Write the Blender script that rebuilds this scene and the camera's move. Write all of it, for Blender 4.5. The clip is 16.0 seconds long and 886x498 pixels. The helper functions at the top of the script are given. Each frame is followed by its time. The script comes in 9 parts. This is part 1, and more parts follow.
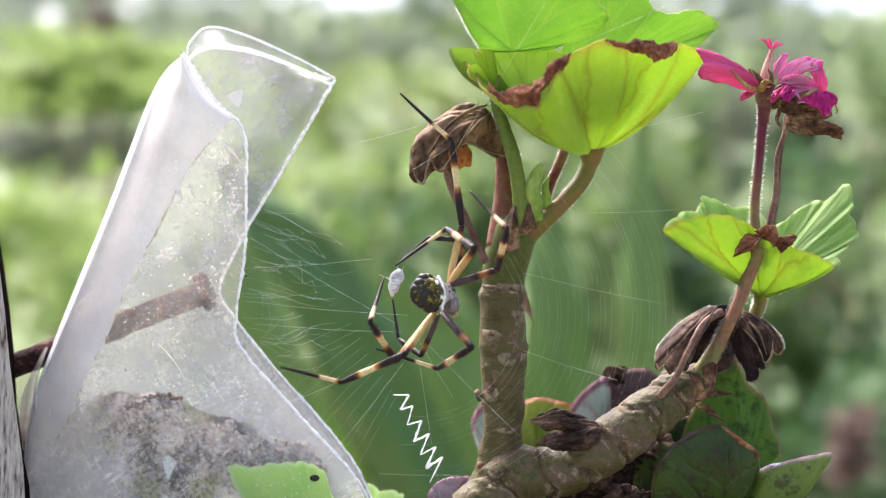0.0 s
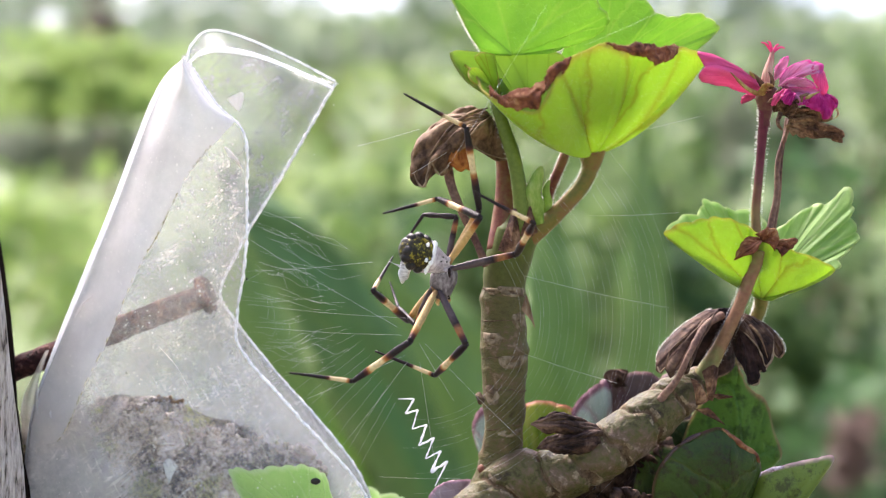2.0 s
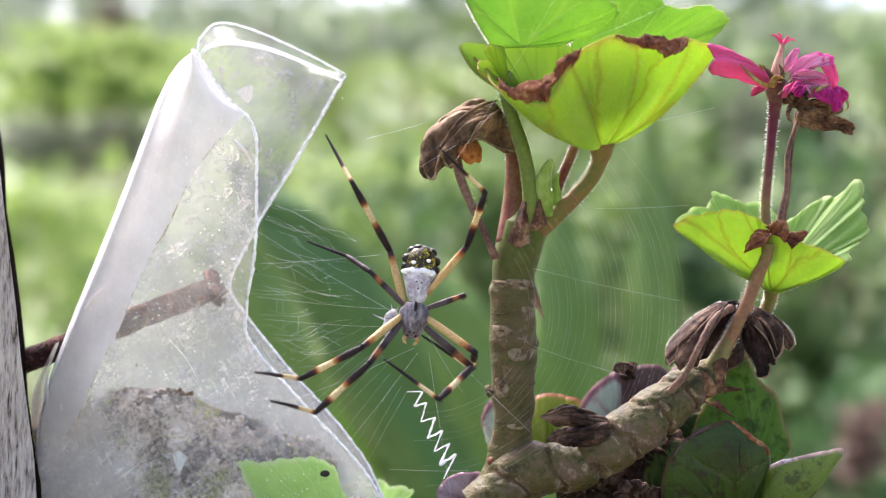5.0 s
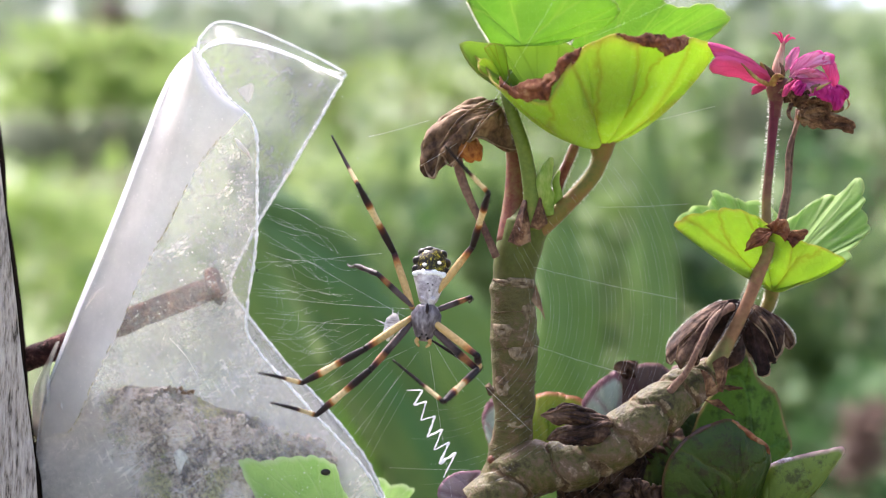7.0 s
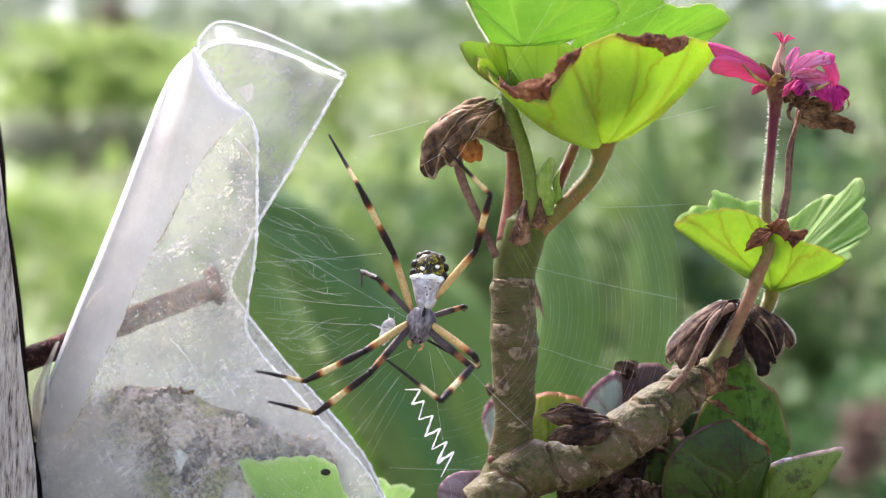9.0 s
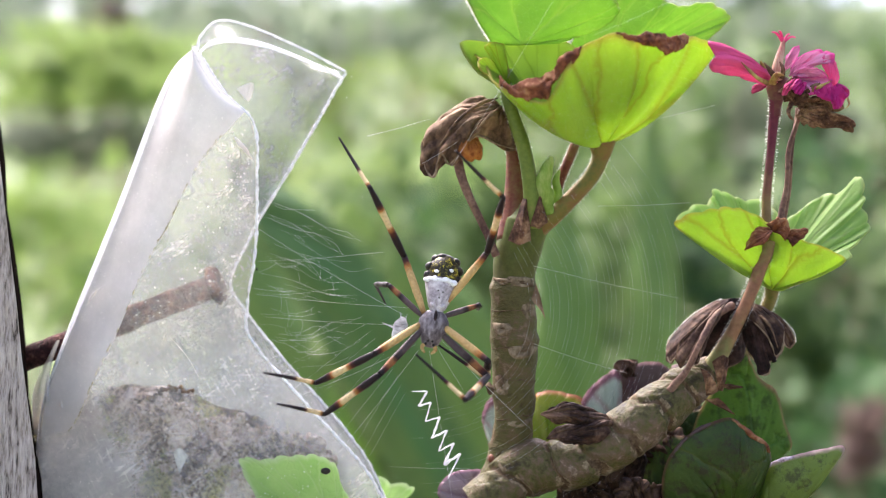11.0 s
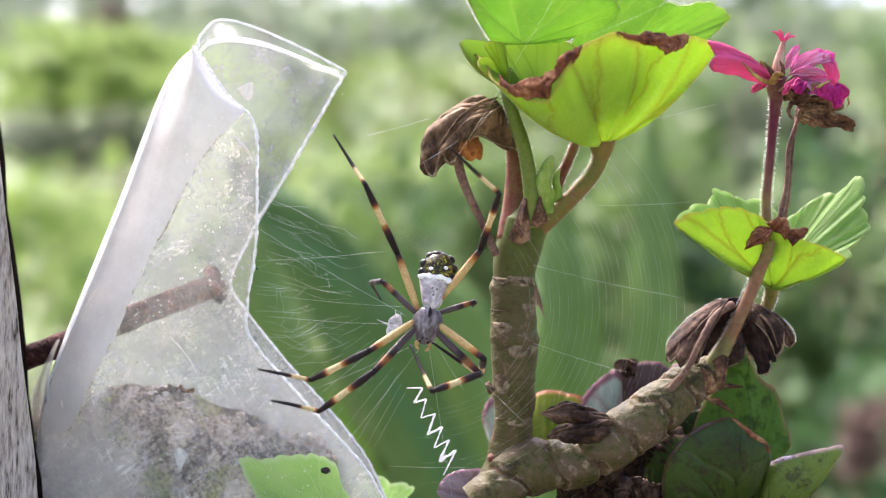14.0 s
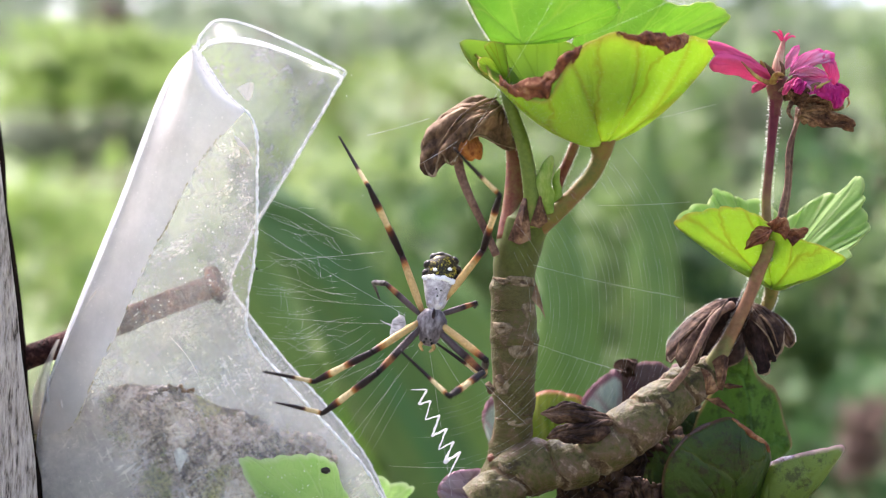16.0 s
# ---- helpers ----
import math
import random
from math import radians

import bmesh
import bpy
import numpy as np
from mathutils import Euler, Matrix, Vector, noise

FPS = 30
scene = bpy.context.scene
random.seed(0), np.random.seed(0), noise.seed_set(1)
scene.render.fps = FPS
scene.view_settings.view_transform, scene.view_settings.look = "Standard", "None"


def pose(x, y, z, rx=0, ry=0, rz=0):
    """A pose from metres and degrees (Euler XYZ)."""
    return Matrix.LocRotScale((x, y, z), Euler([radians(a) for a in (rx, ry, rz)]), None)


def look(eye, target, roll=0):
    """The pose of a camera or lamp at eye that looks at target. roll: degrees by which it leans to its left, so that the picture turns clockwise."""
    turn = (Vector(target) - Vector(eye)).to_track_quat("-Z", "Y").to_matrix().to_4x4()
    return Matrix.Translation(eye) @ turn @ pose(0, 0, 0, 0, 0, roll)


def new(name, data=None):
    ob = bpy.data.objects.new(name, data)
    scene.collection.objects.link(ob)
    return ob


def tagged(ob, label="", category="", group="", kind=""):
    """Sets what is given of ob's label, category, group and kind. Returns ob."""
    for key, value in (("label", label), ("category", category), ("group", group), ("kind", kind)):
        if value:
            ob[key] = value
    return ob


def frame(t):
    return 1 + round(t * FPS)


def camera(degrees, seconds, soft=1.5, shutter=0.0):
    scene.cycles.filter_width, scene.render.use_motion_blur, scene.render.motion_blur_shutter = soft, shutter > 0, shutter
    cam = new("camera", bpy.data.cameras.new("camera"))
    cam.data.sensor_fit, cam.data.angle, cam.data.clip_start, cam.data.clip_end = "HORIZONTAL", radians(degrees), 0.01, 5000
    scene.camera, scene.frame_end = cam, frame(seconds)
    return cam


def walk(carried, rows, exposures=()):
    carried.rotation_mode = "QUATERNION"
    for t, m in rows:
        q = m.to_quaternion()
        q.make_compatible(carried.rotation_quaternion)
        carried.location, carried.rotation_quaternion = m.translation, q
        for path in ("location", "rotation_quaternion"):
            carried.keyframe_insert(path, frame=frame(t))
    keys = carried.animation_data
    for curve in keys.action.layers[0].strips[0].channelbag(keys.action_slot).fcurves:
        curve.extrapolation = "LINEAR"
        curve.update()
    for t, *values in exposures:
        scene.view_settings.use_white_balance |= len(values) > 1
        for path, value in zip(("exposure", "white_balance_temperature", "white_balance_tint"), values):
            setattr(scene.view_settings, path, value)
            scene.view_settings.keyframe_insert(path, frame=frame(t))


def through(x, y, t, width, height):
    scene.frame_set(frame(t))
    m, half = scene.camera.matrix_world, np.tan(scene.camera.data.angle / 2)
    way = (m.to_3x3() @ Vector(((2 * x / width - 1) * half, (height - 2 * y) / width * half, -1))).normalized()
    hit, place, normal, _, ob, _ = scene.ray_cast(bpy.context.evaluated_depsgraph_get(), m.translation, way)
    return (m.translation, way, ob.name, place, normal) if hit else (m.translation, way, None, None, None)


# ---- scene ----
# camera: fixed place, a slight settling pan
cam = camera(36, 16.0, soft=1.15)
cam.data.dof.use_dof = True
cam.data.dof.focus_distance = 0.272
cam.data.dof.aperture_fstop = 10.0
PAN = [(0, 0.309, -0.451), (0.5, 0.368, -0.487), (1, 0.416, -0.475), (1.5, 0.427, -0.451), (2, 0.439, -0.416),
       (2.5, 0.344, -0.285), (3, 0.249, -0.166), (3.5, 0.178, -0.095), (4, 0.154, -0.047), (6.5, 0.083, -0.012),
       (7, 0.071, 0), (9, 0.071, 0), (11.5, 0.012, 0), (13, 0, 0), (16, 0, 0)]
walk(cam, [(t, pose(0, -0.268, 1.2, 90 + up, 0, turn)) for t, up, turn in PAN])

# light: bright thin overcast, sun high behind the plant
world = bpy.data.worlds.new("sky")
scene.world = world
world.use_nodes = True
sky = world.node_tree.nodes.new("ShaderNodeTexSky")
sky.sky_type, sky.sun_disc = "NISHITA", False
sky.sun_elevation, sky.sun_rotation = radians(57), radians(-36)
sky.air_density, sky.dust_density, sky.ozone_density = 0.7, 6.0, 0.4
backing = world.node_tree.nodes["Background"]
backing.inputs["Strength"].default_value = 0.15
world.node_tree.links.new(sky.outputs["Color"], backing.inputs["Color"])
sun = new("sun", bpy.data.lights.new("sun", "SUN"))
sun.data.energy, sun.data.angle, sun.data.color = 1.8, radians(25), (1, 0.96, 0.9)
sun.matrix_world = look((-1.5, 2.1, 5.2), (0, 0, 1.2))
scene.view_settings.exposure = 2.15
scene.view_settings.use_white_balance = True
scene.view_settings.white_balance_temperature, scene.view_settings.white_balance_tint = 6270, 19


# ---- materials ----
def nodes_of(name):
    m = bpy.data.materials.new(name)
    m.use_nodes = True
    t = m.node_tree
    t.nodes.clear()
    return m, t, t.nodes.new("ShaderNodeOutputMaterial")


def add(t, kind, **values):
    n = t.nodes.new("ShaderNode" + kind)
    for key, value in values.items():
        n.inputs[key.replace("_", " ")].default_value = value
    return n


def ramp_of(t, source, stops):
    r = t.nodes.new("ShaderNodeValToRGB")
    while len(r.color_ramp.elements) < len(stops):
        r.color_ramp.elements.new(0.5)
    for e, (at, c) in zip(r.color_ramp.elements, stops):
        e.position, e.color = at, (*c, 1)
    t.links.new(source, r.inputs[0])
    return r


def blend(t, fac, a, b, mode="MIX"):
    n = t.nodes.new("ShaderNodeMix")
    n.data_type, n.blend_type = "RGBA", mode
    for socket, value in ((n.inputs[0], fac), (n.inputs[6], a), (n.inputs[7], b)):
        if isinstance(value, (int, float)):
            socket.default_value = value
        elif isinstance(value, tuple):
            socket.default_value = (*value, 1)
        else:
            t.links.new(value, socket)
    return n.outputs[2]


def maths(t, op, a, b=0.0, clamp=False):
    n = t.nodes.new("ShaderNodeMath")
    n.operation, n.use_clamp = op, clamp
    for socket, value in zip(n.inputs, (a, b)):
        if isinstance(value, (int, float)):
            socket.default_value = value
        else:
            t.links.new(value, socket)
    return n.outputs[0]


def place_of(t, stretch=(1, 1, 1)):
    c = t.nodes.new("ShaderNodeTexCoord")
    m = t.nodes.new("ShaderNodeMapping")
    m.inputs["Scale"].default_value = stretch
    t.links.new(c.outputs["Object"], m.inputs[0])
    return m.outputs[0]


def noise_of(t, place, scale, detail=4, rough=0.6, distort=0.0):
    n = add(t, "TexNoise", Scale=scale, Detail=detail, Roughness=rough, Distortion=distort)
    t.links.new(place, n.inputs["Vector"])
    return n.outputs["Fac"]


def finish(m, t, out, colour, rough=0.6, bump=None, depth=0.3, dist=0.0003, clear=0.0, metal=0.0, sheen=0.0, glow=None, spec=0.2):
    """A surface with a share of light let through it (clear)."""
    p = add(t, "BsdfPrincipled", Roughness=rough, Metallic=metal, Specular_IOR_Level=spec)
    t.links.new(colour, p.inputs["Base Color"])
    if sheen:
        p.inputs["Sheen Weight"].default_value = sheen
    if bump is not None:
        b = add(t, "Bump", Strength=depth, Distance=dist)
        t.links.new(bump, b.inputs["Height"])
        t.links.new(b.outputs[0], p.inputs["Normal"])
    if clear:
        tr = t.nodes.new("ShaderNodeBsdfTranslucent")
        t.links.new(glow if glow is not None else colour, tr.inputs[0])
        mix = t.nodes.new("ShaderNodeMixShader")
        mix.inputs[0].default_value = clear
        t.links.new(p.outputs[0], mix.inputs[1])
        t.links.new(tr.outputs[0], mix.inputs[2])
        t.links.new(mix.outputs[0], out.inputs[0])
    else:
        t.links.new(p.outputs[0], out.inputs[0])
    return m


def mottled(name, stops, scale, fine=6.0, rough=0.6, depth=0.3, dist=0.0003, stretch=(1, 1, 1), clear=0.0, metal=0.0, sheen=0.0):
    """Stops of colour over coarse noise, with grain at a finer scale."""
    m, t, out = nodes_of(name)
    p = place_of(t, stretch)
    a, b = noise_of(t, p, scale, 5, 0.65, 0.4), noise_of(t, p, scale * fine, 4)
    mixed = maths(t, "ADD", maths(t, "MULTIPLY", a, 0.65), maths(t, "MULTIPLY", b, 0.35))
    mixed = maths(t, "ADD", maths(t, "MULTIPLY", maths(t, "SUBTRACT", mixed, 0.5), 1.9), 0.5, True)
    r = ramp_of(t, mixed, stops)
    return finish(m, t, out, r.outputs[0], rough, mixed, depth, dist, clear, metal, sheen)


def leaf_stuff(name, low, high, vein, edge, veins=9, clear=0.45, rough=0.5, edge_at=0.93, vein_wide=0.05, blotch=None, lit=None, netted=0.0, relief_depth=0.5):
    """A leaf blade: u runs round the blade, v from the stalk to the rim."""
    m, t, out = nodes_of(name)
    uv = t.nodes.new("ShaderNodeUVMap")
    uv.uv_map = "blade"
    sep = t.nodes.new("ShaderNodeSeparateXYZ")
    t.links.new(uv.outputs[0], sep.inputs[0])
    p = place_of(t)
    coarse, fine = noise_of(t, p, 90, 4), noise_of(t, p, 900, 3)
    base = ramp_of(t, coarse, ((0.3, low), (0.7, high))).outputs[0]
    wob = maths(t, "ADD", sep.outputs[0], maths(t, "MULTIPLY", maths(t, "SUBTRACT", coarse, 0.5), 0.11))
    saw = maths(t, "ABSOLUTE", maths(t, "SUBTRACT", maths(t, "FRACT", maths(t, "MULTIPLY", wob, float(veins))), 0.5))
    wide = maths(t, "DIVIDE", vein_wide, maths(t, "ADD", sep.outputs[1], 0.15))
    fork = maths(t, "MULTIPLY", maths(t, "MAXIMUM", maths(t, "SUBTRACT", sep.outputs[1], maths(t, "MULTIPLY", coarse, 0.8)), 0.0), 0.42)
    line = maths(t, "SUBTRACT", 1.0, maths(t, "DIVIDE", maths(t, "ABSOLUTE", maths(t, "SUBTRACT", saw, fork)), wide), True)
    net = t.nodes.new("ShaderNodeTexVoronoi")
    net.feature = "DISTANCE_TO_EDGE"
    net.inputs["Scale"].default_value = 620
    t.links.new(p, net.inputs["Vector"])
    mesh = maths(t, "SUBTRACT", 1.0, maths(t, "MULTIPLY", net.outputs["Distance"], 7.0), True)
    side = maths(t, "SUBTRACT", 1.0, maths(t, "MULTIPLY", maths(t, "ABSOLUTE", maths(t, "SUBTRACT", maths(t, "FRACT", maths(
        t, "ADD", maths(t, "MULTIPLY", sep.outputs[1], 5.0), maths(t, "MULTIPLY", saw, 2.2))), 0.5)), 14.0), True)
    c = blend(t, maths(t, "MULTIPLY", side, 0.08), base, vein)
    c = blend(t, maths(t, "MULTIPLY", mesh, 0.13 * netted), c, vein)
    c = blend(t, maths(t, "MULTIPLY", line, 0.72), c, vein)
    if blotch:
        spots = ramp_of(t, noise_of(t, p, 360, 5, 0.7), ((0.5, (0, 0, 0)), (0.62, (1, 1, 1)))).outputs[0]
        c = blend(t, maths(t, "MULTIPLY", spots, 0.78), c, blotch)
    rim = maths(t, "MULTIPLY", maths(t, "SUBTRACT", maths(t, "ADD", sep.outputs[1], maths(t, "MULTIPLY", coarse, 0.05)), edge_at + 0.02), 18.0, True)
    c = blend(t, rim, c, edge)
    relief = maths(t, "ADD", maths(t, "MULTIPLY", line, -0.8), maths(t, "ADD", maths(t, "MULTIPLY", fine, 0.35), maths(t, "SUBTRACT", maths(t, "MULTIPLY", noise_of(t, p, 330, 3), 1.2), maths(t, "MULTIPLY", mesh, 0.35 * netted))))
    return finish(m, t, out, c, rough, relief, relief_depth, 0.0007, clear, glow=blend(t, 0.4, c, lit) if lit else None)


GERANIUM = leaf_stuff("geranium_leaf", (0.24, 0.38, 0.05), (0.37, 0.5, 0.085), (0.24, 0.14, 0.035), (0.42, 0.22, 0.1), 5, 0.64, vein_wide=0.06, edge_at=0.965, lit=(0.6, 0.82, 0.11), netted=1.0)
GERANIUM_TOP = leaf_stuff("young_geranium_leaf", (0.15, 0.3, 0.065), (0.31, 0.46, 0.12), (0.36, 0.44, 0.15), (0.5, 0.45, 0.25), 6, 0.62, edge_at=0.98, lit=(0.42, 0.66, 0.13), netted=1.0)
GERANIUM_PALE = leaf_stuff("pale_geranium_leaf", (0.2, 0.35, 0.1), (0.29, 0.43, 0.15), (0.36, 0.45, 0.22), (0.5, 0.47, 0.27), 6, 0.55, edge_at=0.98, lit=(0.48, 0.66, 0.25), netted=0.5, relief_depth=0.22)
BUD_GREEN = mottled("bud_green", ((0.3, (0.15, 0.25, 0.04)), (0.55, (0.24, 0.36, 0.07)), (0.75, (0.36, 0.44, 0.14))), 200, 4, 0.6, 0.5, 0.0004, (1.6, 1.6, 0.6), 0.25)
SUCCULENT = leaf_stuff("succulent_leaf", (0.02, 0.04, 0.007), (0.06, 0.1, 0.014), (0.06, 0.075, 0.015), (0.14, 0.055, 0.045), 1, 0.15, 0.4, 0.965, 0.02, (0.024, 0.015, 0.011))
SUCCULENT_LIGHT = leaf_stuff("olive_succulent_leaf", (0.1, 0.15, 0.025), (0.16, 0.22, 0.04), (0.14, 0.2, 0.04), (0.32, 0.2, 0.22), 1, 0.25, 0.4, 0.95, 0.02, (0.05, 0.05, 0.02))
SUCCULENT_GREEN = leaf_stuff("green_succulent_leaf", (0.075, 0.16, 0.02), (0.125, 0.235, 0.032), (0.07, 0.16, 0.03), (0.22, 0.12, 0.06), 1, 0.3, 0.45, 0.95, 0.02, (0.035, 0.06, 0.015))
SUCCULENT_PURPLE = leaf_stuff("purple_succulent_leaf", (0.06, 0.034, 0.036), (0.12, 0.085, 0.075), (0.07, 0.03, 0.04), (0.16, 0.07, 0.075), 1, 0.15, 0.5, 0.96)
SUCCULENT_MAUVE = leaf_stuff("mauve_succulent_leaf", (0.24, 0.18, 0.2), (0.38, 0.31, 0.33), (0.2, 0.12, 0.14), (0.3, 0.16, 0.2), 1, 0.25, 0.5, 0.95)
SUCCULENT_PALE = leaf_stuff("pale_succulent_leaf", (0.3, 0.38, 0.32), (0.42, 0.5, 0.42), (0.3, 0.22, 0.22), (0.2, 0.1, 0.12), 1, 0.3, 0.5, 0.88)
RIMPALE = mottled("pale_leaf_rim", ((0.3, (0.16, 0.09, 0.1)), (0.5, (0.4, 0.3, 0.34)), (0.7, (0.62, 0.55, 0.58))), 500, 4, 0.5, 0.4)
SUCCULENT_RED = leaf_stuff("red_edged_leaf", (0.19, 0.28, 0.04), (0.3, 0.37, 0.06), (0.3, 0.33, 0.08), (0.46, 0.15, 0.13), 1, 0.45, 0.5, 0.95)
BAGLEAF = leaf_stuff("seedling_leaf", (0.2, 0.38, 0.09), (0.33, 0.52, 0.16), (0.32, 0.48, 0.18), (0.38, 0.52, 0.24), 5, 0.4, netted=1.0)
# Leaf green muted to put the cup's inner shade into the colour
GERANIUM_INNER_SHADE = leaf_stuff("geranium_leaf_inside_shaded", (0.22, 0.34, 0.06), (0.3, 0.41, 0.085), (0.18, 0.26, 0.05), (0.3, 0.3, 0.1), 4, 0.64, vein_wide=0.05, edge_at=0.97, lit=(0.42, 0.56, 0.14))
BROAD = leaf_stuff("broad_leaf", (0.06, 0.13, 0.038), (0.09, 0.175, 0.053), (0.05, 0.155, 0.05), (0.05, 0.125, 0.04), 1, 0.25, 0.45, 0.98)
BROAD_LIME = leaf_stuff("lime_broad_leaf", (0.19, 0.33, 0.05), (0.26, 0.4, 0.07), (0.19, 0.33, 0.06), (0.16, 0.27, 0.05), 1, 0.45, 0.5, 0.98)
BROAD_LIGHT = leaf_stuff("lighter_broad_leaf", (0.13, 0.22, 0.06), (0.168, 0.265, 0.076), (0.095, 0.18, 0.047), (0.075, 0.14, 0.04), 1, 0.3, 0.5, 0.98)
PETAL = leaf_stuff("petal", (0.6, 0.05, 0.18), (0.76, 0.14, 0.34), (0.56, 0.05, 0.2), (0.66, 0.1, 0.3), 5, 0.4, 0.5, 0.97, 0.03, lit=(0.9, 0.25, 0.48))
PETAL_PALE = leaf_stuff("faded_petal", (0.66, 0.2, 0.4), (0.8, 0.46, 0.62), (0.66, 0.14, 0.34), (0.62, 0.06, 0.32), 4, 0.42, 0.6, 0.88, 0.04, lit=(0.85, 0.4, 0.62))
PETAL_DEEP = leaf_stuff("deep_petal", (0.42, 0.012, 0.16), (0.62, 0.06, 0.3), (0.36, 0.01, 0.16), (0.5, 0.03, 0.24), 5, 0.35, 0.5, 0.97, 0.03, lit=(0.75, 0.1, 0.4))
CALYX = mottled("calyx", ((0.3, (0.2, 0.07, 0.04)), (0.5, (0.3, 0.2, 0.06)), (0.7, (0.4, 0.38, 0.12))), 260, 4, 0.6, 0.4, clear=0.2)
STYLE = mottled("style", ((0.3, (0.4, 0.12, 0.12)), (0.5, (0.5, 0.33, 0.24)), (0.7, (0.62, 0.52, 0.38))), 300, 5, 0.5, 0.3, 0.0003, (2, 2, 0.25), 0.25)
SEPAL = mottled("dry_sepal", ((0.28, (0.03, 0.013, 0.009)), (0.5, (0.105, 0.052, 0.03)), (0.7, (0.25, 0.15, 0.085))), 230, 5, 0.75, 0.6, 0.0006, clear=0.1)
DRY = mottled("dry_leaf", ((0.3, (0.05, 0.028, 0.018)), (0.5, (0.16, 0.095, 0.055)), (0.7, (0.3, 0.2, 0.12))), 120, 5, 0.75, 0.5, 0.0006, clear=0.15)
# Purplish inner side, coloured darker for the shade within the folds
DRY_INNER_SHADE = mottled("shaded_inner_dry_leaf", ((0.3, (0.006, 0.003, 0.004)), (0.5, (0.022, 0.011, 0.012)), (0.75, (0.06, 0.034, 0.032))), 160, 5, 0.8, 0.5, 0.0006)
# Hairy leaf rim, its paleness imitating hairs lit from behind
DRY_RIM_GLOW = mottled("backlit_dry_rim", ((0.3, (0.14, 0.09, 0.055)), (0.7, (0.36, 0.27, 0.18))), 500, 4, 0.8, 0.5, clear=0.3)
DRY_DARK = mottled("dark_dry_leaf", ((0.3, (0.012, 0.006, 0.005)), (0.5, (0.058, 0.031, 0.021)), (0.7, (0.15, 0.092, 0.06))), 130, 5, 0.8, 0.5, 0.0006, clear=0.05)
SCORCH = mottled("scorched_edge", ((0.3, (0.06, 0.018, 0.01)), (0.55, (0.2, 0.07, 0.03)), (0.75, (0.36, 0.2, 0.1))), 200, 5, 0.8, 0.5, 0.0005, clear=0.15)
AMBER = mottled("amber_dry_leaf", ((0.3, (0.12, 0.03, 0.01)), (0.5, (0.34, 0.12, 0.03)), (0.7, (0.5, 0.22, 0.05))), 250, 4, 0.6, 0.4, clear=0.4)
PETIOLE = mottled("green_stalk", ((0.3, (0.085, 0.125, 0.022)), (0.55, (0.125, 0.17, 0.032)), (0.75, (0.16, 0.17, 0.05))), 130, 8, 0.5, 0.25)
STALK = mottled("green_stalk", ((0.3, (0.095, 0.1, 0.018)), (0.5, (0.15, 0.115, 0.026)), (0.7, (0.16, 0.08, 0.03))), 120, 8, 0.5, 0.25)
STALK_RED = mottled("red_stalk", ((0.3, (0.09, 0.022, 0.014)), (0.5, (0.14, 0.045, 0.024)), (0.7, (0.16, 0.095, 0.035))), 120, 8, 0.5, 0.25)
STALK_PURPLE = mottled("purple_stalk", ((0.3, (0.06, 0.016, 0.022)), (0.5, (0.1, 0.03, 0.034)), (0.7, (0.13, 0.065, 0.045))), 150, 8, 0.5, 0.3)


def graded(name, z0, z1, *tones):
    """Stalk skin that turns from one colour to another along its height."""
    m, t, out = nodes_of(name)
    p = place_of(t)
    sep = t.nodes.new("ShaderNodeSeparateXYZ")
    t.links.new(p, sep.inputs[0])
    grain = noise_of(t, p, 260, 5, 0.65)
    at = maths(t, "ADD", maths(t, "DIVIDE", maths(t, "SUBTRACT", sep.outputs[2], z0), z1 - z0), maths(t, "MULTIPLY", maths(t, "SUBTRACT", grain, 0.5), 0.8), True)
    c = ramp_of(t, at, tuple((0.12 + 0.76 * i / (len(tones) - 1), tone) for i, tone in enumerate(tones))).outputs[0]
    c = blend(t, 0.5, c, ramp_of(t, noise_of(t, p, 900, 4), ((0.3, (0.45, 0.42, 0.4)), (0.65, (1, 1, 1)))).outputs[0], "MULTIPLY")
    return finish(m, t, out, c, 0.55, grain, 0.3, 0.0003, 0.12)


BRANCH_GRADED = graded("branch_skin_graded", 1.172, 1.206, (0.2, 0.21, 0.075), (0.26, 0.145, 0.075), (0.25, 0.12, 0.07), (0.2, 0.18, 0.06))
FLOWER_STALK = graded("flower_stalk_skin", 1.203, 1.221, (0.24, 0.17, 0.065), (0.13, 0.024, 0.045))
YOUNG_STEM = graded("young_stem_skin", 1.187, 1.206, (0.082, 0.07, 0.026), (0.082, 0.088, 0.02), (0.085, 0.11, 0.018))
STALK_DRY = mottled("dry_stalk", ((0.3, (0.07, 0.035, 0.03)), (0.5, (0.15, 0.085, 0.06)), (0.7, (0.22, 0.14, 0.1))), 200, 8, 0.7, 0.3)
BARK = mottled("stem_bark", ((0.15, (0.045, 0.03, 0.014)), (0.32, (0.066, 0.055, 0.018)), (0.5, (0.082, 0.073, 0.022)), (0.66, (0.1, 0.066, 0.032)), (0.85, (0.2, 0.145, 0.095))), 190, 6, 0.6, 0.7, 0.0009, (1, 1, 1.2))
BARK_BROWN = mottled("brown_bark", ((0.2, (0.018, 0.011, 0.007)), (0.36, (0.046, 0.038, 0.012)), (0.48, (0.075, 0.068, 0.02)), (0.57, (0.092, 0.066, 0.032)), (0.68, (0.12, 0.078, 0.052)), (0.85, (0.25, 0.19, 0.14))), 150, 7, 0.55, 0.65, 0.0009)
SCAR = mottled("leaf_scar", ((0.25, (0.06, 0.042, 0.022)), (0.5, (0.155, 0.115, 0.07)), (0.75, (0.28, 0.22, 0.15))), 420, 4, 0.8, 0.6)
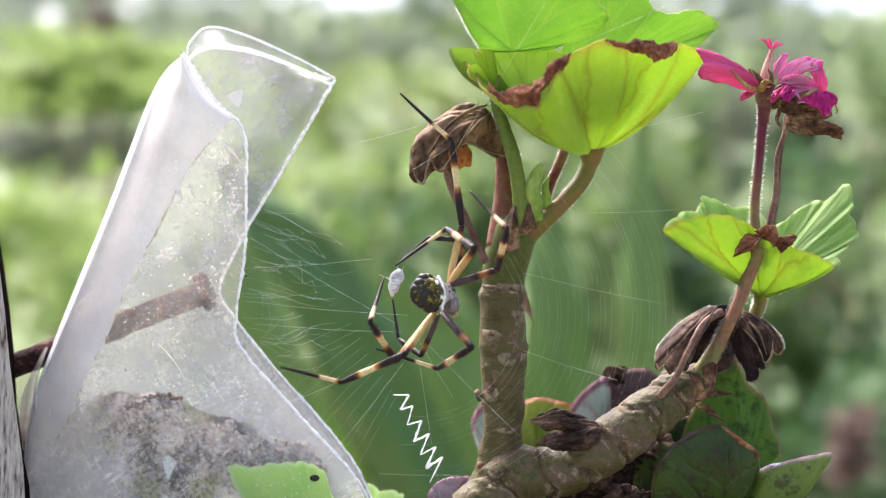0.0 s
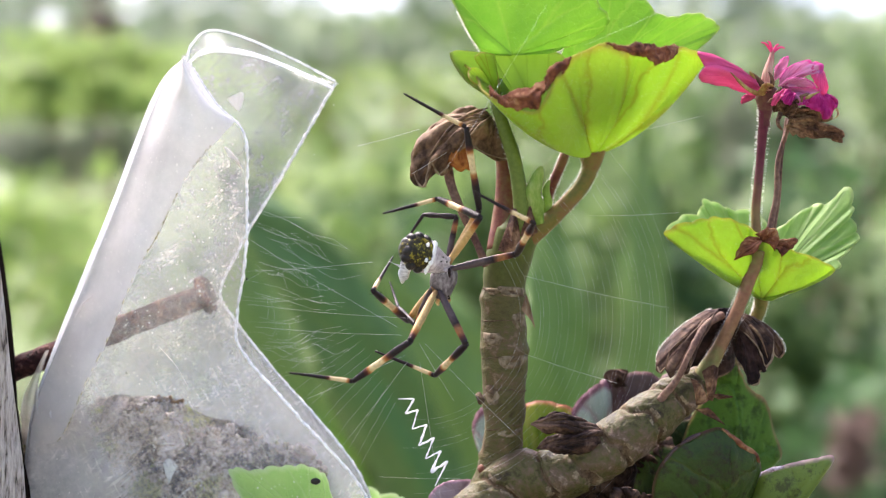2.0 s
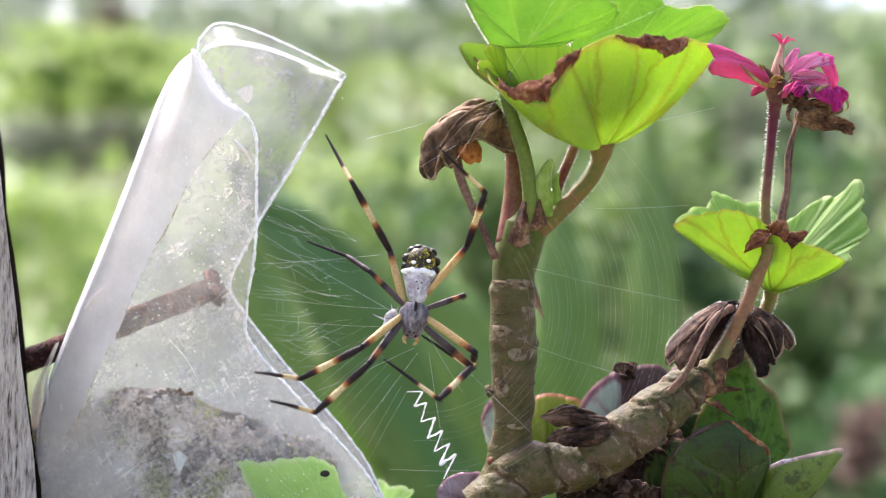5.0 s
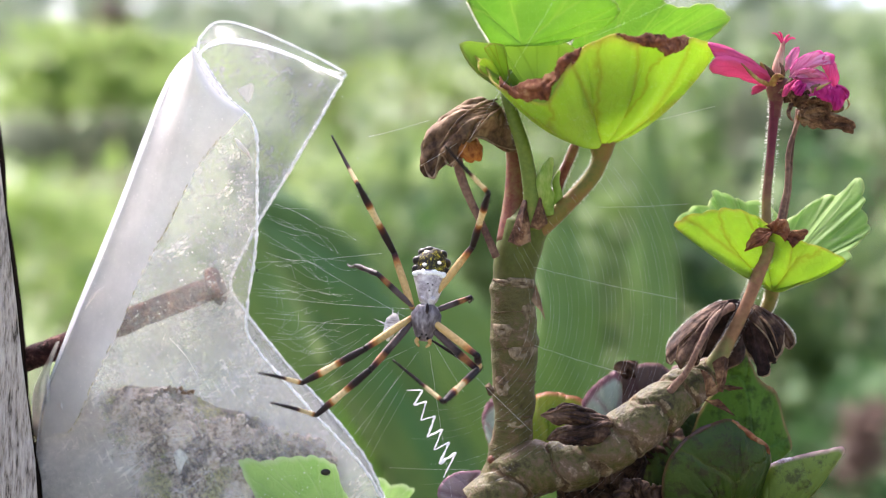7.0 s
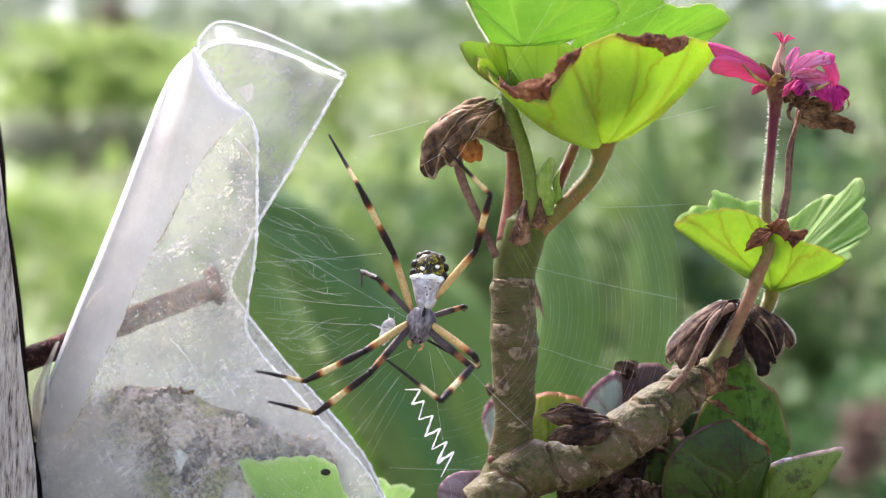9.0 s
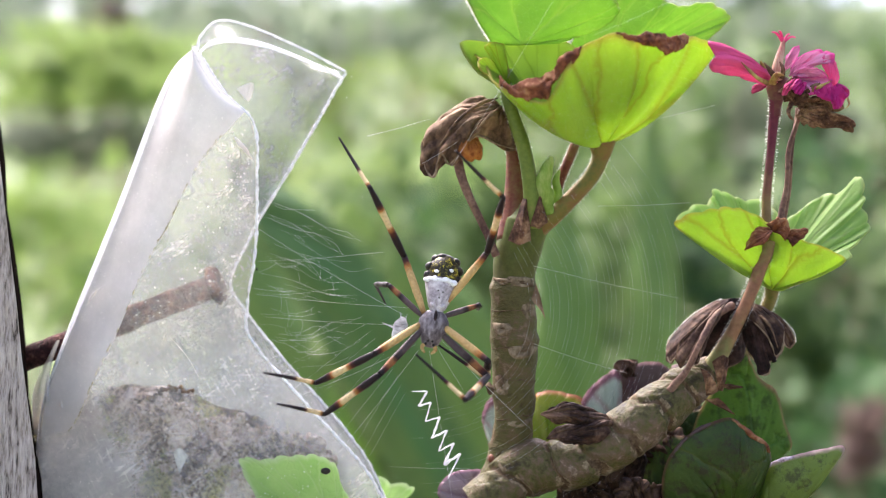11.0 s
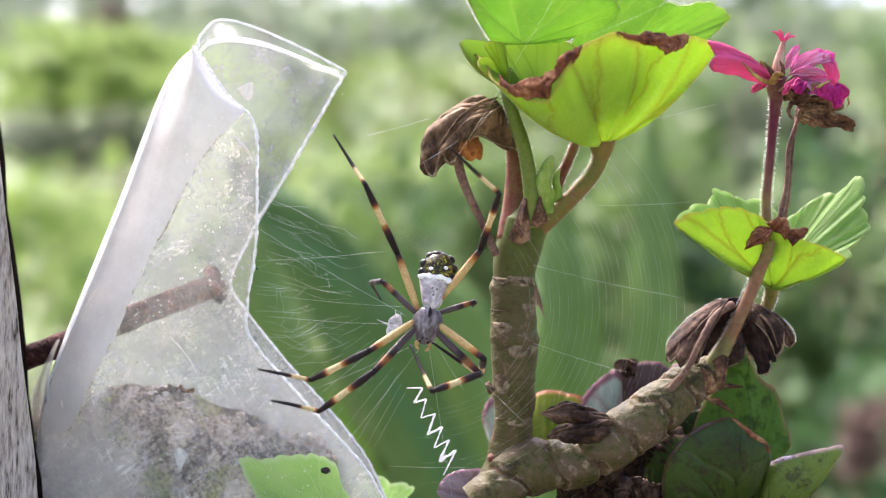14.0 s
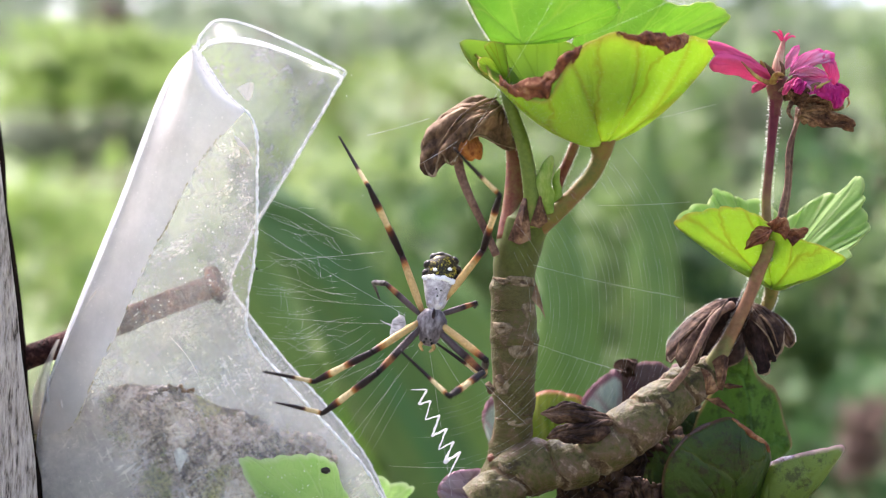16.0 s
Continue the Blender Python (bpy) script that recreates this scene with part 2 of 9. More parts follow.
CRACK = mottled("bark_crack", ((0.3, (0.045, 0.026, 0.014)), (0.7, (0.12, 0.08, 0.045))), 500, 4, 0.85, 0.8)
HAIR = mottled("hair", ((0.3, (0.84, 0.84, 0.78)), (0.7, (0.94, 0.94, 0.9))), 400, clear=0.7)


def soil_stuff():
    m, t, out = nodes_of("soil")
    p = place_of(t)
    lump, grain, moss = noise_of(t, p, 125, 6, 0.72, 0.8), noise_of(t, p, 1100, 4, 0.7), noise_of(t, p, 70, 4, 0.6, 0.5)
    mixed = maths(t, "ADD", maths(t, "MULTIPLY", lump, 0.6), maths(t, "MULTIPLY", grain, 0.4))
    c = ramp_of(t, mixed, ((0.4, (0.014, 0.007, 0.007)), (0.45, (0.095, 0.062, 0.052)), (0.495, (0.38, 0.29, 0.24)), (0.565, (0.8, 0.68, 0.6)))).outputs[0]
    patch = ramp_of(t, moss, ((0.53, (0, 0, 0)), (0.6, (0.7, 0.7, 0.7)))).outputs[0]
    c = blend(t, patch, c, ramp_of(t, grain, ((0.4, (0.08, 0.09, 0.012)), (0.6, (0.4, 0.42, 0.07)))).outputs[0])
    return finish(m, t, out, c, 0.95, mixed, 1.0, 0.002)


SOIL = soil_stuff()
# Dark soil for the unseen planter, keeping the stem's underside dim
HUMUS = mottled("dark_humus", ((0.3, (0.006, 0.004, 0.003)), (0.5, (0.02, 0.013, 0.009)), (0.7, (0.06, 0.04, 0.027))), 220, 5, 0.9, 1.0, 0.002)
CHIP = mottled("pale_chip", ((0.3, (0.5, 0.47, 0.43)), (0.7, (0.72, 0.7, 0.66))), 500)
RUST = mottled("rust", ((0.3, (0.012, 0.005, 0.005)), (0.48, (0.05, 0.018, 0.016)), (0.6, (0.095, 0.036, 0.03)), (0.75, (0.24, 0.13, 0.1))), 260, 5, 0.85, 1.0, 0.0012)
WOOD = mottled("weathered_wood", ((0.26, (0.06, 0.045, 0.035)), (0.37, (0.34, 0.28, 0.24)), (0.52, (0.56, 0.48, 0.43)), (0.75, (0.74, 0.67, 0.61))), 800, 3, 0.9, 1.0, 0.0015, (1.4, 1, 0.18))
# The shade on the post's side is put into this near-black wood
WOOD_SHADE = mottled("shaded_wood_side", ((0.3, (0.005, 0.004, 0.003)), (0.7, (0.016, 0.011, 0.009))), 200, 4, 0.9, 0.8, 0.0008, (1, 1, 0.2))
WOOD_SHADE.node_tree.nodes["Principled BSDF"].inputs["Specular IOR Level"].default_value = 0.0
SILK = mottled("silk", ((0.3, (0.75, 0.75, 0.76)), (0.7, (0.9, 0.9, 0.9))), 600, 4, 0.4, 0.2, clear=0.4)
WRAP = mottled("wrapped_silk", ((0.3, (0.3, 0.29, 0.28)), (0.5, (0.6, 0.6, 0.6)), (0.7, (0.85, 0.85, 0.85))), 420, 5, 0.5, 0.5, 0.0004, (0.5, 1, 1.6), clear=0.3)
SEAM = mottled("seam", ((0.42, (0.26, 0.21, 0.08)), (0.58, (0.62, 0.57, 0.42))), 900)


def ground_stuff():
    """Grass on the slope, giving way to unseen paler ground added to bounce light."""
    m, t, out = nodes_of("grass_and_bounce_ground")
    p = place_of(t)
    coarse, fine = noise_of(t, p, 0.35, 5), noise_of(t, p, 6.0, 4)
    grass = ramp_of(t, maths(t, "ADD", maths(t, "MULTIPLY", coarse, 0.6), maths(t, "MULTIPLY", fine, 0.4)), ((0.35, (0.07, 0.105, 0.045)), (0.5, (0.125, 0.165, 0.075)), (0.65, (0.185, 0.225, 0.11)))).outputs[0]
    # pale tone out of view, added to reflect light onto the plants
    earth = ramp_of(t, fine, ((0.35, (0.15, 0.12, 0.085)), (0.65, (0.3, 0.25, 0.19)))).outputs[0]
    sep = t.nodes.new("ShaderNodeVectorMath")
    sep.operation = "LENGTH"
    t.links.new(p, sep.inputs[0])
    edge = maths(t, "MULTIPLY", noise_of(t, p, 0.9, 5, 0.7), 4.5)
    bare = ramp_of(t, maths(t, "DIVIDE", maths(t, "ADD", sep.outputs["Value"], edge), 8.0), ((0.5, (1, 1, 1)), (0.62, (0, 0, 0)))).outputs[0]
    return finish(m, t, out, blend(t, bare, grass, earth), 0.9, fine, 0.4, 0.03)


GRASS = ground_stuff()


def foliage(name, low, mid, high):
    m, t, out = nodes_of(name)
    g = t.nodes.new("ShaderNodeNewGeometry")
    r = ramp_of(t, g.outputs["Random Per Island"], ((0.0, low), (0.5, mid), (1.0, high)))
    n = noise_of(t, place_of(t), 3.0)
    c = blend(t, 0.3, r.outputs[0], ramp_of(t, n, ((0.3, low), (0.7, high))).outputs[0])
    return finish(m, t, out, c, 0.55, None, clear=0.35)


FOLIAGE_LIME = foliage("lime_foliage", (0.12, 0.19, 0.04), (0.17, 0.25, 0.052), (0.22, 0.3, 0.07))
FOLIAGE_MID = foliage("mid_foliage", (0.07, 0.13, 0.035), (0.105, 0.18, 0.045), (0.16, 0.24, 0.065))
FOLIAGE_DARK = foliage("dark_foliage", (0.018, 0.05, 0.016), (0.04, 0.1, 0.03), (0.08, 0.17, 0.05))
# Distance haze is put into this paler, greyer foliage colour
FOLIAGE_HAZE = foliage("haze_tinted_foliage", (0.15, 0.2, 0.125), (0.2, 0.26, 0.16), (0.25, 0.31, 0.2))
FOLIAGE_BRIGHT = foliage("yellow_green_foliage", (0.22, 0.32, 0.08), (0.28, 0.385, 0.11), (0.35, 0.45, 0.145))
# Darker foliage; the shadow below the yellow-green bush is put in this colour
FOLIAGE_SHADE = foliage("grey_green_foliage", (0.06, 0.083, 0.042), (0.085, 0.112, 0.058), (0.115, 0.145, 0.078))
FOLIAGE_RUST = foliage("rusty_foliage", (0.08, 0.05, 0.04), (0.13, 0.085, 0.068), (0.18, 0.13, 0.1))


def plastic(name, veil_low, veil_high, gloss, tone, scale=60, through=0.6, sheen=0.0, scratched=0.0, settled=0.0, corner_veil=0.0):
    """Clear film: mostly see-through, with a milky veil of dirt, scratches and a smooth shine."""
    m, t, out = nodes_of(name)
    p = place_of(t)
    a = noise_of(t, p, scale, 5, 0.6, 0.6)
    b = noise_of(t, p, scale * 6, 5, 0.75)
    veil = ramp_of(t, maths(t, "ADD", maths(t, "MULTIPLY", a, 0.5), maths(t, "MULTIPLY", b, 0.5)),
                   ((0.38, (veil_low,) * 3), (0.62, (veil_high,) * 3)))
    specks = ramp_of(t, noise_of(t, p, 1500, 2, 0.5), ((0.68, (0, 0, 0)), (0.75, (0.5, 0.5, 0.5))))
    share = maths(t, "ADD", veil.outputs[0], specks.outputs[0], True)
    if corner_veil:
        # the veil thickens unevenly towards the corner by the post
        sep = t.nodes.new("ShaderNodeSeparateXYZ")
        t.links.new(p, sep.inputs[0])
        side = maths(t, "DIVIDE", maths(t, "SUBTRACT", -0.058, maths(t, "ADD", sep.outputs[0], maths(t, "MULTIPLY", maths(t, "SUBTRACT", sep.outputs[2], 1.15), 0.4))), 0.024, True)
        share = maths(t, "ADD", share, maths(t, "MULTIPLY", maths(t, "MULTIPLY", side, maths(t, "ADD", b, 0.4)), corner_veil), True)
    if settled:
        # dust gathers towards the foot of the bag
        sep = t.nodes.new("ShaderNodeSeparateXYZ")
        t.links.new(p, sep.inputs[0])
        low = maths(t, "DIVIDE", maths(t, "SUBTRACT", 1.218, sep.outputs[2]), 0.04, True)
        share = maths(t, "ADD", share, maths(t, "MULTIPLY", maths(t, "MULTIPLY", low, maths(t, "ADD", a, 0.5)), settled), True)
    if scratched:
        # scuffs that run down and across the film
        for turn, stretch in ((0.5, (1.0, 1.0, 0.13)), (-0.9, (1.0, 1.0, 0.1)), (0.15, (0.12, 1.0, 1.0))):
            c = t.nodes.new("ShaderNodeTexCoord")
            spin = t.nodes.new("ShaderNodeMapping")
            spin.inputs["Rotation"].default_value = (0, turn, 0)
            t.links.new(c.outputs["Object"], spin.inputs[0])
            pull = t.nodes.new("ShaderNodeMapping")
            pull.inputs["Scale"].default_value = stretch
            t.links.new(spin.outputs[0], pull.inputs[0])
            line = ramp_of(t, noise_of(t, pull.outputs[0], 1300, 2, 0.5), ((0.57, (0, 0, 0)), (0.7, (scratched,) * 3)))
            patch = ramp_of(t, noise_of(t, p, 130, 3), ((0.42, (0, 0, 0)), (0.6, (1, 1, 1))))
            share = maths(t, "ADD", share, maths(t, "MULTIPLY", line.outputs[0], patch.outputs[0]), True)
    clear = t.nodes.new("ShaderNodeBsdfTransparent")
    clear.inputs[0].default_value = (0.97, 0.98, 0.98, 1)
    d = add(t, "BsdfDiffuse", Color=(*tone, 1))
    tr = add(t, "BsdfTranslucent", Color=(*tone, 1))
    milky = t.nodes.new("ShaderNodeMixShader")
    milky.inputs[0].default_value = through
    t.links.new(d.outputs[0], milky.inputs[1])
    t.links.new(tr.outputs[0], milky.inputs[2])
    first = t.nodes.new("ShaderNodeMixShader")
    t.links.new(share, first.inputs[0])
    t.links.new(clear.outputs[0], first.inputs[1])
    t.links.new(milky.outputs[0], first.inputs[2])
    shine = add(t, "BsdfGlossy", Roughness=0.12)
    bump = add(t, "Bump", Strength=0.35, Distance=0.001)
    t.links.new(a, bump.inputs["Height"])
    t.links.new(bump.outputs[0], shine.inputs["Normal"])
    fres = add(t, "Fresnel", IOR=1.45)
    t.links.new(bump.outputs[0], fres.inputs["Normal"])
    last = t.nodes.new("ShaderNodeMixShader")
    t.links.new(maths(t, "ADD", maths(t, "MULTIPLY", fres.outputs[0], gloss), sheen, True), last.inputs[0])
    t.links.new(first.outputs[0], last.inputs[1])
    t.links.new(shine.outputs[0], last.inputs[2])
    t.links.new(last.outputs[0], out.inputs[0])
    return m


FILM = plastic("clear_film", 0.05, 0.16, 0.12, (0.86, 0.81, 0.75), 75, 0.3, scratched=0.26, corner_veil=0.75)
FILM_BACK = plastic("dusty_film", 0.12, 0.3, 0.2, (0.39, 0.39, 0.4), 60, 0.35, scratched=0.45, settled=0.27)
FILM_RIM = plastic("thin_film", 0.02, 0.1, 0.02, (0.4, 0.4, 0.41), 90, 0.3)
# Glints on film edges and folds are put into these three whites
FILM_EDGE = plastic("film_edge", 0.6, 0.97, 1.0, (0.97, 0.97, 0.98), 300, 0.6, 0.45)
EDGE_GLINT = mottled("edge_glint", ((0.25, (0.6, 0.61, 0.62)), (0.5, (0.86, 0.87, 0.88)), (0.65, (0.96, 0.96, 0.97))), 1600, 4, 0.2, 0.5, 0.0003, clear=0.45)
FOLD_HIGHLIGHT = mottled("fold_highlight", ((0.25, (0.86, 0.87, 0.88)), (0.7, (0.96, 0.96, 0.97))), 120, 4, 0.25, 0.2, 0.0002, clear=0.5)
FILM_MILKY = plastic("milky_film", 0.76, 0.92, 0.04, (0.77, 0.715, 0.66), 35, 0.12)

# spider
LEG_TAN = mottled("tan_leg", ((0.35, (0.28, 0.15, 0.05)), (0.55, (0.46, 0.3, 0.12)), (0.7, (0.6, 0.45, 0.23))), 700, 5, 0.5, 0.2)
LEG_DARK = mottled("dark_leg", ((0.35, (0.006, 0.004, 0.005)), (0.6, (0.022, 0.01, 0.011)), (0.75, (0.06, 0.032, 0.03))), 900, 5, 0.5, 0.3)
CARAPACE = mottled("silver_hair", ((0.3, (0.06, 0.048, 0.052)), (0.5, (0.135, 0.112, 0.12)), (0.72, (0.29, 0.26, 0.275))), 500, 4, 0.45, 0.4, 0.0003, (1, 1, 0.5))
SILVER = mottled("silver_white", ((0.34, (0.27, 0.235, 0.255)), (0.5, (0.4, 0.36, 0.385)), (0.7, (0.6, 0.57, 0.585))), 420, 4, 0.4, 0.3, 0.0002)
PATTERN = mottled("black_yellow", ((0.46, (0.016, 0.013, 0.006)), (0.56, (0.05, 0.044, 0.01)), (0.64, (0.3, 0.25, 0.02)), (0.8, (0.46, 0.41, 0.06)), (0.92, (0.85, 0.85, 0.75))), 1000, 3, 0.35, 0.2)
RIDGE = mottled("white_ridge", ((0.3, (0.7, 0.7, 0.7)), (0.7, (0.88, 0.88, 0.88))), 900, 4, 0.4, 0.3)
JET = mottled("jet_black", ((0.3, (0.008, 0.007, 0.006)), (0.7, (0.03, 0.025, 0.02))), 700, 4, 0.35, 0.3)


def banded(name, length, stops):
    """Leg skin whose bands run softly into each other along the joint's own length."""
    m, t, out = nodes_of(name)
    p = place_of(t)
    sep = t.nodes.new("ShaderNodeSeparateXYZ")
    t.links.new(p, sep.inputs[0])
    grain = noise_of(t, p, 900, 4)
    at = maths(t, "ADD", maths(t, "DIVIDE", sep.outputs[2], length), maths(t, "MULTIPLY", maths(t, "SUBTRACT", grain, 0.5), 0.07), True)
    c = ramp_of(t, at, stops).outputs[0]
    c = blend(t, 0.45, c, ramp_of(t, noise_of(t, p, 1600, 3), ((0.35, (0.35, 0.33, 0.32)), (0.65, (1, 1, 1)))).outputs[0], "MULTIPLY")
    return finish(m, t, out, c, 0.5, grain, 0.3, 0.0002)


BLACK, GREY, MAROON, ORANGE, TAN, PALE = (0.015, 0.009, 0.01), (0.085, 0.062, 0.062), (0.075, 0.018, 0.012), (0.36, 0.15, 0.035), (0.52, 0.35, 0.14), (0.66, 0.52, 0.28)
BANDS = {"pale_thigh": ((0, (0.3, 0.15, 0.06)), (0.14, TAN), (0.7, TAN), (0.82, ORANGE), (0.9, MAROON), (0.97, BLACK)),
         "dark_thigh": ((0, GREY), (0.5, GREY), (0.64, BLACK), (0.74, (0.26, 0.11, 0.04)), (0.8, (0.26, 0.11, 0.04)), (0.88, MAROON), (0.94, BLACK)),
         "shin": ((0.3, BLACK), (0.37, MAROON), (0.43, ORANGE), (0.47, PALE), (0.66, PALE), (0.7, ORANGE), (0.74, MAROON), (0.79, BLACK)),
         "foot": ((0.05, BLACK), (0.09, ORANGE), (0.12, PALE), (0.33, PALE), (0.38, MAROON), (0.43, BLACK)),
         "plain": ((0, BLACK), (0.5, (0.03, 0.02, 0.02)), (1, BLACK))}


# ---- shapes ----
def part(name, bm, material, parent=None, label="", smooth=True):
    me = bpy.data.meshes.new(name)
    bm.to_mesh(me)
    bm.free()
    for m in material if isinstance(material, list) else [material]:
        me.materials.append(m)
    if smooth:
        me.shade_smooth()
    ob = new(name, me)
    if parent is not None:
        ob.parent = parent
        ob.matrix_parent_inverse = Matrix.Translation(-parent.location)
    if label:
        tagged(ob, label)
    return ob


def thing(name, place, label, category, group="", kind=""):
    ob = new(name)
    ob.empty_display_size = 0.01
    ob.location = place
    return tagged(ob, label, category, group, kind)


def thick(ob, d, offset=0.0):
    m = ob.modifiers.new("thickness", "SOLIDIFY")
    m.thickness, m.offset = d, offset
    return ob


def spline(points, n):
    """n + 1 places along a smooth line through the points."""
    p = [Vector(q) for q in points]
    p = [2 * p[0] - p[1], *p, 2 * p[-1] - p[-2]]
    spans, out = len(p) - 3, []
    for i in range(n + 1):
        s = min(i / n * spans, spans - 1e-6)
        k, f = int(s), s - int(s)
        a, b, c, d = p[k:k + 4]
        out.append(0.5 * (2 * b + (c - a) * f + (2 * a - 5 * b + 4 * c - d) * f * f + (3 * b - a - 3 * c + d) * f ** 3))
    return out


def along(values, f):
    s = min(max(f, 0), 1 - 1e-6) * (len(values) - 1)
    k = int(s)
    return values[k] + (values[k + 1] - values[k]) * (s - k)


def tube(points, radii, n=24, sides=12, rough=0.0, grain=300.0, flat=1.0, bm=None, seed=0.0, knots=0, knot=0.1):
    """A round bar along a smooth line, tapering through the radii; knots: swollen rings."""
    bm = bm or bmesh.new()
    line = spline(points, n)
    rings, side = [], None
    for i, c in enumerate(line):
        d = (line[min(i + 1, n)] - line[max(i - 1, 0)]).normalized()
        side = (side or (Vector((0, 1, 0)) if abs(d.y) < 0.9 else Vector((1, 0, 0))))
        side = (side - d * side.dot(d)).normalized()
        up = d.cross(side)
        r = along(radii, i / n)
        if knots:
            r *= 1 + knot * max(0, math.cos(i / n * knots * 2 * math.pi)) ** 6
        ring = []
        for k in range(sides):
            a = 2 * math.pi * k / sides
            q = side * math.cos(a) * flat + up * math.sin(a)
            rr = r * (1 + rough * noise.noise((c + q * r) * grain + Vector((seed, seed, 0))))
            ring.append(bm.verts.new(c + q * rr))
        rings.append(ring)
    for a, b in zip(rings, rings[1:]):
        for k in range(sides):
            bm.faces.new((a[k], a[(k + 1) % sides], b[(k + 1) % sides], b[k]))
    bm.faces.new(rings[0][::-1])
    bm.faces.new(rings[-1])
    return bm


def knobbly(points, radii, joints, n=220, sides=72):
    """A stout stem swollen between joints; at each joint runs a slanting scarred groove."""
    bm = bmesh.new()
    line, rings, side = spline(points, n), [], None
    for i, c in enumerate(line):
        d = (line[min(i + 1, n)] - line[max(i - 1, 0)]).normalized()
        side = side or Vector((0, 1, 0))
        side = (side - d * side.dot(d)).normalized()
        up = d.cross(side)
        ring = []
        for k in range(sides):
            a = 2 * math.pi * k / sides
            q = side * math.cos(a) + up * math.sin(a)
            at = c + q * along(radii, i / n)
            f = i / n + 0.035 * math.sin(a * 1.0 + 1.1) + 0.03 * noise.noise(at * 240)
            near = min(abs(f - j) for j in joints)
            swell = 0.89 + 0.18 * min(1, near / 0.06) ** 0.6 - 0.05 * max(0, 1 - near / 0.012)
            swell += 0.05 * max(0, 1 - abs(near - 0.022) / 0.012)
            swell += 0.10 * noise.noise(at * 170) + 0.035 * noise.noise(at * 420) + 0.012 * noise.noise(at * 1000)
            v = bm.verts.new(c + q * along(radii, i / n) * swell)
            ring.append((v, near, noise.noise(at * 330), noise.noise(at * 700 + Vector((5, 0, 0)))))
        rings.append(ring)
    for a, b in zip(rings, rings[1:]):
        for k in range(sides):
            f = bm.faces.new((a[k][0], a[(k + 1) % sides][0], b[(k + 1) % sides][0], b[k][0]))
            _, near, patch, fine = a[k]
            f.material_index = 2 if near < 0.008 and patch > -0.2 else 1 if (near < 0.02 and patch + fine * 0.6 > 0.1) or patch + 0.6 * fine > 0.85 else 0
    bm.faces.new([v[0] for v in rings[0]][::-1])
    bm.faces.new([v[0] for v in rings[-1]])
    return bm


def fan(base, rim, bulge=(0, 0, 0), nu=48, nv=12, scallop=0.0, lobes=12, ripple=0.0, crumple=0.0, grain=150.0, seed=0.0, sharp=0.8, pucker=0.0, veins=7):
    """A leaf blade spread from its stalk's end out to a smooth rim; ribs bow by bulge."""
    bm = bmesh.new()
    layer = bm.loops.layers.uv.new("blade")
    b, edge, swell = Vector(base), spline(rim, nu), Vector(bulge)
    grid = []
    for i, r in enumerate(edge):
        u, row = i / nu, []
        reach = 1 + scallop * (abs(math.sin(u * lobes * math.pi)) ** sharp - 0.6) + 0.3 * scallop * math.sin(u * 37 + seed)
        for j in range(nv + 1):
            v = j / nv
            q = b + (r - b) * (v * (1 + (reach - 1) * v)) + swell * (4 * v * (1 - v)) * (r - b).length
            wave = math.sin(u * lobes * 2 * math.pi + seed + 4 * noise.noise(Vector((u * 5, v, seed))))
            q += Vector((0, 1, 0)) * ripple * wave * v * v * (0.6 + noise.noise(Vector((u * 9, seed, v * 2))))
            q += Vector((0, -1, -0.3)) * pucker * abs(math.sin(u * veins * math.pi + math.pi / 2)) ** 0.6 * math.sin(v * 2.6)
            if crumple:
                q += noise.noise_vector(q * grain + Vector((seed, 0, seed))) * crumple * min(1, v * 2)
                q += noise.noise_vector(q * grain * 3 + Vector((0, seed, 0))) * crumple * 0.3 * v
                fold = abs(noise.noise(Vector((u * 14 + seed, v * 2.5, seed)))) + 0.5 * abs(noise.noise(Vector((u * 34, v * 5, seed))))
                q += Vector((0, -1, 0.25)) * crumple * 1.6 * (fold - 0.3) * min(1, v * 2)
            row.append(bm.verts.new(q))
        grid.append(row)
    for i in range(nu):
        for j in range(nv):
            f = bm.faces.new((grid[i][j], grid[i + 1][j], grid[i + 1][j + 1], grid[i][j + 1]))
            for loop, (a, c) in zip(f.loops, ((i, j), (i + 1, j), (i + 1, j + 1), (i, j + 1))):
                loop[layer].uv = (a / nu, c / nv)
    bmesh.ops.remove_doubles(bm, verts=bm.verts, dist=1e-6)
    return bm


def sheet(left, right, bow=0.0, nu=24, nv=48, wrinkle=0.0, grain=60.0, seed=0.0, jag=0.0):
    """A film stretched between two lines, bowed along y in its middle."""
    bm = bmesh.new()
    a, b = spline(left, nv), spline(right, nv)
    grid = []
    for j in range(nv + 1):
        row = []
        for i in range(nu + 1):
            u = i / nu
            q = a[j].lerp(b[j], u)
            q.y += bow * math.sin(u * math.pi) ** 1.3
            q.y += wrinkle * noise.noise(Vector((q.x * grain, seed, q.z * grain))) * math.sin(u * math.pi)
            if jag:
                q += noise.noise_vector(q * 450 + Vector((seed, 0, 0))) * jag + noise.noise_vector(q * 1400) * jag * 0.4
            row.append(bm.verts.new(q))
        grid.append(row)
    for j in range(nv):
        for i in range(nu):
            bm.faces.new((grid[j][i], grid[j][i + 1], grid[j + 1][i + 1], grid[j + 1][i]))
    return bm


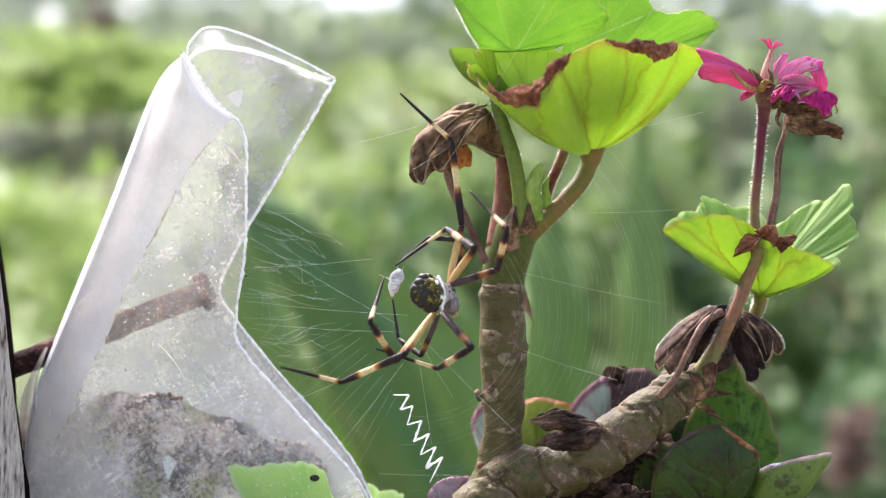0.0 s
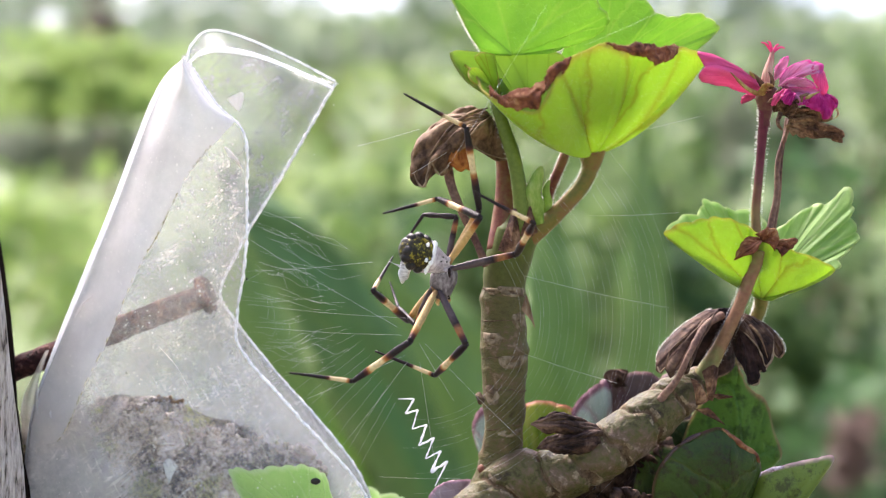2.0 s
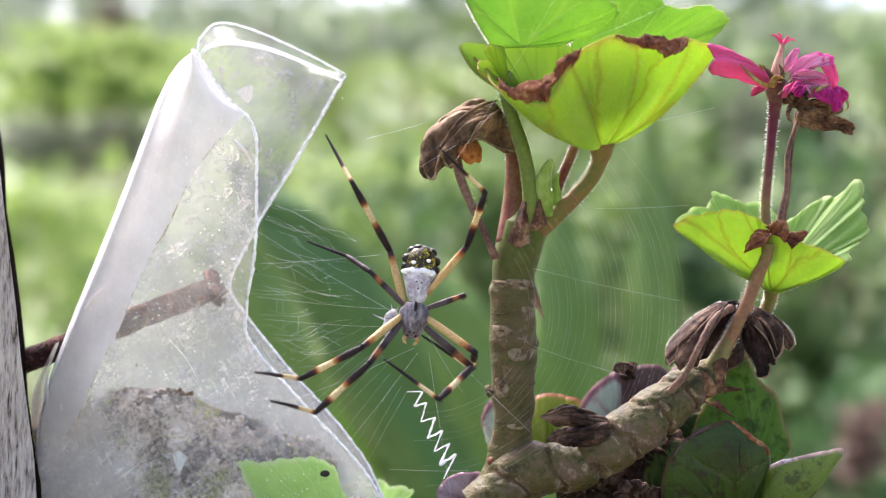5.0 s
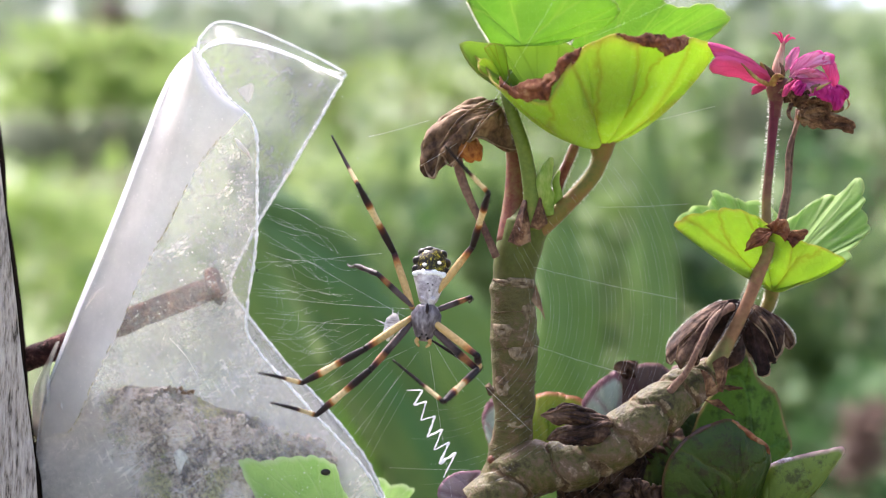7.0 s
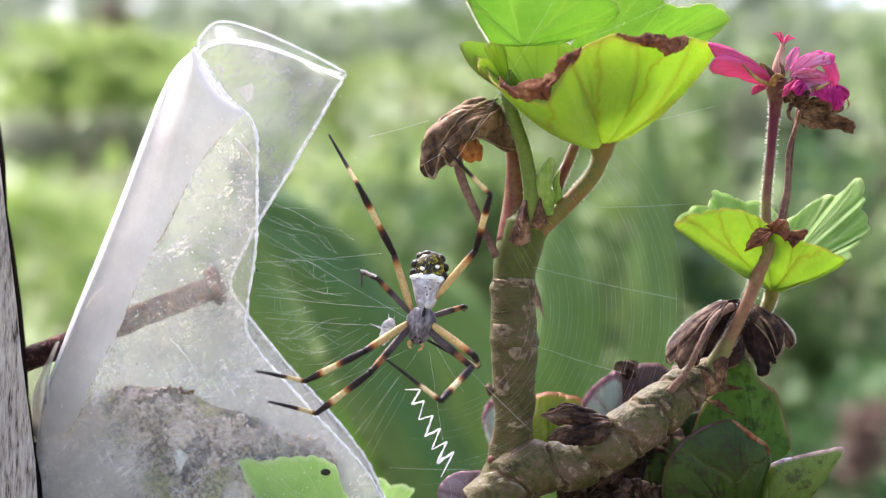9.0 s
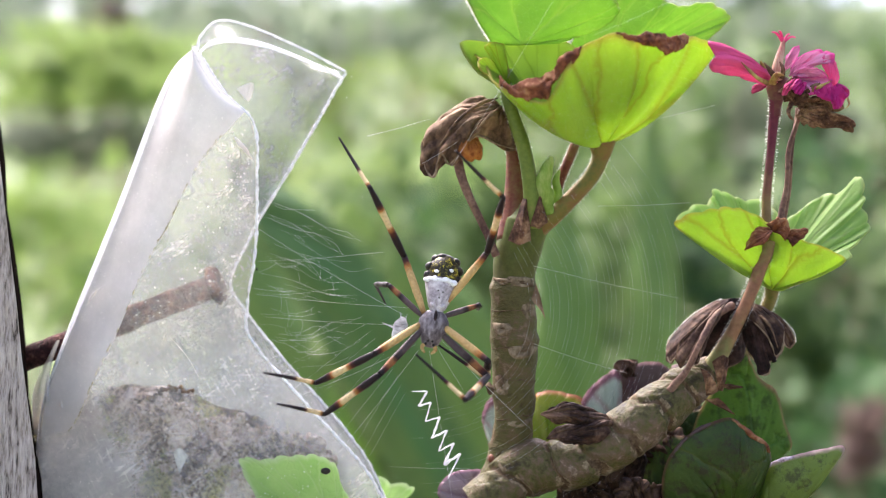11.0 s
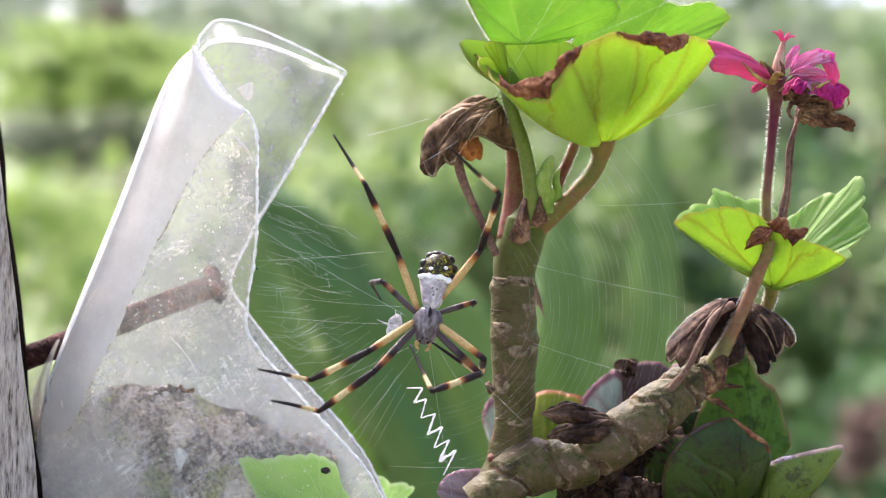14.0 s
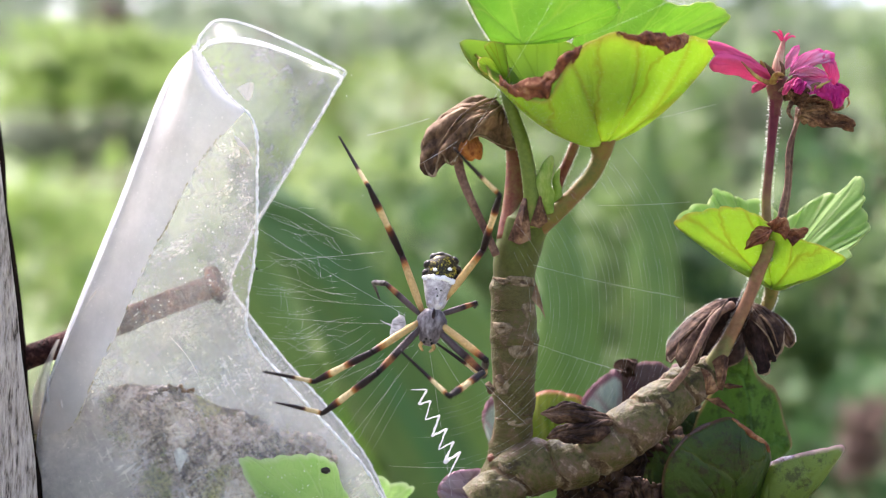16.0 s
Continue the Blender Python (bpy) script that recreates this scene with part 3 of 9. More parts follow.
def ball(place, size, sub=2, crumple=0.0, grain=200.0, seed=0.0, bm=None):
    bm = bm or bmesh.new()
    made = bmesh.ops.create_icosphere(bm, subdivisions=sub, radius=1)
    for v in made["verts"]:
        q = Vector((v.co.x * size[0], v.co.y * size[1], v.co.z * size[2]))
        v.co = q + Vector(place) + noise.noise_vector((q + Vector(place)) * grain + Vector((seed, seed, seed))) * crumple
    return bm


def box(lo, hi, bevel=0.002):
    bm = bmesh.new()
    made = bmesh.ops.create_cube(bm, size=1)
    for v in made["verts"]:
        v.co = Vector([a + (b - a) * (c + 0.5) for a, b, c in zip(lo, hi, v.co)])
    if bevel:
        bmesh.ops.bevel(bm, geom=bm.edges[:], offset=bevel, segments=2, affect="EDGES", profile=0.6)
    return bm


# ---- ground, hillside and distance ----
def height(x, y):
    far = math.hypot(x, y)
    rise = max(0, y - 3.0) * 0.215 if y < 60 else 12.25 + (y - 60) * 0.01
    rise *= 0.9 + 0.1 * min(1, max(0, (x / max(y, 1) + 0.33) * 12))
    return rise * min(1, far / 6) + 0.35 * noise.noise(Vector((x * 0.12, y * 0.12, 0))) * min(1, max(0, far - 2) / 10)


def build_ground():
    bm = bmesh.new()
    radii = [0.0] + [0.4 * 1.17 ** k for k in range(56)]
    rings = []
    for r in radii:
        if r == 0:
            rings.append([bm.verts.new((0, 0, 0))])
            continue
        ring = []
        for k in range(72):
            a = 2 * math.pi * k / 72
            x, y = r * math.cos(a), r * math.sin(a)
            ring.append(bm.verts.new((x, y, height(x, y))))
        rings.append(ring)
    for k in range(72):
        bm.faces.new((rings[0][0], rings[1][k], rings[1][(k + 1) % 72]))
    for a, b in zip(rings[1:], rings[2:]):
        for k in range(72):
            bm.faces.new((a[k], b[k], b[(k + 1) % 72], a[(k + 1) % 72]))
    tagged(part("ground", bm, GRASS), "grassy green slope, unseen paler ground added for bounce light", "ground", kind="structure")


def leaves_cloud(size, count, leaf, rng, bm=None, centre=(0, 0, 0)):
    """Small leaves strewn in clumps through an uneven crown."""
    bm = bm or bmesh.new()
    clumps = [Vector((rng.gauss(0, 0.42) * size[0], rng.gauss(0, 0.42) * size[1], rng.uniform(-0.8, 0.9) * size[2])) for _ in range(14)]
    for _ in range(count):
        c = rng.choice(clumps)
        q = c + Vector((rng.gauss(0, 0.2) * size[0], rng.gauss(0, 0.2) * size[1], rng.gauss(0, 0.2) * size[2])) + Vector(centre)
        d = Vector((rng.gauss(0, 1), rng.gauss(0, 1), rng.gauss(0, 1))).normalized()
        s = d.orthogonal().normalized()
        l = leaf * rng.uniform(0.6, 1.4)
        bm.faces.new([bm.verts.new(q + w) for w in (-d * l, s * l * 0.45, d * l, -s * l * 0.45)])
    return bm


def bush(place, size, material, label, count=420, leaf=0.06, seed=1):
    rng = random.Random(seed)
    x, y, z = place
    foot = height(x, y)
    ob = thing("bush", (x, y, foot), label, "bush", "bushes on the slope")
    trunk = bmesh.new()
    for k in range(3):
        top = Vector((x + rng.uniform(-0.4, 0.4) * size[0], y + rng.uniform(-0.4, 0.4) * size[1], z + rng.uniform(-0.2, 0.5) * size[2]))
        tube([(x, y, foot - 0.05), ((x + top.x) / 2, (y + top.y) / 2, (foot + top.z) / 2 + 0.05), top],
             [0.05 * size[0], 0.035 * size[0], 0.012 * size[0]], 8, 6, bm=trunk)
    part("trunk", trunk, STALK_DRY, ob)
    crown = leaves_cloud(size, count, leaf, rng, centre=place)
    part("crown", crown, material, ob, smooth=False)
    return ob


build_ground()
for spot, wide, deep, tall, leafage, words, count, leaf, seed in (
        ((-2.4352, 9, 2.42), 1.0, 0.4, 0.26, FOLIAGE_BRIGHT, "rounded yellow-green bush on the slope", 1300, 0.075, 1),
        # this bush stands in for the shadow under the one above
        ((-1.7, 6, 1.69), 0.4, 0.3, 0.12, FOLIAGE_SHADE, "low bush coloured as the shadow below a brighter bush", 900, 0.04, 2),
        ((-1.43065, 4.5, 1.15), 0.5, 0.3, 0.27, FOLIAGE_BRIGHT, "light yellow-green bush on the slope", 620, 0.05, 3),
        ((-1.32456, 14, 3.45293), 2.2, 1, 0.6, FOLIAGE_HAZE, "bush on the slope, paled to imitate distance haze", 700, 0.12, 4),
        ((-0.32265, 9, 2.12568), 1.5, 0.8, 0.6, FOLIAGE_LIME, "light green bush on the slope", 900, 0.09, 5),
        ((1.18661, 16, 3.76873), 2.4, 1, 0.6, FOLIAGE_MID, "mid green bush on the slope", 600, 0.14, 6),
        ((3.13195, 12, 3.13713), 2.0, 1, 0.5, FOLIAGE_HAZE, "bush on the slope, paled to imitate distance haze", 700, 0.12, 7),
        ((2.15669, 7, 1.83556), 0.8, 0.6, 0.55, FOLIAGE_MID, "grey-green bush on the slope", 700, 0.07, 8),
        ((1.06107, 5, 1.617), 0.22, 0.3, 0.35, FOLIAGE_DARK, "narrow dark bush on the slope", 400, 0.05, 9),
        ((0.38459, 2.2, 1.21125), 0.26, 0.2, 0.2, FOLIAGE_MID, "mid green bush with small leaves on the slope", 700, 0.024, 10),
        ((0.82487, 2.4, 1.06842), 0.3, 0.2, 0.4, FOLIAGE_DARK, "dark green bush with small leaves on the slope", 900, 0.026, 11),
        ((0.51321, 2, 1.01295), 0.3, 0.2, 0.22, FOLIAGE_MID, "mid green bush on the slope", 700, 0.024, 12),
        ((0.4815, 1.3, 0.982), 0.03, 0.04, 0.05, FOLIAGE_RUST, "reddish brown low bush on the slope", 170, 0.013, 13),
        ((-0.09984, 2.6, 0.98724), 0.5, 0.3, 0.35, FOLIAGE_DARK, "dark green bush on the slope", 800, 0.034, 14),
        ((-0.11745, 1.7, 0.90719), 0.2, 0.2, 0.12, FOLIAGE_MID, "mid green low bush on the slope", 500, 0.02, 15),
        ((0.60845, 1.7, 0.90719), 0.16, 0.15, 0.14, FOLIAGE_DARK, "dark green low bush on the slope", 600, 0.02, 18),
        ((-0.23008, 1.5, 1.01755), 0.16, 0.15, 0.16, FOLIAGE_MID, "mid green low bush on the slope", 600, 0.02, 19),
        ((0.18758, 1.5, 1.05419), 0.07, 0.12, 0.2, FOLIAGE_MID, "mid green low bush on the slope", 500, 0.018, 20),
        ((0.63398, 2.1, 1.02433), 0.12, 0.12, 0.3, FOLIAGE_DARK, "dark green bush on the slope", 500, 0.022, 21),
        ((0.38207, 4, 1.53785), 0.5, 0.4, 0.3, FOLIAGE_MID, "mid green bush on the slope", 700, 0.045, 16),
        ((-0.2372, 1.9, 1.06612), 0.24, 0.2, 0.3, FOLIAGE_MID, "mid green bush on the slope", 900, 0.024, 22),
        ((0.08228, 1.8, 1.16657), 0.07, 0.1, 0.14, FOLIAGE_MID, "mid green low bush on the slope", 500, 0.02, 25),
        ((-6.38154, 21, 5.04302), 3.0, 1, 0.55, FOLIAGE_HAZE, "bush on the slope, paled to imitate distance haze", 500, 0.16, 23),
        # brown leaf cloud added in place of a distant upright trunk
        ((-3.75862, 15, 3.92722), 0.22, 0.3, 0.9, FOLIAGE_RUST, "narrow brownish bush standing in for a far tree trunk", 400, 0.1, 24),
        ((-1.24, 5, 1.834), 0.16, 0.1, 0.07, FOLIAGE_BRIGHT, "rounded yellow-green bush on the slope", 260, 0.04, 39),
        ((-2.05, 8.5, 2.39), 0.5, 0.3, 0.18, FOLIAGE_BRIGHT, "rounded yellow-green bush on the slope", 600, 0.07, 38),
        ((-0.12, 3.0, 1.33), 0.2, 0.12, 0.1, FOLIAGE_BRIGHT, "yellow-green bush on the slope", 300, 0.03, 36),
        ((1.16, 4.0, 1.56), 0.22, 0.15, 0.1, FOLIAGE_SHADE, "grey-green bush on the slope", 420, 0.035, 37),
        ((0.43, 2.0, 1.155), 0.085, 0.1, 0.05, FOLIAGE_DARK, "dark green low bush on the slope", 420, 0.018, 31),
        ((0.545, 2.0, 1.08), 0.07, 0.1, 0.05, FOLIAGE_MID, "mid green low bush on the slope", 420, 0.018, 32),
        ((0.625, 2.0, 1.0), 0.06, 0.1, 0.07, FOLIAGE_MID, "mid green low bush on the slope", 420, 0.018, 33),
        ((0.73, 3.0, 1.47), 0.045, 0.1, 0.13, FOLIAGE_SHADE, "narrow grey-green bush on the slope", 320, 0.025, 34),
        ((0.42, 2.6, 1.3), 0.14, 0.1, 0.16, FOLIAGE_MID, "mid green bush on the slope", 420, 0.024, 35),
        ((-3.96718, 18, 4.31166), 2.6, 1, 0.5, FOLIAGE_HAZE, "bush on the slope, paled to imitate distance haze", 600, 0.14, 17)):
    bush(spot, (wide, deep, tall), leafage, words, count, leaf, seed)


# ---- broad-leaved plant behind the web ----
def broad_plant():
    ob = thing("broad_leaf_plant", (0.05, 0.75, height(0.05, 0.75)), "dark green plant with long broad leaves", "plant")
    blades = [((0.045, 0.64, 0.95), (-0.061, 0.61, 1.164), (-0.146, 0.64, 1.262), 0.0275, BROAD),
              ((-0.045, 0.8, 0.96), (-0.117, 0.8, 1.09), (-0.166, 0.8, 1.18), 0.025, BROAD_LIME),
              ((0.05134, 0.8, 0.81979), (0.02432, 0.78, 1.07882), (-0.03718, 0.8, 1.20487), 0.04662, BROAD_LIGHT),
              ((0.15601, 0.82, 0.81267), (0.16643, 0.8, 1.12962), (0.16807, 0.84, 1.31526), 0.0222, BROAD_LIGHT),
              ((-0.07839, 0.76, 0.83403), (-0.11864, 0.74, 1.05003), (-0.15508, 0.76, 1.22599), 0.04662, BROAD_LIGHT),
              ((0.1094, 0.9, 0.78419), (0.10753, 0.88, 1.07677), (0.09896, 0.92, 1.25465), 0.03552, BROAD_LIGHT)]
    for foot, mid, tip, wide, green in blades:
        bm = bmesh.new()
        layer = bm.loops.layers.uv.new("blade")
        line = spline([foot, mid, tip], 24)
        rows = []
        for i, c in enumerate(line):
            f = i / 24
            d = (line[min(i + 1, 24)] - line[max(i - 1, 0)]).normalized()
            s = Vector((d.z, 0, -d.x)).normalized()
            w = wide * (math.sin(min(1, f * 0.75 + 0.25) * math.pi) ** 0.7 + 0.02)
            rows.append([bm.verts.new(c + s * w * k / 4 + Vector((0, abs(k) * w * 0.06 + 0.004 * math.sin(f * 20 + k), 0))) for k in range(-4, 5)])
        for i in range(24):
            for k in range(8):
                f = bm.faces.new((rows[i][k], rows[i][k + 1], rows[i + 1][k + 1], rows[i + 1][k]))
                for loop, (a, c) in zip(f.loops, ((k, i), (k + 1, i), (k + 1, i + 1), (k, i + 1))):
                    loop[layer].uv = (a / 8, c / 25)
        thick(part("leaf", bm, green, ob), 0.0012)
    stalk = tube([(0.05, 0.75, height(0.05, 0.75) - 0.05), (0.05, 0.76, 0.45), (0.04, 0.76, 0.95)], [0.03, 0.025, 0.018], 12, 10)
    part("stalk", stalk, STALK, ob)


broad_plant()


# ---- post, ledge and nail ----
def build_post():
    bm = box((-0.075, 0.0, -1.25), (0, 0.026, 0.4), 0.0)
    bmesh.ops.subdivide_edges(bm, edges=[e for e in bm.edges if abs(e.verts[0].co.z - e.verts[1].co.z) > 0.5], cuts=160, use_grid_fill=True)
    lean = Matrix.Rotation(radians(-6.7), 4, "Y") @ Matrix.Rotation(radians(16.1), 4, "Z")
    at = Vector((-0.0847, 0.003, 1.18888))
    for v in bm.verts:
        if v.co.x > -0.01:
            v.co.x += 0.0009 * noise.noise(v.co * 60) + 0.0005 * noise.noise(v.co * 260)
            v.co.y += 0.0006 * abs(noise.noise(v.co * 150))
        v.co = at + lean @ v.co
    # faces turned to the right get the wood with shade in its colour
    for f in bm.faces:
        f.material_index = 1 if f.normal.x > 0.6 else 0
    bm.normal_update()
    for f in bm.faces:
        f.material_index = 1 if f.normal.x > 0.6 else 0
    ob = part("post", bm, [WOOD, WOOD_SHADE], smooth=False)
    tagged(ob, "weathered grey wooden post, side shade in its colour", "post", kind="")
    return ob


def build_nail():
    ob = thing("nail", (-0.08762, 0.024, 1.17664), "thick rusty iron nail driven into the post", "nail")
    a, b = Vector((-0.1004, 0.026, 1.17234)), Vector((-0.04863, 0.021, 1.19233))
    d = (b - a).normalized()
    part("shank", tube([a, a.lerp(b, 0.5), b], [0.0027, 0.00262, 0.0025], 40, 20, 0.16, 260), RUST, ob)
    head = tube([b - d * 0.00089, b - d * 0.00022, b + d * 0.00089, b + d * 0.00178], [0.00222, 0.00411, 0.00422, 0.00333], 14, 24, 0.1, 300)
    part("head", head, RUST, ob, "broad battered nail head")


def build_ledge():
    bm = box((-0.4, -0.06, 1.07), (0.4, 0.11, 1.112), 0.003)
    tagged(part("ledge", bm, WOOD, smooth=False), "grey wooden shelf board under the plants", "shelf", kind="structure")
    leg = box((0.3, 0.0, -0.05), (0.36, 0.05, 1.0695), 0.003)
    tagged(part("ledge_post", leg, WOOD, smooth=False), "grey wooden post under the shelf", "post", kind="structure")


build_post()
build_nail()
build_ledge()


# ---- the plastic bag ----
def build_bag():
    ob = thing("plastic_bag", (-0.055, 0.025, 1.113), "clear crumpled plastic bag half full of soil", "bag")
    fold = [(-0.05204, 0.02, 1.24261), (-0.05801, 0.02, 1.23473), (-0.06827, 0.02, 1.20824), (-0.07949, 0.02, 1.18102), (-0.08451, 0.02, 1.16646), (-0.08618, 0.02, 1.1476), (-0.08581, 0.022, 1.13161)]
    lip = [(-0.05192, 0.022, 1.24195), (-0.04536, 0.017, 1.2326), (-0.03931, 0.016, 1.22601), (-0.03886, 0.017, 1.21311), (-0.03935, 0.018, 1.20012), (-0.0413, 0.02, 1.18818), (-0.04048, 0.021, 1.18072), (-0.02922, 0.021, 1.16754), (-0.0149, 0.022, 1.15084), (-0.00775, 0.024, 1.13114)]
    outer = [(-0.02103, 0.027, 1.23827), (-0.03044, 0.027, 1.22188), (-0.03999, 0.028, 1.20626), (-0.04259, 0.029, 1.20135), (-0.04644, 0.03, 1.19271), (-0.04248, 0.03, 1.1858), (-0.03496, 0.029, 1.17649), (-0.02196, 0.028, 1.16185), (-0.01472, 0.028, 1.15105), (-0.00658, 0.026, 1.13067)]
    back_fold = [(-0.04964, 0.027, 1.24903), (-0.05917, 0.027, 1.23607), (-0.06993, 0.027, 1.20844), (-0.08142, 0.027, 1.18056), (-0.08656, 0.027, 1.16565), (-0.08827, 0.027, 1.14633), (-0.087, 0.026, 1.13067)]
    thick(part("front_film", sheet(fold, lip, -0.007, 32, 72, 0.0012, 90), FILM, ob), 0.0003)
    thick(part("back_film", sheet(back_fold, outer, 0.0085, 28, 64, 0.002, 90, 5.0), FILM_BACK, ob), 0.0003)
    # edges, fold and rim carry their highlights as white colour
    part("front_edge", tube(lip, [0.00027, 0.00033], 240, 8, 0.9, 1100), EDGE_GLINT, ob, "creased plastic edge, glints in its white colour")
    part("back_edge", tube(outer, [0.00029, 0.00029], 240, 8, 0.8, 1300), EDGE_GLINT, ob, "creased plastic edge, glints in its white colour")
    part("side_fold", tube(fold, [0.00056, 0.001, 0.00089, 0.00033, 0.00022, 0.00022], 80, 10, 0.12, 300, 0.5), FOLD_HIGHLIGHT, ob, "fold with its highlight painted white")
    top = [(-0.05282, 0.025, 1.24286), (-0.05197, 0.025, 1.24602), (-0.04849, 0.026, 1.24935), (-0.04191, 0.026, 1.24825), (-0.03105, 0.027, 1.24377), (-0.02103, 0.027, 1.23851)]
    part("top_edge", tube(top, [0.00024, 0.00024], 100, 8, 0.6, 1300), EDGE_GLINT, ob, "plastic edge, glints in its white colour")
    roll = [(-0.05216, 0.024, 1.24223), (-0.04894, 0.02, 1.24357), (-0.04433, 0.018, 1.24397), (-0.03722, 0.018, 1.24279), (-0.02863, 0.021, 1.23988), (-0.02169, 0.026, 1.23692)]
    part("rolled_rim", tube(roll, [0.00022, 0.0006, 0.00058, 0.0004, 0.0003], 60, 12, 0.1, 300, 0.6), FOLD_HIGHLIGHT, ob, "rolled rim with its highlight painted white")
    thick(part("rim_film", sheet(top, [(-0.05228, 0.024, 1.24248), (-0.0503, 0.021, 1.24276), (-0.04417, 0.017, 1.24335), (-0.03709, 0.017, 1.24217), (-0.02853, 0.02, 1.23951), (-0.02144, 0.026, 1.2368)], 0.0005, 6, 40), FILM_RIM, ob), 0.0003)
    # the milky inner layer reaches from the fold to the seam, just before the front film
    seam = [(-0.03909, 0, 1.22777), (-0.04265, 0, 1.22310), (-0.04576, 0, 1.21910), (-0.04876, 0, 1.21466), (-0.05376, 0, 1.20466), (-0.05842, 0, 1.19645), (-0.0632, 0, 1.18578), (-0.06819, 0, 1.17601), (-0.07208, 0, 1.16735), (-0.07641, 0, 1.16157)]
    seam = spline([(0.281 / 0.268 * x, 0.0, 1.2 + 0.281 / 0.268 * (z - 1.2)) for x, _, z in seam], 90)
    left, right = spline(fold, 120), spline(lip, 120)

    def film_at(j, u):
        q = left[j].lerp(right[j], u)
        q.y += -0.007 * math.sin(u * math.pi) ** 1.3 + 0.0012 * noise.noise(Vector((q.x * 90, 0, q.z * 90))) * math.sin(u * math.pi)
        return q

    def seam_side(q):
        near = min(seam, key=lambda c: abs(c.z - q.z))
        return q.x - near.x

    layer, stops = bmesh.new(), []
    rows = []
    for j in range(1, 88):
        reach = next((k / 200 for k in range(4, 201) if seam_side(film_at(j, k / 200)) > 0 and film_at(j, k / 200).z < seam[0].z), 0.985)
        hem = 0.012 * noise.noise(Vector((j * 0.33, 3, 0)))
        stops.append(reach)
        wide = min(reach + hem, 0.985) if j > 25 else reach
        rows.append([layer.verts.new(film_at(j, 0.012 + (wide - 0.012) * i / 26) + Vector((0, -0.0003 - 0.00025 * math.sin(i / 26 * math.pi), 0))) for i in range(27)])
    for p, q in zip(rows, rows[1:]):
        for i in range(26):
            layer.faces.new((p[i], p[i + 1], q[i + 1], q[i]))
    part("lining", layer, FILM_MILKY, ob, "milky white inner layer")
    stitches = bmesh.new()
    rng = random.Random(20)
    for c, d in zip(seam[12::1], seam[13::1]):
        if rng.random() < 0.36:
            continue
        ends = []
        for e in (c, d):
            j = min(range(1, 121), key=lambda k: min(abs(film_at(k, u / 20).z - e.z) + abs(film_at(k, u / 20).x - e.x) for u in range(1, 20)))
            u = min(range(1, 100), key=lambda u: abs(film_at(j, u / 100).x - e.x) + abs(film_at(j, u / 100).z - e.z)) / 100
            ends.append(Vector((e.x, film_at(j, u).y - 0.0012, e.z)))
        a, b = ends
        wide = rng.uniform(0.00011, 0.00022)
        tube([a, a.lerp(b, 0.5) + Vector((rng.gauss(0, 0.00008), 0, 0)), b], [wide * 0.5, wide, wide * 0.5], 6, 6, 0.7, 2500, bm=stitches)
    part("seam", stitches, SEAM, ob, "yellowed dotted seam")
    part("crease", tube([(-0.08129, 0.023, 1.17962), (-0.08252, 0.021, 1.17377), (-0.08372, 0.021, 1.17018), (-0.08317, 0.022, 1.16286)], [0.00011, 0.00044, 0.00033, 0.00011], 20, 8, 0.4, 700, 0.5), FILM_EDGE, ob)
    for line, wide in ((((-0.07884, 0.0185, 1.16960), (-0.08012, 0.018, 1.16776), (-0.07894, 0.018, 1.16610), (-0.0768, 0.018, 1.16705)), 0.00025), (((-0.08331, 0.02, 1.17398), (-0.0834, 0.0195, 1.16950), (-0.08245, 0.0195, 1.16378)), 0.0004), (((-0.07475, 0.0165, 1.18774), (-0.07274, 0.016, 1.19082), (-0.07049, 0.0155, 1.19248)), 0.0003),
                       (((-0.04289, 0.0125, 1.22313), (-0.04108, 0.012, 1.22112), (-0.03943, 0.0135, 1.21867)), 0.0006), (((-0.05612, 0.0118, 1.18214), (-0.05261, 0.0116, 1.17822), (-0.05016, 0.0122, 1.17376)), 0.0001), (((-0.05603, 0.0125, 1.16210), (-0.05415, 0.0124, 1.16223), (-0.05229, 0.0124, 1.16212)), 0.00012)):
        part("crease", tube(list(line), [wide * 0.3, wide, wide * 0.7, wide * 0.2], 24, 8, 0.5, 700, 0.4), FILM_MILKY, ob)
    # small white shape standing in for a glint on the film
    part("patch", fan((-0.04211, 0.024, 1.23195), [(-0.04405, 0.024, 1.23437), (-0.04163, 0.024, 1.23558), (-0.04054, 0.024, 1.23534), (-0.0409, 0.024, 1.23292), (-0.04163, 0.024, 1.23170)], (0, -0.02, 0), 24, 5, crumple=0.0002), FILM_MILKY, ob, "white patch painted as a glint on the film")
    flange = sheet([(-0.0822, 0.022, 1.18077), (-0.08568, 0.024, 1.17483), (-0.08846, 0.026, 1.16905), (-0.08876, 0.027, 1.16015)], [(-0.08126, 0.0212, 1.18082), (-0.08318, 0.0208, 1.17463), (-0.08348, 0.0206, 1.16890), (-0.08348, 0.0206, 1.16077)], -0.001, 10, 30, 0.0008, 300, 2.0)
    part("flange", flange, FILM, ob, "crinkled clear film by the post")
    rng = random.Random(21)
    for k in range(14):
        c = (rng.uniform(-0.068, -0.036), 0.0118, rng.choice((rng.uniform(1.172, 1.228), rng.uniform(1.168, 1.182))))
        part("speck", ball(c, (rng.uniform(0.00008, 0.0002), 0.0001, rng.uniform(0.0001, 0.0004)), 1, 0.0001, 2000, k), JET, ob)
    smear = spline([(-0.0609, 0.0146, 1.16896), (-0.05844, 0.0146, 1.1706), (-0.05552, 0.0146, 1.17107), (-0.05177, 0.0146, 1.17037)], 22)
    crumbs = bmesh.new()
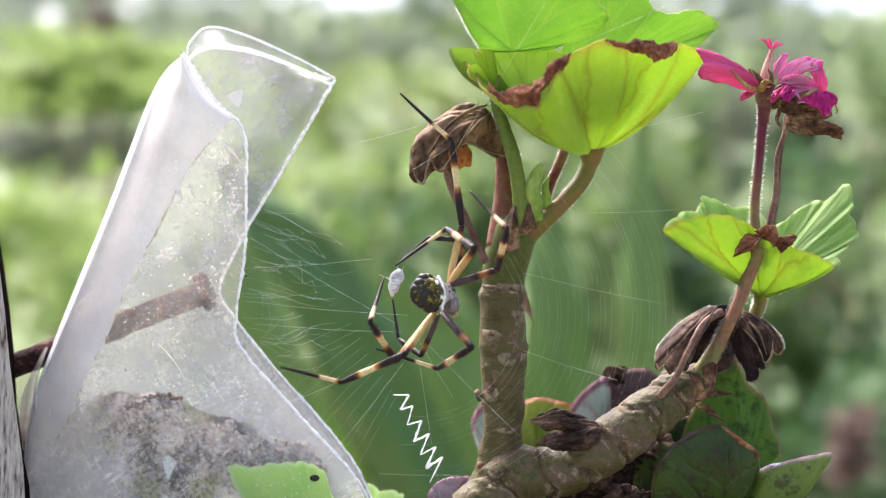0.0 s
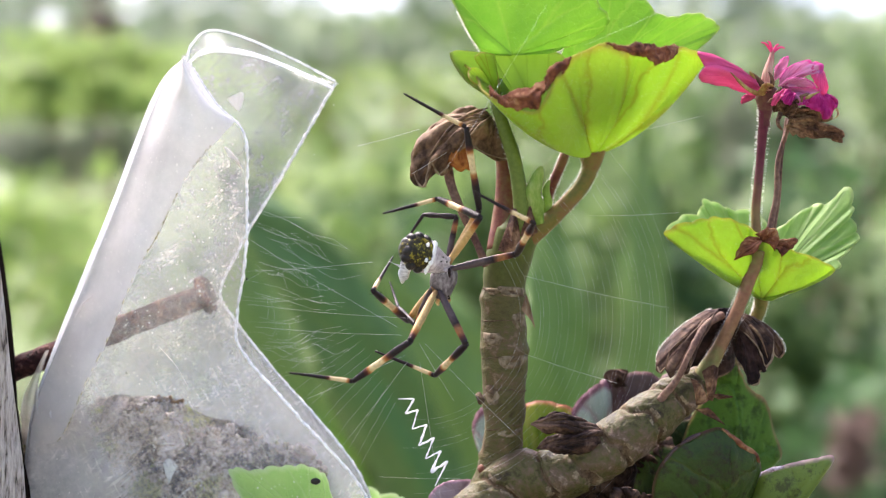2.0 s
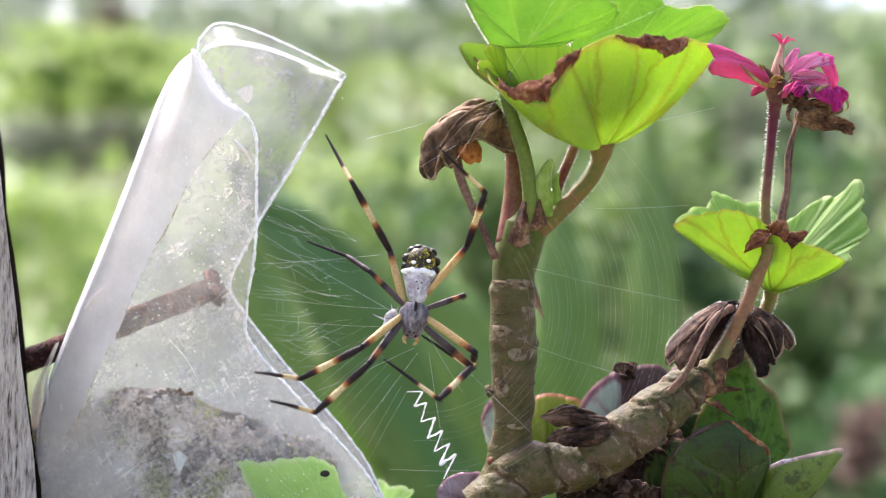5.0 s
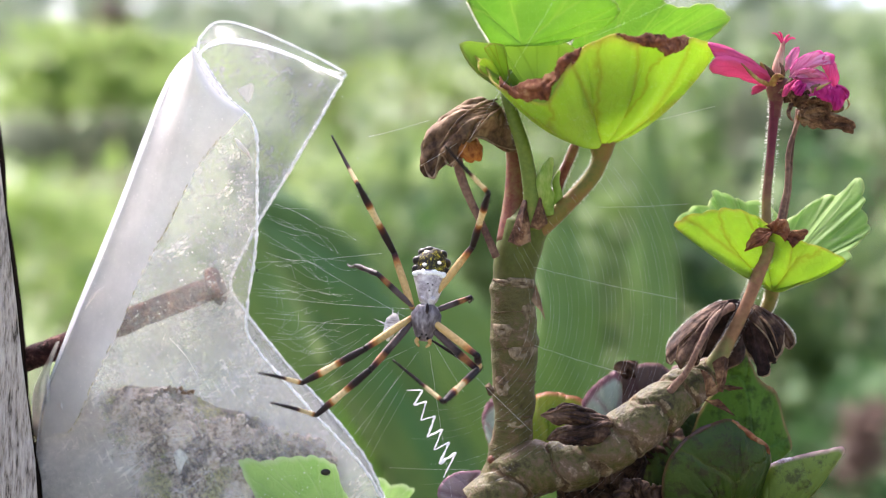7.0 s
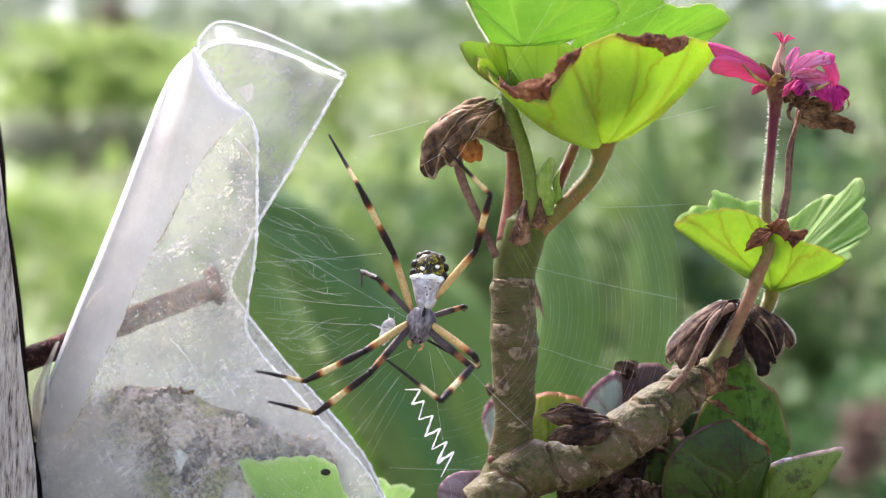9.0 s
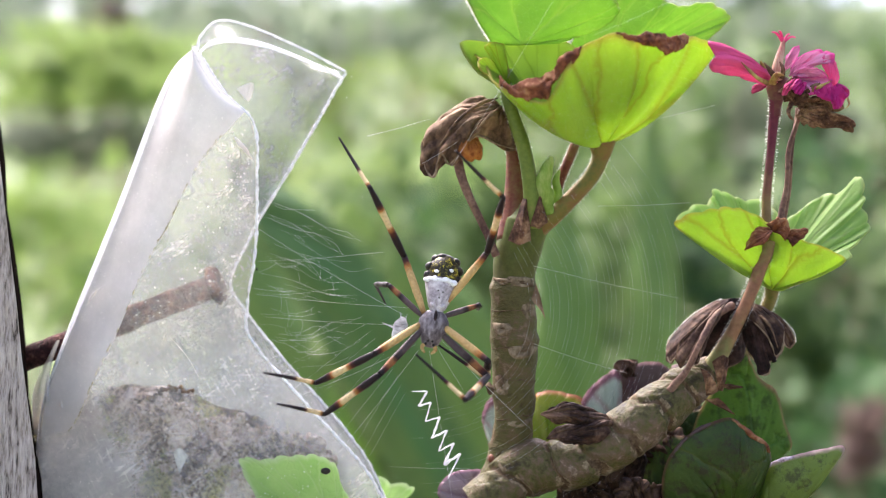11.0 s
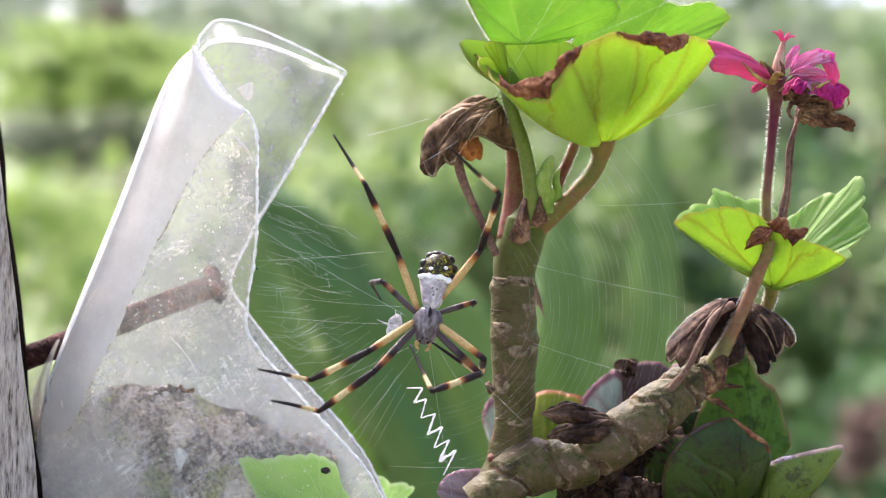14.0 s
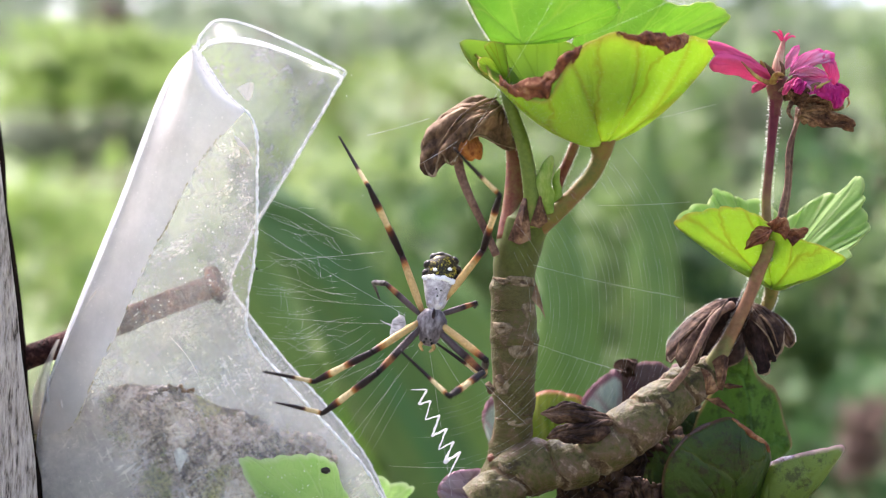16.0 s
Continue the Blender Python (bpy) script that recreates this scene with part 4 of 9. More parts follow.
    for k, q in enumerate(smear):
        r = 0.000115 * rng.uniform(2.5, 6) * (1 if k < 16 else 0.7)
        ball(q + Vector((0, 0, rng.gauss(0, 0.0003))), (r, r * 0.4, r), 2, 0.0003, 900, k, crumbs)
    part("smear", crumbs, DRY, ob, "row of dried earth crumbs")



def build_soil():
    ob = thing("potting_soil", (-0.055, 0.025, 1.113), "dry grey-brown crumbly soil with moss", "soil", kind="stuff")
    bm = bmesh.new()
    low, high = 1.113, 1.169
    rows, cols = 90, 160
    grid = []
    for j in range(rows + 1):
        f = j / rows
        ring = []
        for i in range(cols):
            a = 2 * math.pi * i / cols
            c = math.cos(a)
            wide = 0.039 - 0.008 * f
            x = -0.0475 - 0.010 * f + wide * c * (1 if f < 0.97 else 0.6)
            top = high - (0.0 if c < -0.1 else 0.0095 * ((c + 0.1) / 1.1) ** 1.2) - (0.004 * max(0, -c - 0.75) / 0.25)
            z = low + (top - low) * f
            q = Vector((x, 0.0287 + math.copysign(0.0085 * abs(math.sin(a)) ** 0.6, math.sin(a)) * (1 - 0.5 * f ** 6), z))
            q += noise.noise_vector(q * 160) * 0.002 + noise.noise_vector(q * 420) * 0.0016 + noise.noise_vector(q * 900) * 0.0005 + Vector((0, 0, 0.0022 * noise.noise(q * 110) * f))
            ring.append(bm.verts.new(q))
        grid.append(ring)
    for a, b in zip(grid, grid[1:]):
        for k in range(cols):
            bm.faces.new((a[k], a[(k + 1) % cols], b[(k + 1) % cols], b[k]))
    bm.faces.new(grid[0][::-1])
    bm.faces.new(grid[-1])
    rng = random.Random(4)
    for _ in range(1100):
        f, a = rng.uniform(0.4, 1), rng.uniform(math.pi * 1.02, math.pi * 1.98)
        c = math.cos(a)
        top = high - (0.0 if c < -0.1 else 0.0095 * ((c + 0.1) / 1.1) ** 1.2) - (0.004 * max(0, -c - 0.75) / 0.25)
        s = rng.uniform(0.0002, 0.0007)
        c = Vector((-0.0475 - 0.01 * f + (0.039 - 0.008 * f) * c, 0.0287 + 0.0085 * math.sin(a) - 0.0002, 1.113 + (top - 1.113) * f))
        six = [bm.verts.new(c + Vector(w) * s * rng.uniform(0.6, 1.4)) for w in ((1, 0, 0), (0, 1, 0), (-1, 0, 0), (0, -1, 0), (0, 0, 1), (0, 0, -1))]
        for k in range(4):
            bm.faces.new((six[k], six[(k + 1) % 4], six[4]))
            bm.faces.new((six[(k + 1) % 4], six[k], six[5]))
    for k in range(70):
        a = rng.uniform(math.pi * 1.05, math.pi * 1.95)
        c, f = math.cos(a), rng.choice((rng.uniform(0.9, 1.0), rng.uniform(0.45, 1.0)))
        top = high - (0.0 if c < -0.1 else 0.0095 * ((c + 0.1) / 1.1) ** 1.2) - (0.004 * max(0, -c - 0.75) / 0.25)
        r = rng.uniform(0.0006, 0.0015)
        ball((-0.0475 - 0.01 * f + (0.039 - 0.008 * f) * c, 0.0292 + 0.0085 * math.sin(a), 1.113 + (top - 1.113) * f), (r, r * 0.7, r * rng.uniform(0.6, 1)), 2, r * 0.7, 700, k, bm)
    part("soil_heap", bm, SOIL, ob)
    part("chip", fan((-0.05466, 0.015, 1.15344), [(-0.05606, 0.015, 1.15789), (-0.05456, 0.0145, 1.15891), (-0.05278, 0.015, 1.15719)], (0, -0.02, 0), 12, 4, crumple=0.0003), CHIP, ob, "pale flake")


build_bag()
build_soil()


def build_seedling():
    ob = thing("seedling", (-0.02326, 0.014, 1.11293), "bright green toothed seedling leaning on the bag", "seedling", "seedlings")
    part("leaf", fan((-0.02162, 0.0155, 1.13902), [(-0.0365, 0.0125, 1.14606), (-0.04185, 0.0125, 1.15617), (-0.03593, 0.0126, 1.15686), (-0.02848, 0.0136, 1.15764), (-0.02275, 0.015, 1.15578), (-0.02091, 0.0155, 1.15077), (-0.01813, 0.016, 1.14598)], (0, 0, 0.02), 90, 16, 0.03, 14, 0.0, veins=5), BAGLEAF, ob)
    part("stalk", tube([(-0.02326, 0.014, 1.11293), (-0.02259, 0.013, 1.12442), (-0.02162, 0.0155, 1.13961)], [0.001, 0.00078, 0.00078], 16, 8), STALK, ob)
    part("spot", ball((-0.02431, 0.014, 1.15419), (0.001, 0.00033, 0.00078), 2, 0.0002, 800), JET, ob, "small dark spot")
    rng, dust = random.Random(31), bmesh.new()
    for _ in range(46):
        c = Vector((rng.uniform(-0.038, -0.0235), 0.0108, rng.uniform(1.146, 1.1558)))
        c.y = 0.0122 + max(0, (c.x + 0.034) * 0.16)
        r = rng.uniform(0.00005, 0.00014)
        ball(c, (r, r * 0.5, r * rng.uniform(0.6, 1.6)), 1, r * 0.4, 3000, c.x * 900, dust)
    part("dust", dust, SILK, ob, "white dust specks")
    ob = thing("seedling", (-0.01567, 0.037, 1.10861), "small green seedling with toothed leaves behind the bag", "seedling", "seedlings")
    part("leaf", fan((-0.0182, 0.037, 1.1344), [(-0.02452, 0.037, 1.14704), (-0.02003, 0.036, 1.15149), (-0.01306, 0.035, 1.14889), (-0.00651, 0.034, 1.14731), (-0.00851, 0.034, 1.14443), (-0.0118, 0.035, 1.13985)], (0, -0.08, 0.02), 70, 14, 0.05, 9, 0.0001, pucker=0.0006, veins=5), BAGLEAF, ob)
    part("stalk", tube([(-0.01567, 0.037, 1.10861), (-0.01719, 0.037, 1.1186), (-0.0182, 0.037, 1.13503)], [0.001, 0.00078, 0.00078], 8, 8), STALK, ob)


build_seedling()


# ---- geranium ----
def hairs(lines, count, length, seed):
    """Short pale hairs standing off stalks."""
    rng = random.Random(seed)
    bm = bmesh.new()
    for points, radius in lines:
        line = spline(points, 60)
        for _ in range(count):
            i = rng.randrange(1, 60)
            d = (line[i + 1 if i < 60 else i] - line[i - 1]).normalized()
            out = (d.orthogonal().normalized() @ Matrix.Rotation(rng.uniform(0, 6.3), 3, d)).normalized()
            if out.y < -0.45:
                continue
            foot = line[i].lerp(line[i + 1 if i < 60 else i], rng.random()) + out * radius * 0.97
            tip = foot + (out + d * rng.uniform(-0.3, 0.3)) * length * rng.uniform(0.5, 1.2)
            s = d * 0.00003
            o = out.cross(d) * 0.00003
            t = bm.verts.new(tip)
            a, b, c = bm.verts.new(foot - s), bm.verts.new(foot + s), bm.verts.new(foot + o)
            for f in ((a, b, t), (b, c, t), (c, a, t)):
                bm.faces.new(f)
    return bm


def leaf_hairs(blades, density, length, seed):
    """Short hairs standing off the undersides of leaves."""
    rng = random.Random(seed)
    bm = bmesh.new()
    for blade, outward in blades:
        me, way = blade.data, Vector(outward)
        for f in me.polygons:
            many = f.area * density
            for _ in range(int(many) + (rng.random() < many % 1)):
                corners = [me.vertices[i].co for i in f.vertices]
                mix = [rng.random() for _ in corners]
                foot = sum((c * w for c, w in zip(corners, mix)), Vector()) / sum(mix)
                n = f.normal if f.normal.dot(way) > 0 else -f.normal
                tip = foot + (n + noise.random_unit_vector() * 0.35) * length * rng.uniform(0.5, 1.2)
                s = n.orthogonal().normalized() * 0.00003
                o = n.cross(s)
                t = bm.verts.new(tip)
                a, b, c = bm.verts.new(foot - s), bm.verts.new(foot + s), bm.verts.new(foot + o)
                for g in ((a, b, t), (b, c, t), (c, a, t)):
                    bm.faces.new(g)
    return bm


def build_geranium():
    ob = thing("geranium", (0.01356, 0.014, 1.13467), "potted geranium with green cupped leaves and withered pink flower", "plant")
    trunk = [(0.00895, 0.016, 1.13421), (0.01126, 0.015, 1.14851), (0.01414, 0.014, 1.15921), (0.01467, 0.013, 1.16984), (0.01467, 0.013, 1.18148), (0.01444, 0.013, 1.19196), (0.01537, 0.013, 1.20012), (0.01724, 0.013, 1.20594), (0.01793, 0.013, 1.20885)]
    part("stem", tube(trunk[:7], [0.00577, 0.00511, 0.004, 0.00422, 0.005, 0.00446, 0.0036], 120, 40, 0.12, 260, knots=6, knot=0.06), BARK, ob, "green-brown stem with leaf scars")
    arm = [(0.00766, 0.012, 1.14674), (0.01694, 0.012, 1.15486), (0.02594, 0.009, 1.15626), (0.03374, 0.007, 1.16079), (0.04171, 0.007, 1.16649), (0.04948, 0.009, 1.17199), (0.05524, 0.012, 1.17575)]
    part("side_stem", knobbly(arm, [0.0048, 0.0056, 0.0047, 0.0052, 0.0052, 0.0043, 0.0026], (0.1, 0.27, 0.4, 0.53, 0.66, 0.78, 0.9)), [BARK_BROWN, SCAR, CRACK], ob, "thick knobbly brown-green side stem")
    core = spline(trunk, 140)
    girth = [0.00577, 0.00511, 0.004, 0.00422, 0.005, 0.00444, 0.00455, 0.00466, 0.00289]
    for x, z, wide, tall, lean in ((0.0163, 1.17945, 0.0029, 0.0016, 0.25), (0.0121, 1.184, 0.0021, 0.0012, -0.3), (0.0161, 1.1935, 0.0027, 0.0012, -0.2), (0.0176, 1.1876, 0.0012, 0.0021, 0.4),
                                   (0.0119, 1.1722, 0.0016, 0.0016, -0.4), (0.0155, 1.1648, 0.0026, 0.0009, 0.1), (0.0166, 1.1584, 0.0013, 0.001, 0.2), (0.0122, 1.1936, 0.0015, 0.0007, -0.2)):
        k = min(range(141), key=lambda i: abs(core[i].z - z))
        radius = along(girth, k / 140) * 1.03
        bm, rows = bmesh.new(), []
        for j in range(7):
            v, row = j / 6, []
            for i in range(22):
                a = 2 * math.pi * i / 22
                bite = 1 + 0.3 * noise.noise(Vector((math.cos(a) * 1.6, math.sin(a) * 1.6, x * 3000)))
                sag = -0.45 * (math.cos(a) * v) ** 2 * -1
                sx = x + wide * v * bite * math.cos(a) * 1.15
                sz = z + tall * v * bite * math.sin(a) + tall * (sag - 0.2) + lean * wide * v * math.cos(a) * 0.4
                off = max(-0.97, min(0.97, (sx - core[k].x) / radius))
                lift = 0.0002 * math.sin(min(1, v * 1.15) * math.pi) - 0.0003 * (1 - v) ** 2 - 0.00025 * (v > 0.95)
                row.append(bm.verts.new((core[k].x + (radius + lift) * off, core[k].y - (radius + lift) * math.sqrt(1 - off * off), sz)))
            rows.append(row)
        for j in range(6):
            for i in range(22):
                f = bm.faces.new((rows[j][i], rows[j][(i + 1) % 22], rows[j + 1][(i + 1) % 22], rows[j + 1][i]))
                f.material_index = 1 if j < 2 and i in range(3, 9) else 0
        bmesh.ops.remove_doubles(bm, verts=bm.verts, dist=1e-7)
        part("leaf_scar", bm, [SCAR, CRACK], ob, "pale crescent leaf scar")
    for z, tilt, r in ((1.1877, 0.0004, 0.0002), (1.1931, -0.0006, 0.00028), (1.1803, 0.0005, 0.00014), (1.1734, -0.0004, 0.00024), (1.1658, 0.0007, 0.00018)):
        k = min(range(141), key=lambda i: abs(core[i].z - z))
        radius = along(girth, k / 140)
        ring = [core[k] + Vector((radius * math.sin(a), -radius * math.cos(a), tilt * math.sin(a) + 0.0006 * noise.noise(Vector((a * 2, z * 900, 0))))) for a in [-1.5 + 0.3 * i for i in range(11)]]
        part("bark_ring", tube(ring, [r * 0.2, r, r * 0.3, r * 1.2, r * 0.25], 60, 6, 0.9, 900), CRACK, ob)
    part("bark_knob", ball((0.00966, 0.0095, 1.17171), (0.0009, 0.0009, 0.0014), 3, 0.0012, 500, 3), CRACK, ob, "dark rough knob on the stem")
    part("bark_knob", ball((0.01172, 0.0092, 1.17335), (0.0008, 0.0006, 0.0011), 3, 0.001, 600, 5), CRACK, ob, "dark rough knob on the stem")
    young = [(0.01444, 0.013, 1.19173), (0.01491, 0.013, 1.19662), (0.01561, 0.013, 1.20058), (0.01724, 0.013, 1.20547), (0.01793, 0.013, 1.2092)]
    part("young_stem", tube(young, [0.00411, 0.00455, 0.00477, 0.00477, 0.003], 50, 30, 0.07, 240), YOUNG_STEM, ob, "smooth olive green top of the stem")
    part("bark_flake", fan((0.01896, 0.011, 1.19318), [(0.0182, 0.01, 1.18975), (0.02005, 0.01, 1.18744), (0.02074, 0.01, 1.18606), (0.02012, 0.011, 1.18971)], (0.03, 0, 0), 16, 5, crumple=0.0005), DRY, ob)
    main = [(0.01642, 0.013, 1.20245), (0.02093, 0.011, 1.20567), (0.02604, 0.01, 1.21025), (0.03008, 0.009, 1.21481), (0.03191, 0.009, 1.21848), (0.03237, 0.009, 1.22239)]
    part("petiole", tube(main, [0.00266, 0.002, 0.00167, 0.00155, 0.00167, 0.003], 50, 16, 0.05, 300), STALK, ob, "hairy green-brown leaf stalk")
    green = [(0.01797, 0.01, 1.20472), (0.01784, 0.008, 1.21155), (0.01641, 0.007, 1.22006), (0.01413, 0.007, 1.2269), (0.0127, 0.008, 1.23329), (0.01363, 0.018, 1.23769), (0.01627, 0.0165, 1.24221)]
    part("petiole", tube(green, [0.00189, 0.00155, 0.00133, 0.00133, 0.00122], 40, 14, 0.05, 300), PETIOLE, ob, "green leaf stalk")
    red = [(0.01491, 0.013, 1.20186), (0.01519, 0.014, 1.21122), (0.01496, 0.014, 1.21882), (0.01426, 0.014, 1.22408), (0.01379, 0.014, 1.22933)]
    part("petiole", tube(red, [0.004, 0.00266, 0.00189, 0.00178, 0.00155], 40, 14, 0.05, 300), STALK_RED, ob, "reddish leaf stalk")
    small = [(0.02264, 0.018, 1.20782), (0.02442, 0.018, 1.2141), (0.02693, 0.017, 1.2202), (0.02954, 0.016, 1.22719)]
    part("petiole", tube(small, [0.00122, 0.001, 0.001, 0.00089], 30, 12, 0.05, 300), STALK_RED, ob, "reddish leaf stalk")
    dead = [(0.01079, 0.009, 1.19874), (0.00846, 0.008, 1.20412), (0.00547, 0.007, 1.21037), (0.00353, 0.007, 1.2155), (0.00275, 0.008, 1.22047)]
    part("petiole", tube(dead, [0.00089, 0.00078, 0.00089, 0.001, 0.001], 30, 10, 0.12, 400), STALK_DRY, ob, "shrivelled brown leaf stalk")
    part("bud", tube([(0.02158, 0.009, 1.20723), (0.02082, 0.008, 1.21098), (0.02029, 0.007, 1.21402), (0.02143, 0.007, 1.21721), (0.02188, 0.007, 1.21881)], [0.00089, 0.00167, 0.00167, 0.00111, 0.00033], 40, 16, 0.25, 500, 0.7), BUD_GREEN, ob, "small folded pale green leaf bud")
    part("bud", tube([(0.02266, 0.011, 1.20763), (0.0235, 0.01, 1.21106), (0.02296, 0.009, 1.21412), (0.02365, 0.009, 1.21619)], [0.00067, 0.00089, 0.00078, 0.00022], 30, 12, 0.2, 420, 0.7), BUD_GREEN, ob, "small folded pale green leaf bud")
    for a, b, c in (((0.01304, 0.008, 1.20183), (0.01716, 0.008, 1.21247), (0.01781, 0.0075, 1.20183)), ((0.01758, 0.0075, 1.20468), (0.01972, 0.007, 1.21094), (0.02158, 0.009, 1.20563))):
        base = (Vector(a) + Vector(c)) / 2 + Vector((0, 0, -0.001))
        part("stipule", fan(base, [a, Vector(a).lerp(Vector(b), 0.6), b, Vector(c).lerp(Vector(b), 0.6), c], (0, -0.15, 0), 18, 6, crumple=0.0003), SEPAL, ob, "small brown papery scale")
    # the cupped leaf, its underside to the viewer
    rim = [(0.01154, 0.022, 1.23497), (0.00538, 0.014, 1.24079), (0.00794, 0.002, 1.23726), (0.00959, -0.005, 1.23281), (0.01294, -0.01, 1.23005), (0.01913, -0.013, 1.22779), (0.02265, -0.015, 1.23366), (0.02632, -0.015, 1.23785),
           (0.03221, -0.014, 1.24032), (0.03604, -0.013, 1.239), (0.04005, -0.011, 1.24037), (0.04358, -0.009, 1.23896), (0.04792, -0.004, 1.24125), (0.05479, 0.004, 1.24047), (0.05346, 0.018, 1.24101)]
    cup_leaf = thick(part("leaf", fan((0.03237, 0.009, 1.22124), rim, (0, -0.03, -0.11), 160, 32, 0.012, 17, 0.0003, pucker=0.0016, veins=5), GERANIUM, ob, "cupped yellow-green leaf with scorched brown rim"), 0.0004)
    burnt = [(0.01088, -0.008, 1.23297), (0.01294, -0.01, 1.23112), (0.01602, -0.012, 1.23193), (0.02011, -0.014, 1.23326), (0.02262, -0.0153, 1.23571), (0.02573, -0.0156, 1.23755)]
    lower = [(0.01121, -0.008, 1.23157), (0.01395, -0.011, 1.22908), (0.01701, -0.013, 1.22801), (0.01979, -0.014, 1.22832), (0.02108, -0.015, 1.23177), (0.02529, -0.0158, 1.23564)]
    thick(part("scorched_rim", sheet(burnt, lower, -0.0006, 12, 90, 0.001, 500, jag=0.0008), SCORCH, ob, "scorched brown leaf margin"), 0.0004)
    burnt = [(0.03237, -0.0144, 1.24036), (0.03545, -0.0134, 1.23999), (0.03877, -0.0124, 1.24057), (0.04279, -0.0105, 1.24023), (0.04774, -0.005, 1.24153)]
    lower = [(0.03266, -0.0146, 1.23959), (0.03541, -0.0137, 1.23868), (0.03924, -0.0128, 1.23818), (0.04231, -0.0115, 1.23689), (0.04712, -0.006, 1.23963)]
    thick(part("scorched_rim", sheet(burnt, lower, -0.0006, 12, 90, 0.001, 500, 3.0, 0.0008), SCORCH, ob, "scorched brown leaf margin"), 0.0004)
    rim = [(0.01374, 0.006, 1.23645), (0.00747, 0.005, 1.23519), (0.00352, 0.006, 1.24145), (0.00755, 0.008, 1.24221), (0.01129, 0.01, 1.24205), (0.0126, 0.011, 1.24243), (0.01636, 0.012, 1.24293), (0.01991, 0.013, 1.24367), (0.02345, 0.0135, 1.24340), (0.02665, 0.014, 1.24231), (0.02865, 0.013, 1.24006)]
    thick(part("leaf_lobe", fan((0.02042, 0.012, 1.22913), rim, (0, 0.05, -0.03), 50, 12, 0.02, 9, 0.0003), GERANIUM_INNER_SHADE, ob, "inner wall of the cupped leaf, shade in its colour"), 0.0004)
    for rim in ([(0.00981, 0.001, 1.23701), (0.00797, -0.001, 1.23762), (0.00683, -0.002, 1.23660), (0.00747, -0.003, 1.23470), (0.00948, -0.002, 1.23373), (0.01133, 0, 1.23376)], [(0.01078, 0.003, 1.23414), (0.0094, 0.002, 1.23849), (0.00822, 0, 1.23976), (0.00933, 0, 1.24065), (0.01182, 0.001, 1.24058), (0.01235, 0.003, 1.23908), (0.0133, 0.004, 1.23404)]):
        foot = (Vector(rim[0]) + Vector(rim[-1])) / 2 + Vector((0.0012, 0.003, -0.0012))
        thick(part("leaf_lobe", fan(foot, rim, (0, -0.08, 0), 40, 10, 0.02, 5, 0.0002), GERANIUM, ob, "pale green curled leaf lobe"), 0.0004)
    # upper leaves
    rim = [(0.01112, 0.0115, 1.24251), (0.00945, 0.01, 1.24286), (0.005, 0.006, 1.25008), (0.0018, 0.004, 1.25873), (0.01288, 0, 1.26564), (0.02822, -0.002, 1.25523), (0.0331, 0, 1.24954), (0.03491, 0.002, 1.24711), (0.03134, 0.006, 1.2444), (0.02396, 0.01, 1.24228)]
    top_leaf = thick(part("leaf", fan((0.01627, 0.0105, 1.24190), rim, (0, 0.05, 0), 110, 22, 0.02, 15, 0.0002, seed=1, pucker=0.0005, veins=6), GERANIUM_TOP, ob, "bright green scalloped leaf"), 0.0004)
    rim = [(0.02416, 0.022, 1.23738), (0.02817, 0.02, 1.24548), (0.03576, 0.014, 1.25738), (0.0425, 0.0125, 1.2543), (0.0465, 0.012, 1.25065), (0.0496, 0.0118, 1.24985), (0.0528, 0.0112, 1.25055), (0.0565, 0.0115, 1.2498), (0.05872, 0.012, 1.24769), (0.05586, 0.014, 1.24429), (0.04965, 0.02, 1.23951)]
    thick(part("leaf", fan((0.0345, 0.02, 1.2385), rim, (0, 0.03, 0), 100, 20, 0.02, 13, 0.0002, seed=3, pucker=0.0001, veins=6), GERANIUM_TOP, ob, "bright green scalloped leaf"), 0.0004)
    # withered leaf hanging over the spider
    rim = [(0.01712, 0.015, 1.22357), (0.0152, 0.012, 1.22077), (0.01098, 0.008, 1.22128), (0.0069, 0.005, 1.22274), (0.00406, 0.004, 1.22018), (0.00124, 0.004, 1.21702), (-0.00045, 0.004, 1.21928), (-0.00181, 0.005, 1.2146), (-0.00363, 0.006, 1.21658), (-0.0041, 0.007, 1.22177), (-0.00103, 0.009, 1.22594), (0.00185, 0.011, 1.22844), (0.00713, 0.014, 1.23226)]
    thick(part("withered_leaf", fan((0.01221, 0.01, 1.22834), rim, (0, -0.14, 0.12), 130, 26, 0.04, 5, 0.0007, 0.0011, 190, 2.0), DRY, ob, "shrivelled brown hanging leaf"), 0.0004)
    edge = [q + Vector((0, -0.0004, 0)) for q in spline(rim, 60)]
    part("leaf_rim", tube(edge[4:-2], [0.0001, 0.00025, 0.00014, 0.0003, 0.00016, 0.00024, 0.0001], 120, 6, 0.7, 900), DRY_RIM_GLOW, ob, "hairy rim of the dead leaf, backlight in its colour")
    for line in ([(0.0111, 0.011, 1.23099), (0.00745, 0.0045, 1.22914), (0.00313, 0.002, 1.22574), (-0.0009, 0.0025, 1.22040)], [(0.01196, 0.0095, 1.22921), (0.00878, 0.0035, 1.22610), (0.00606, 0.003, 1.22291)]):
        part("leaf_rib", tube(line, [0.0002, 0.0004, 0.0003, 0.0001], 40, 8, 0.4, 500, 0.6), DRY, ob, "pale rib of the dead leaf")
    rim = [(0.00362, 0.005, 1.22274), (0.00316, 0.004, 1.21928), (0.00519, 0.004, 1.21781), (0.00747, 0.005, 1.21844), (0.00727, 0.006, 1.22282)]
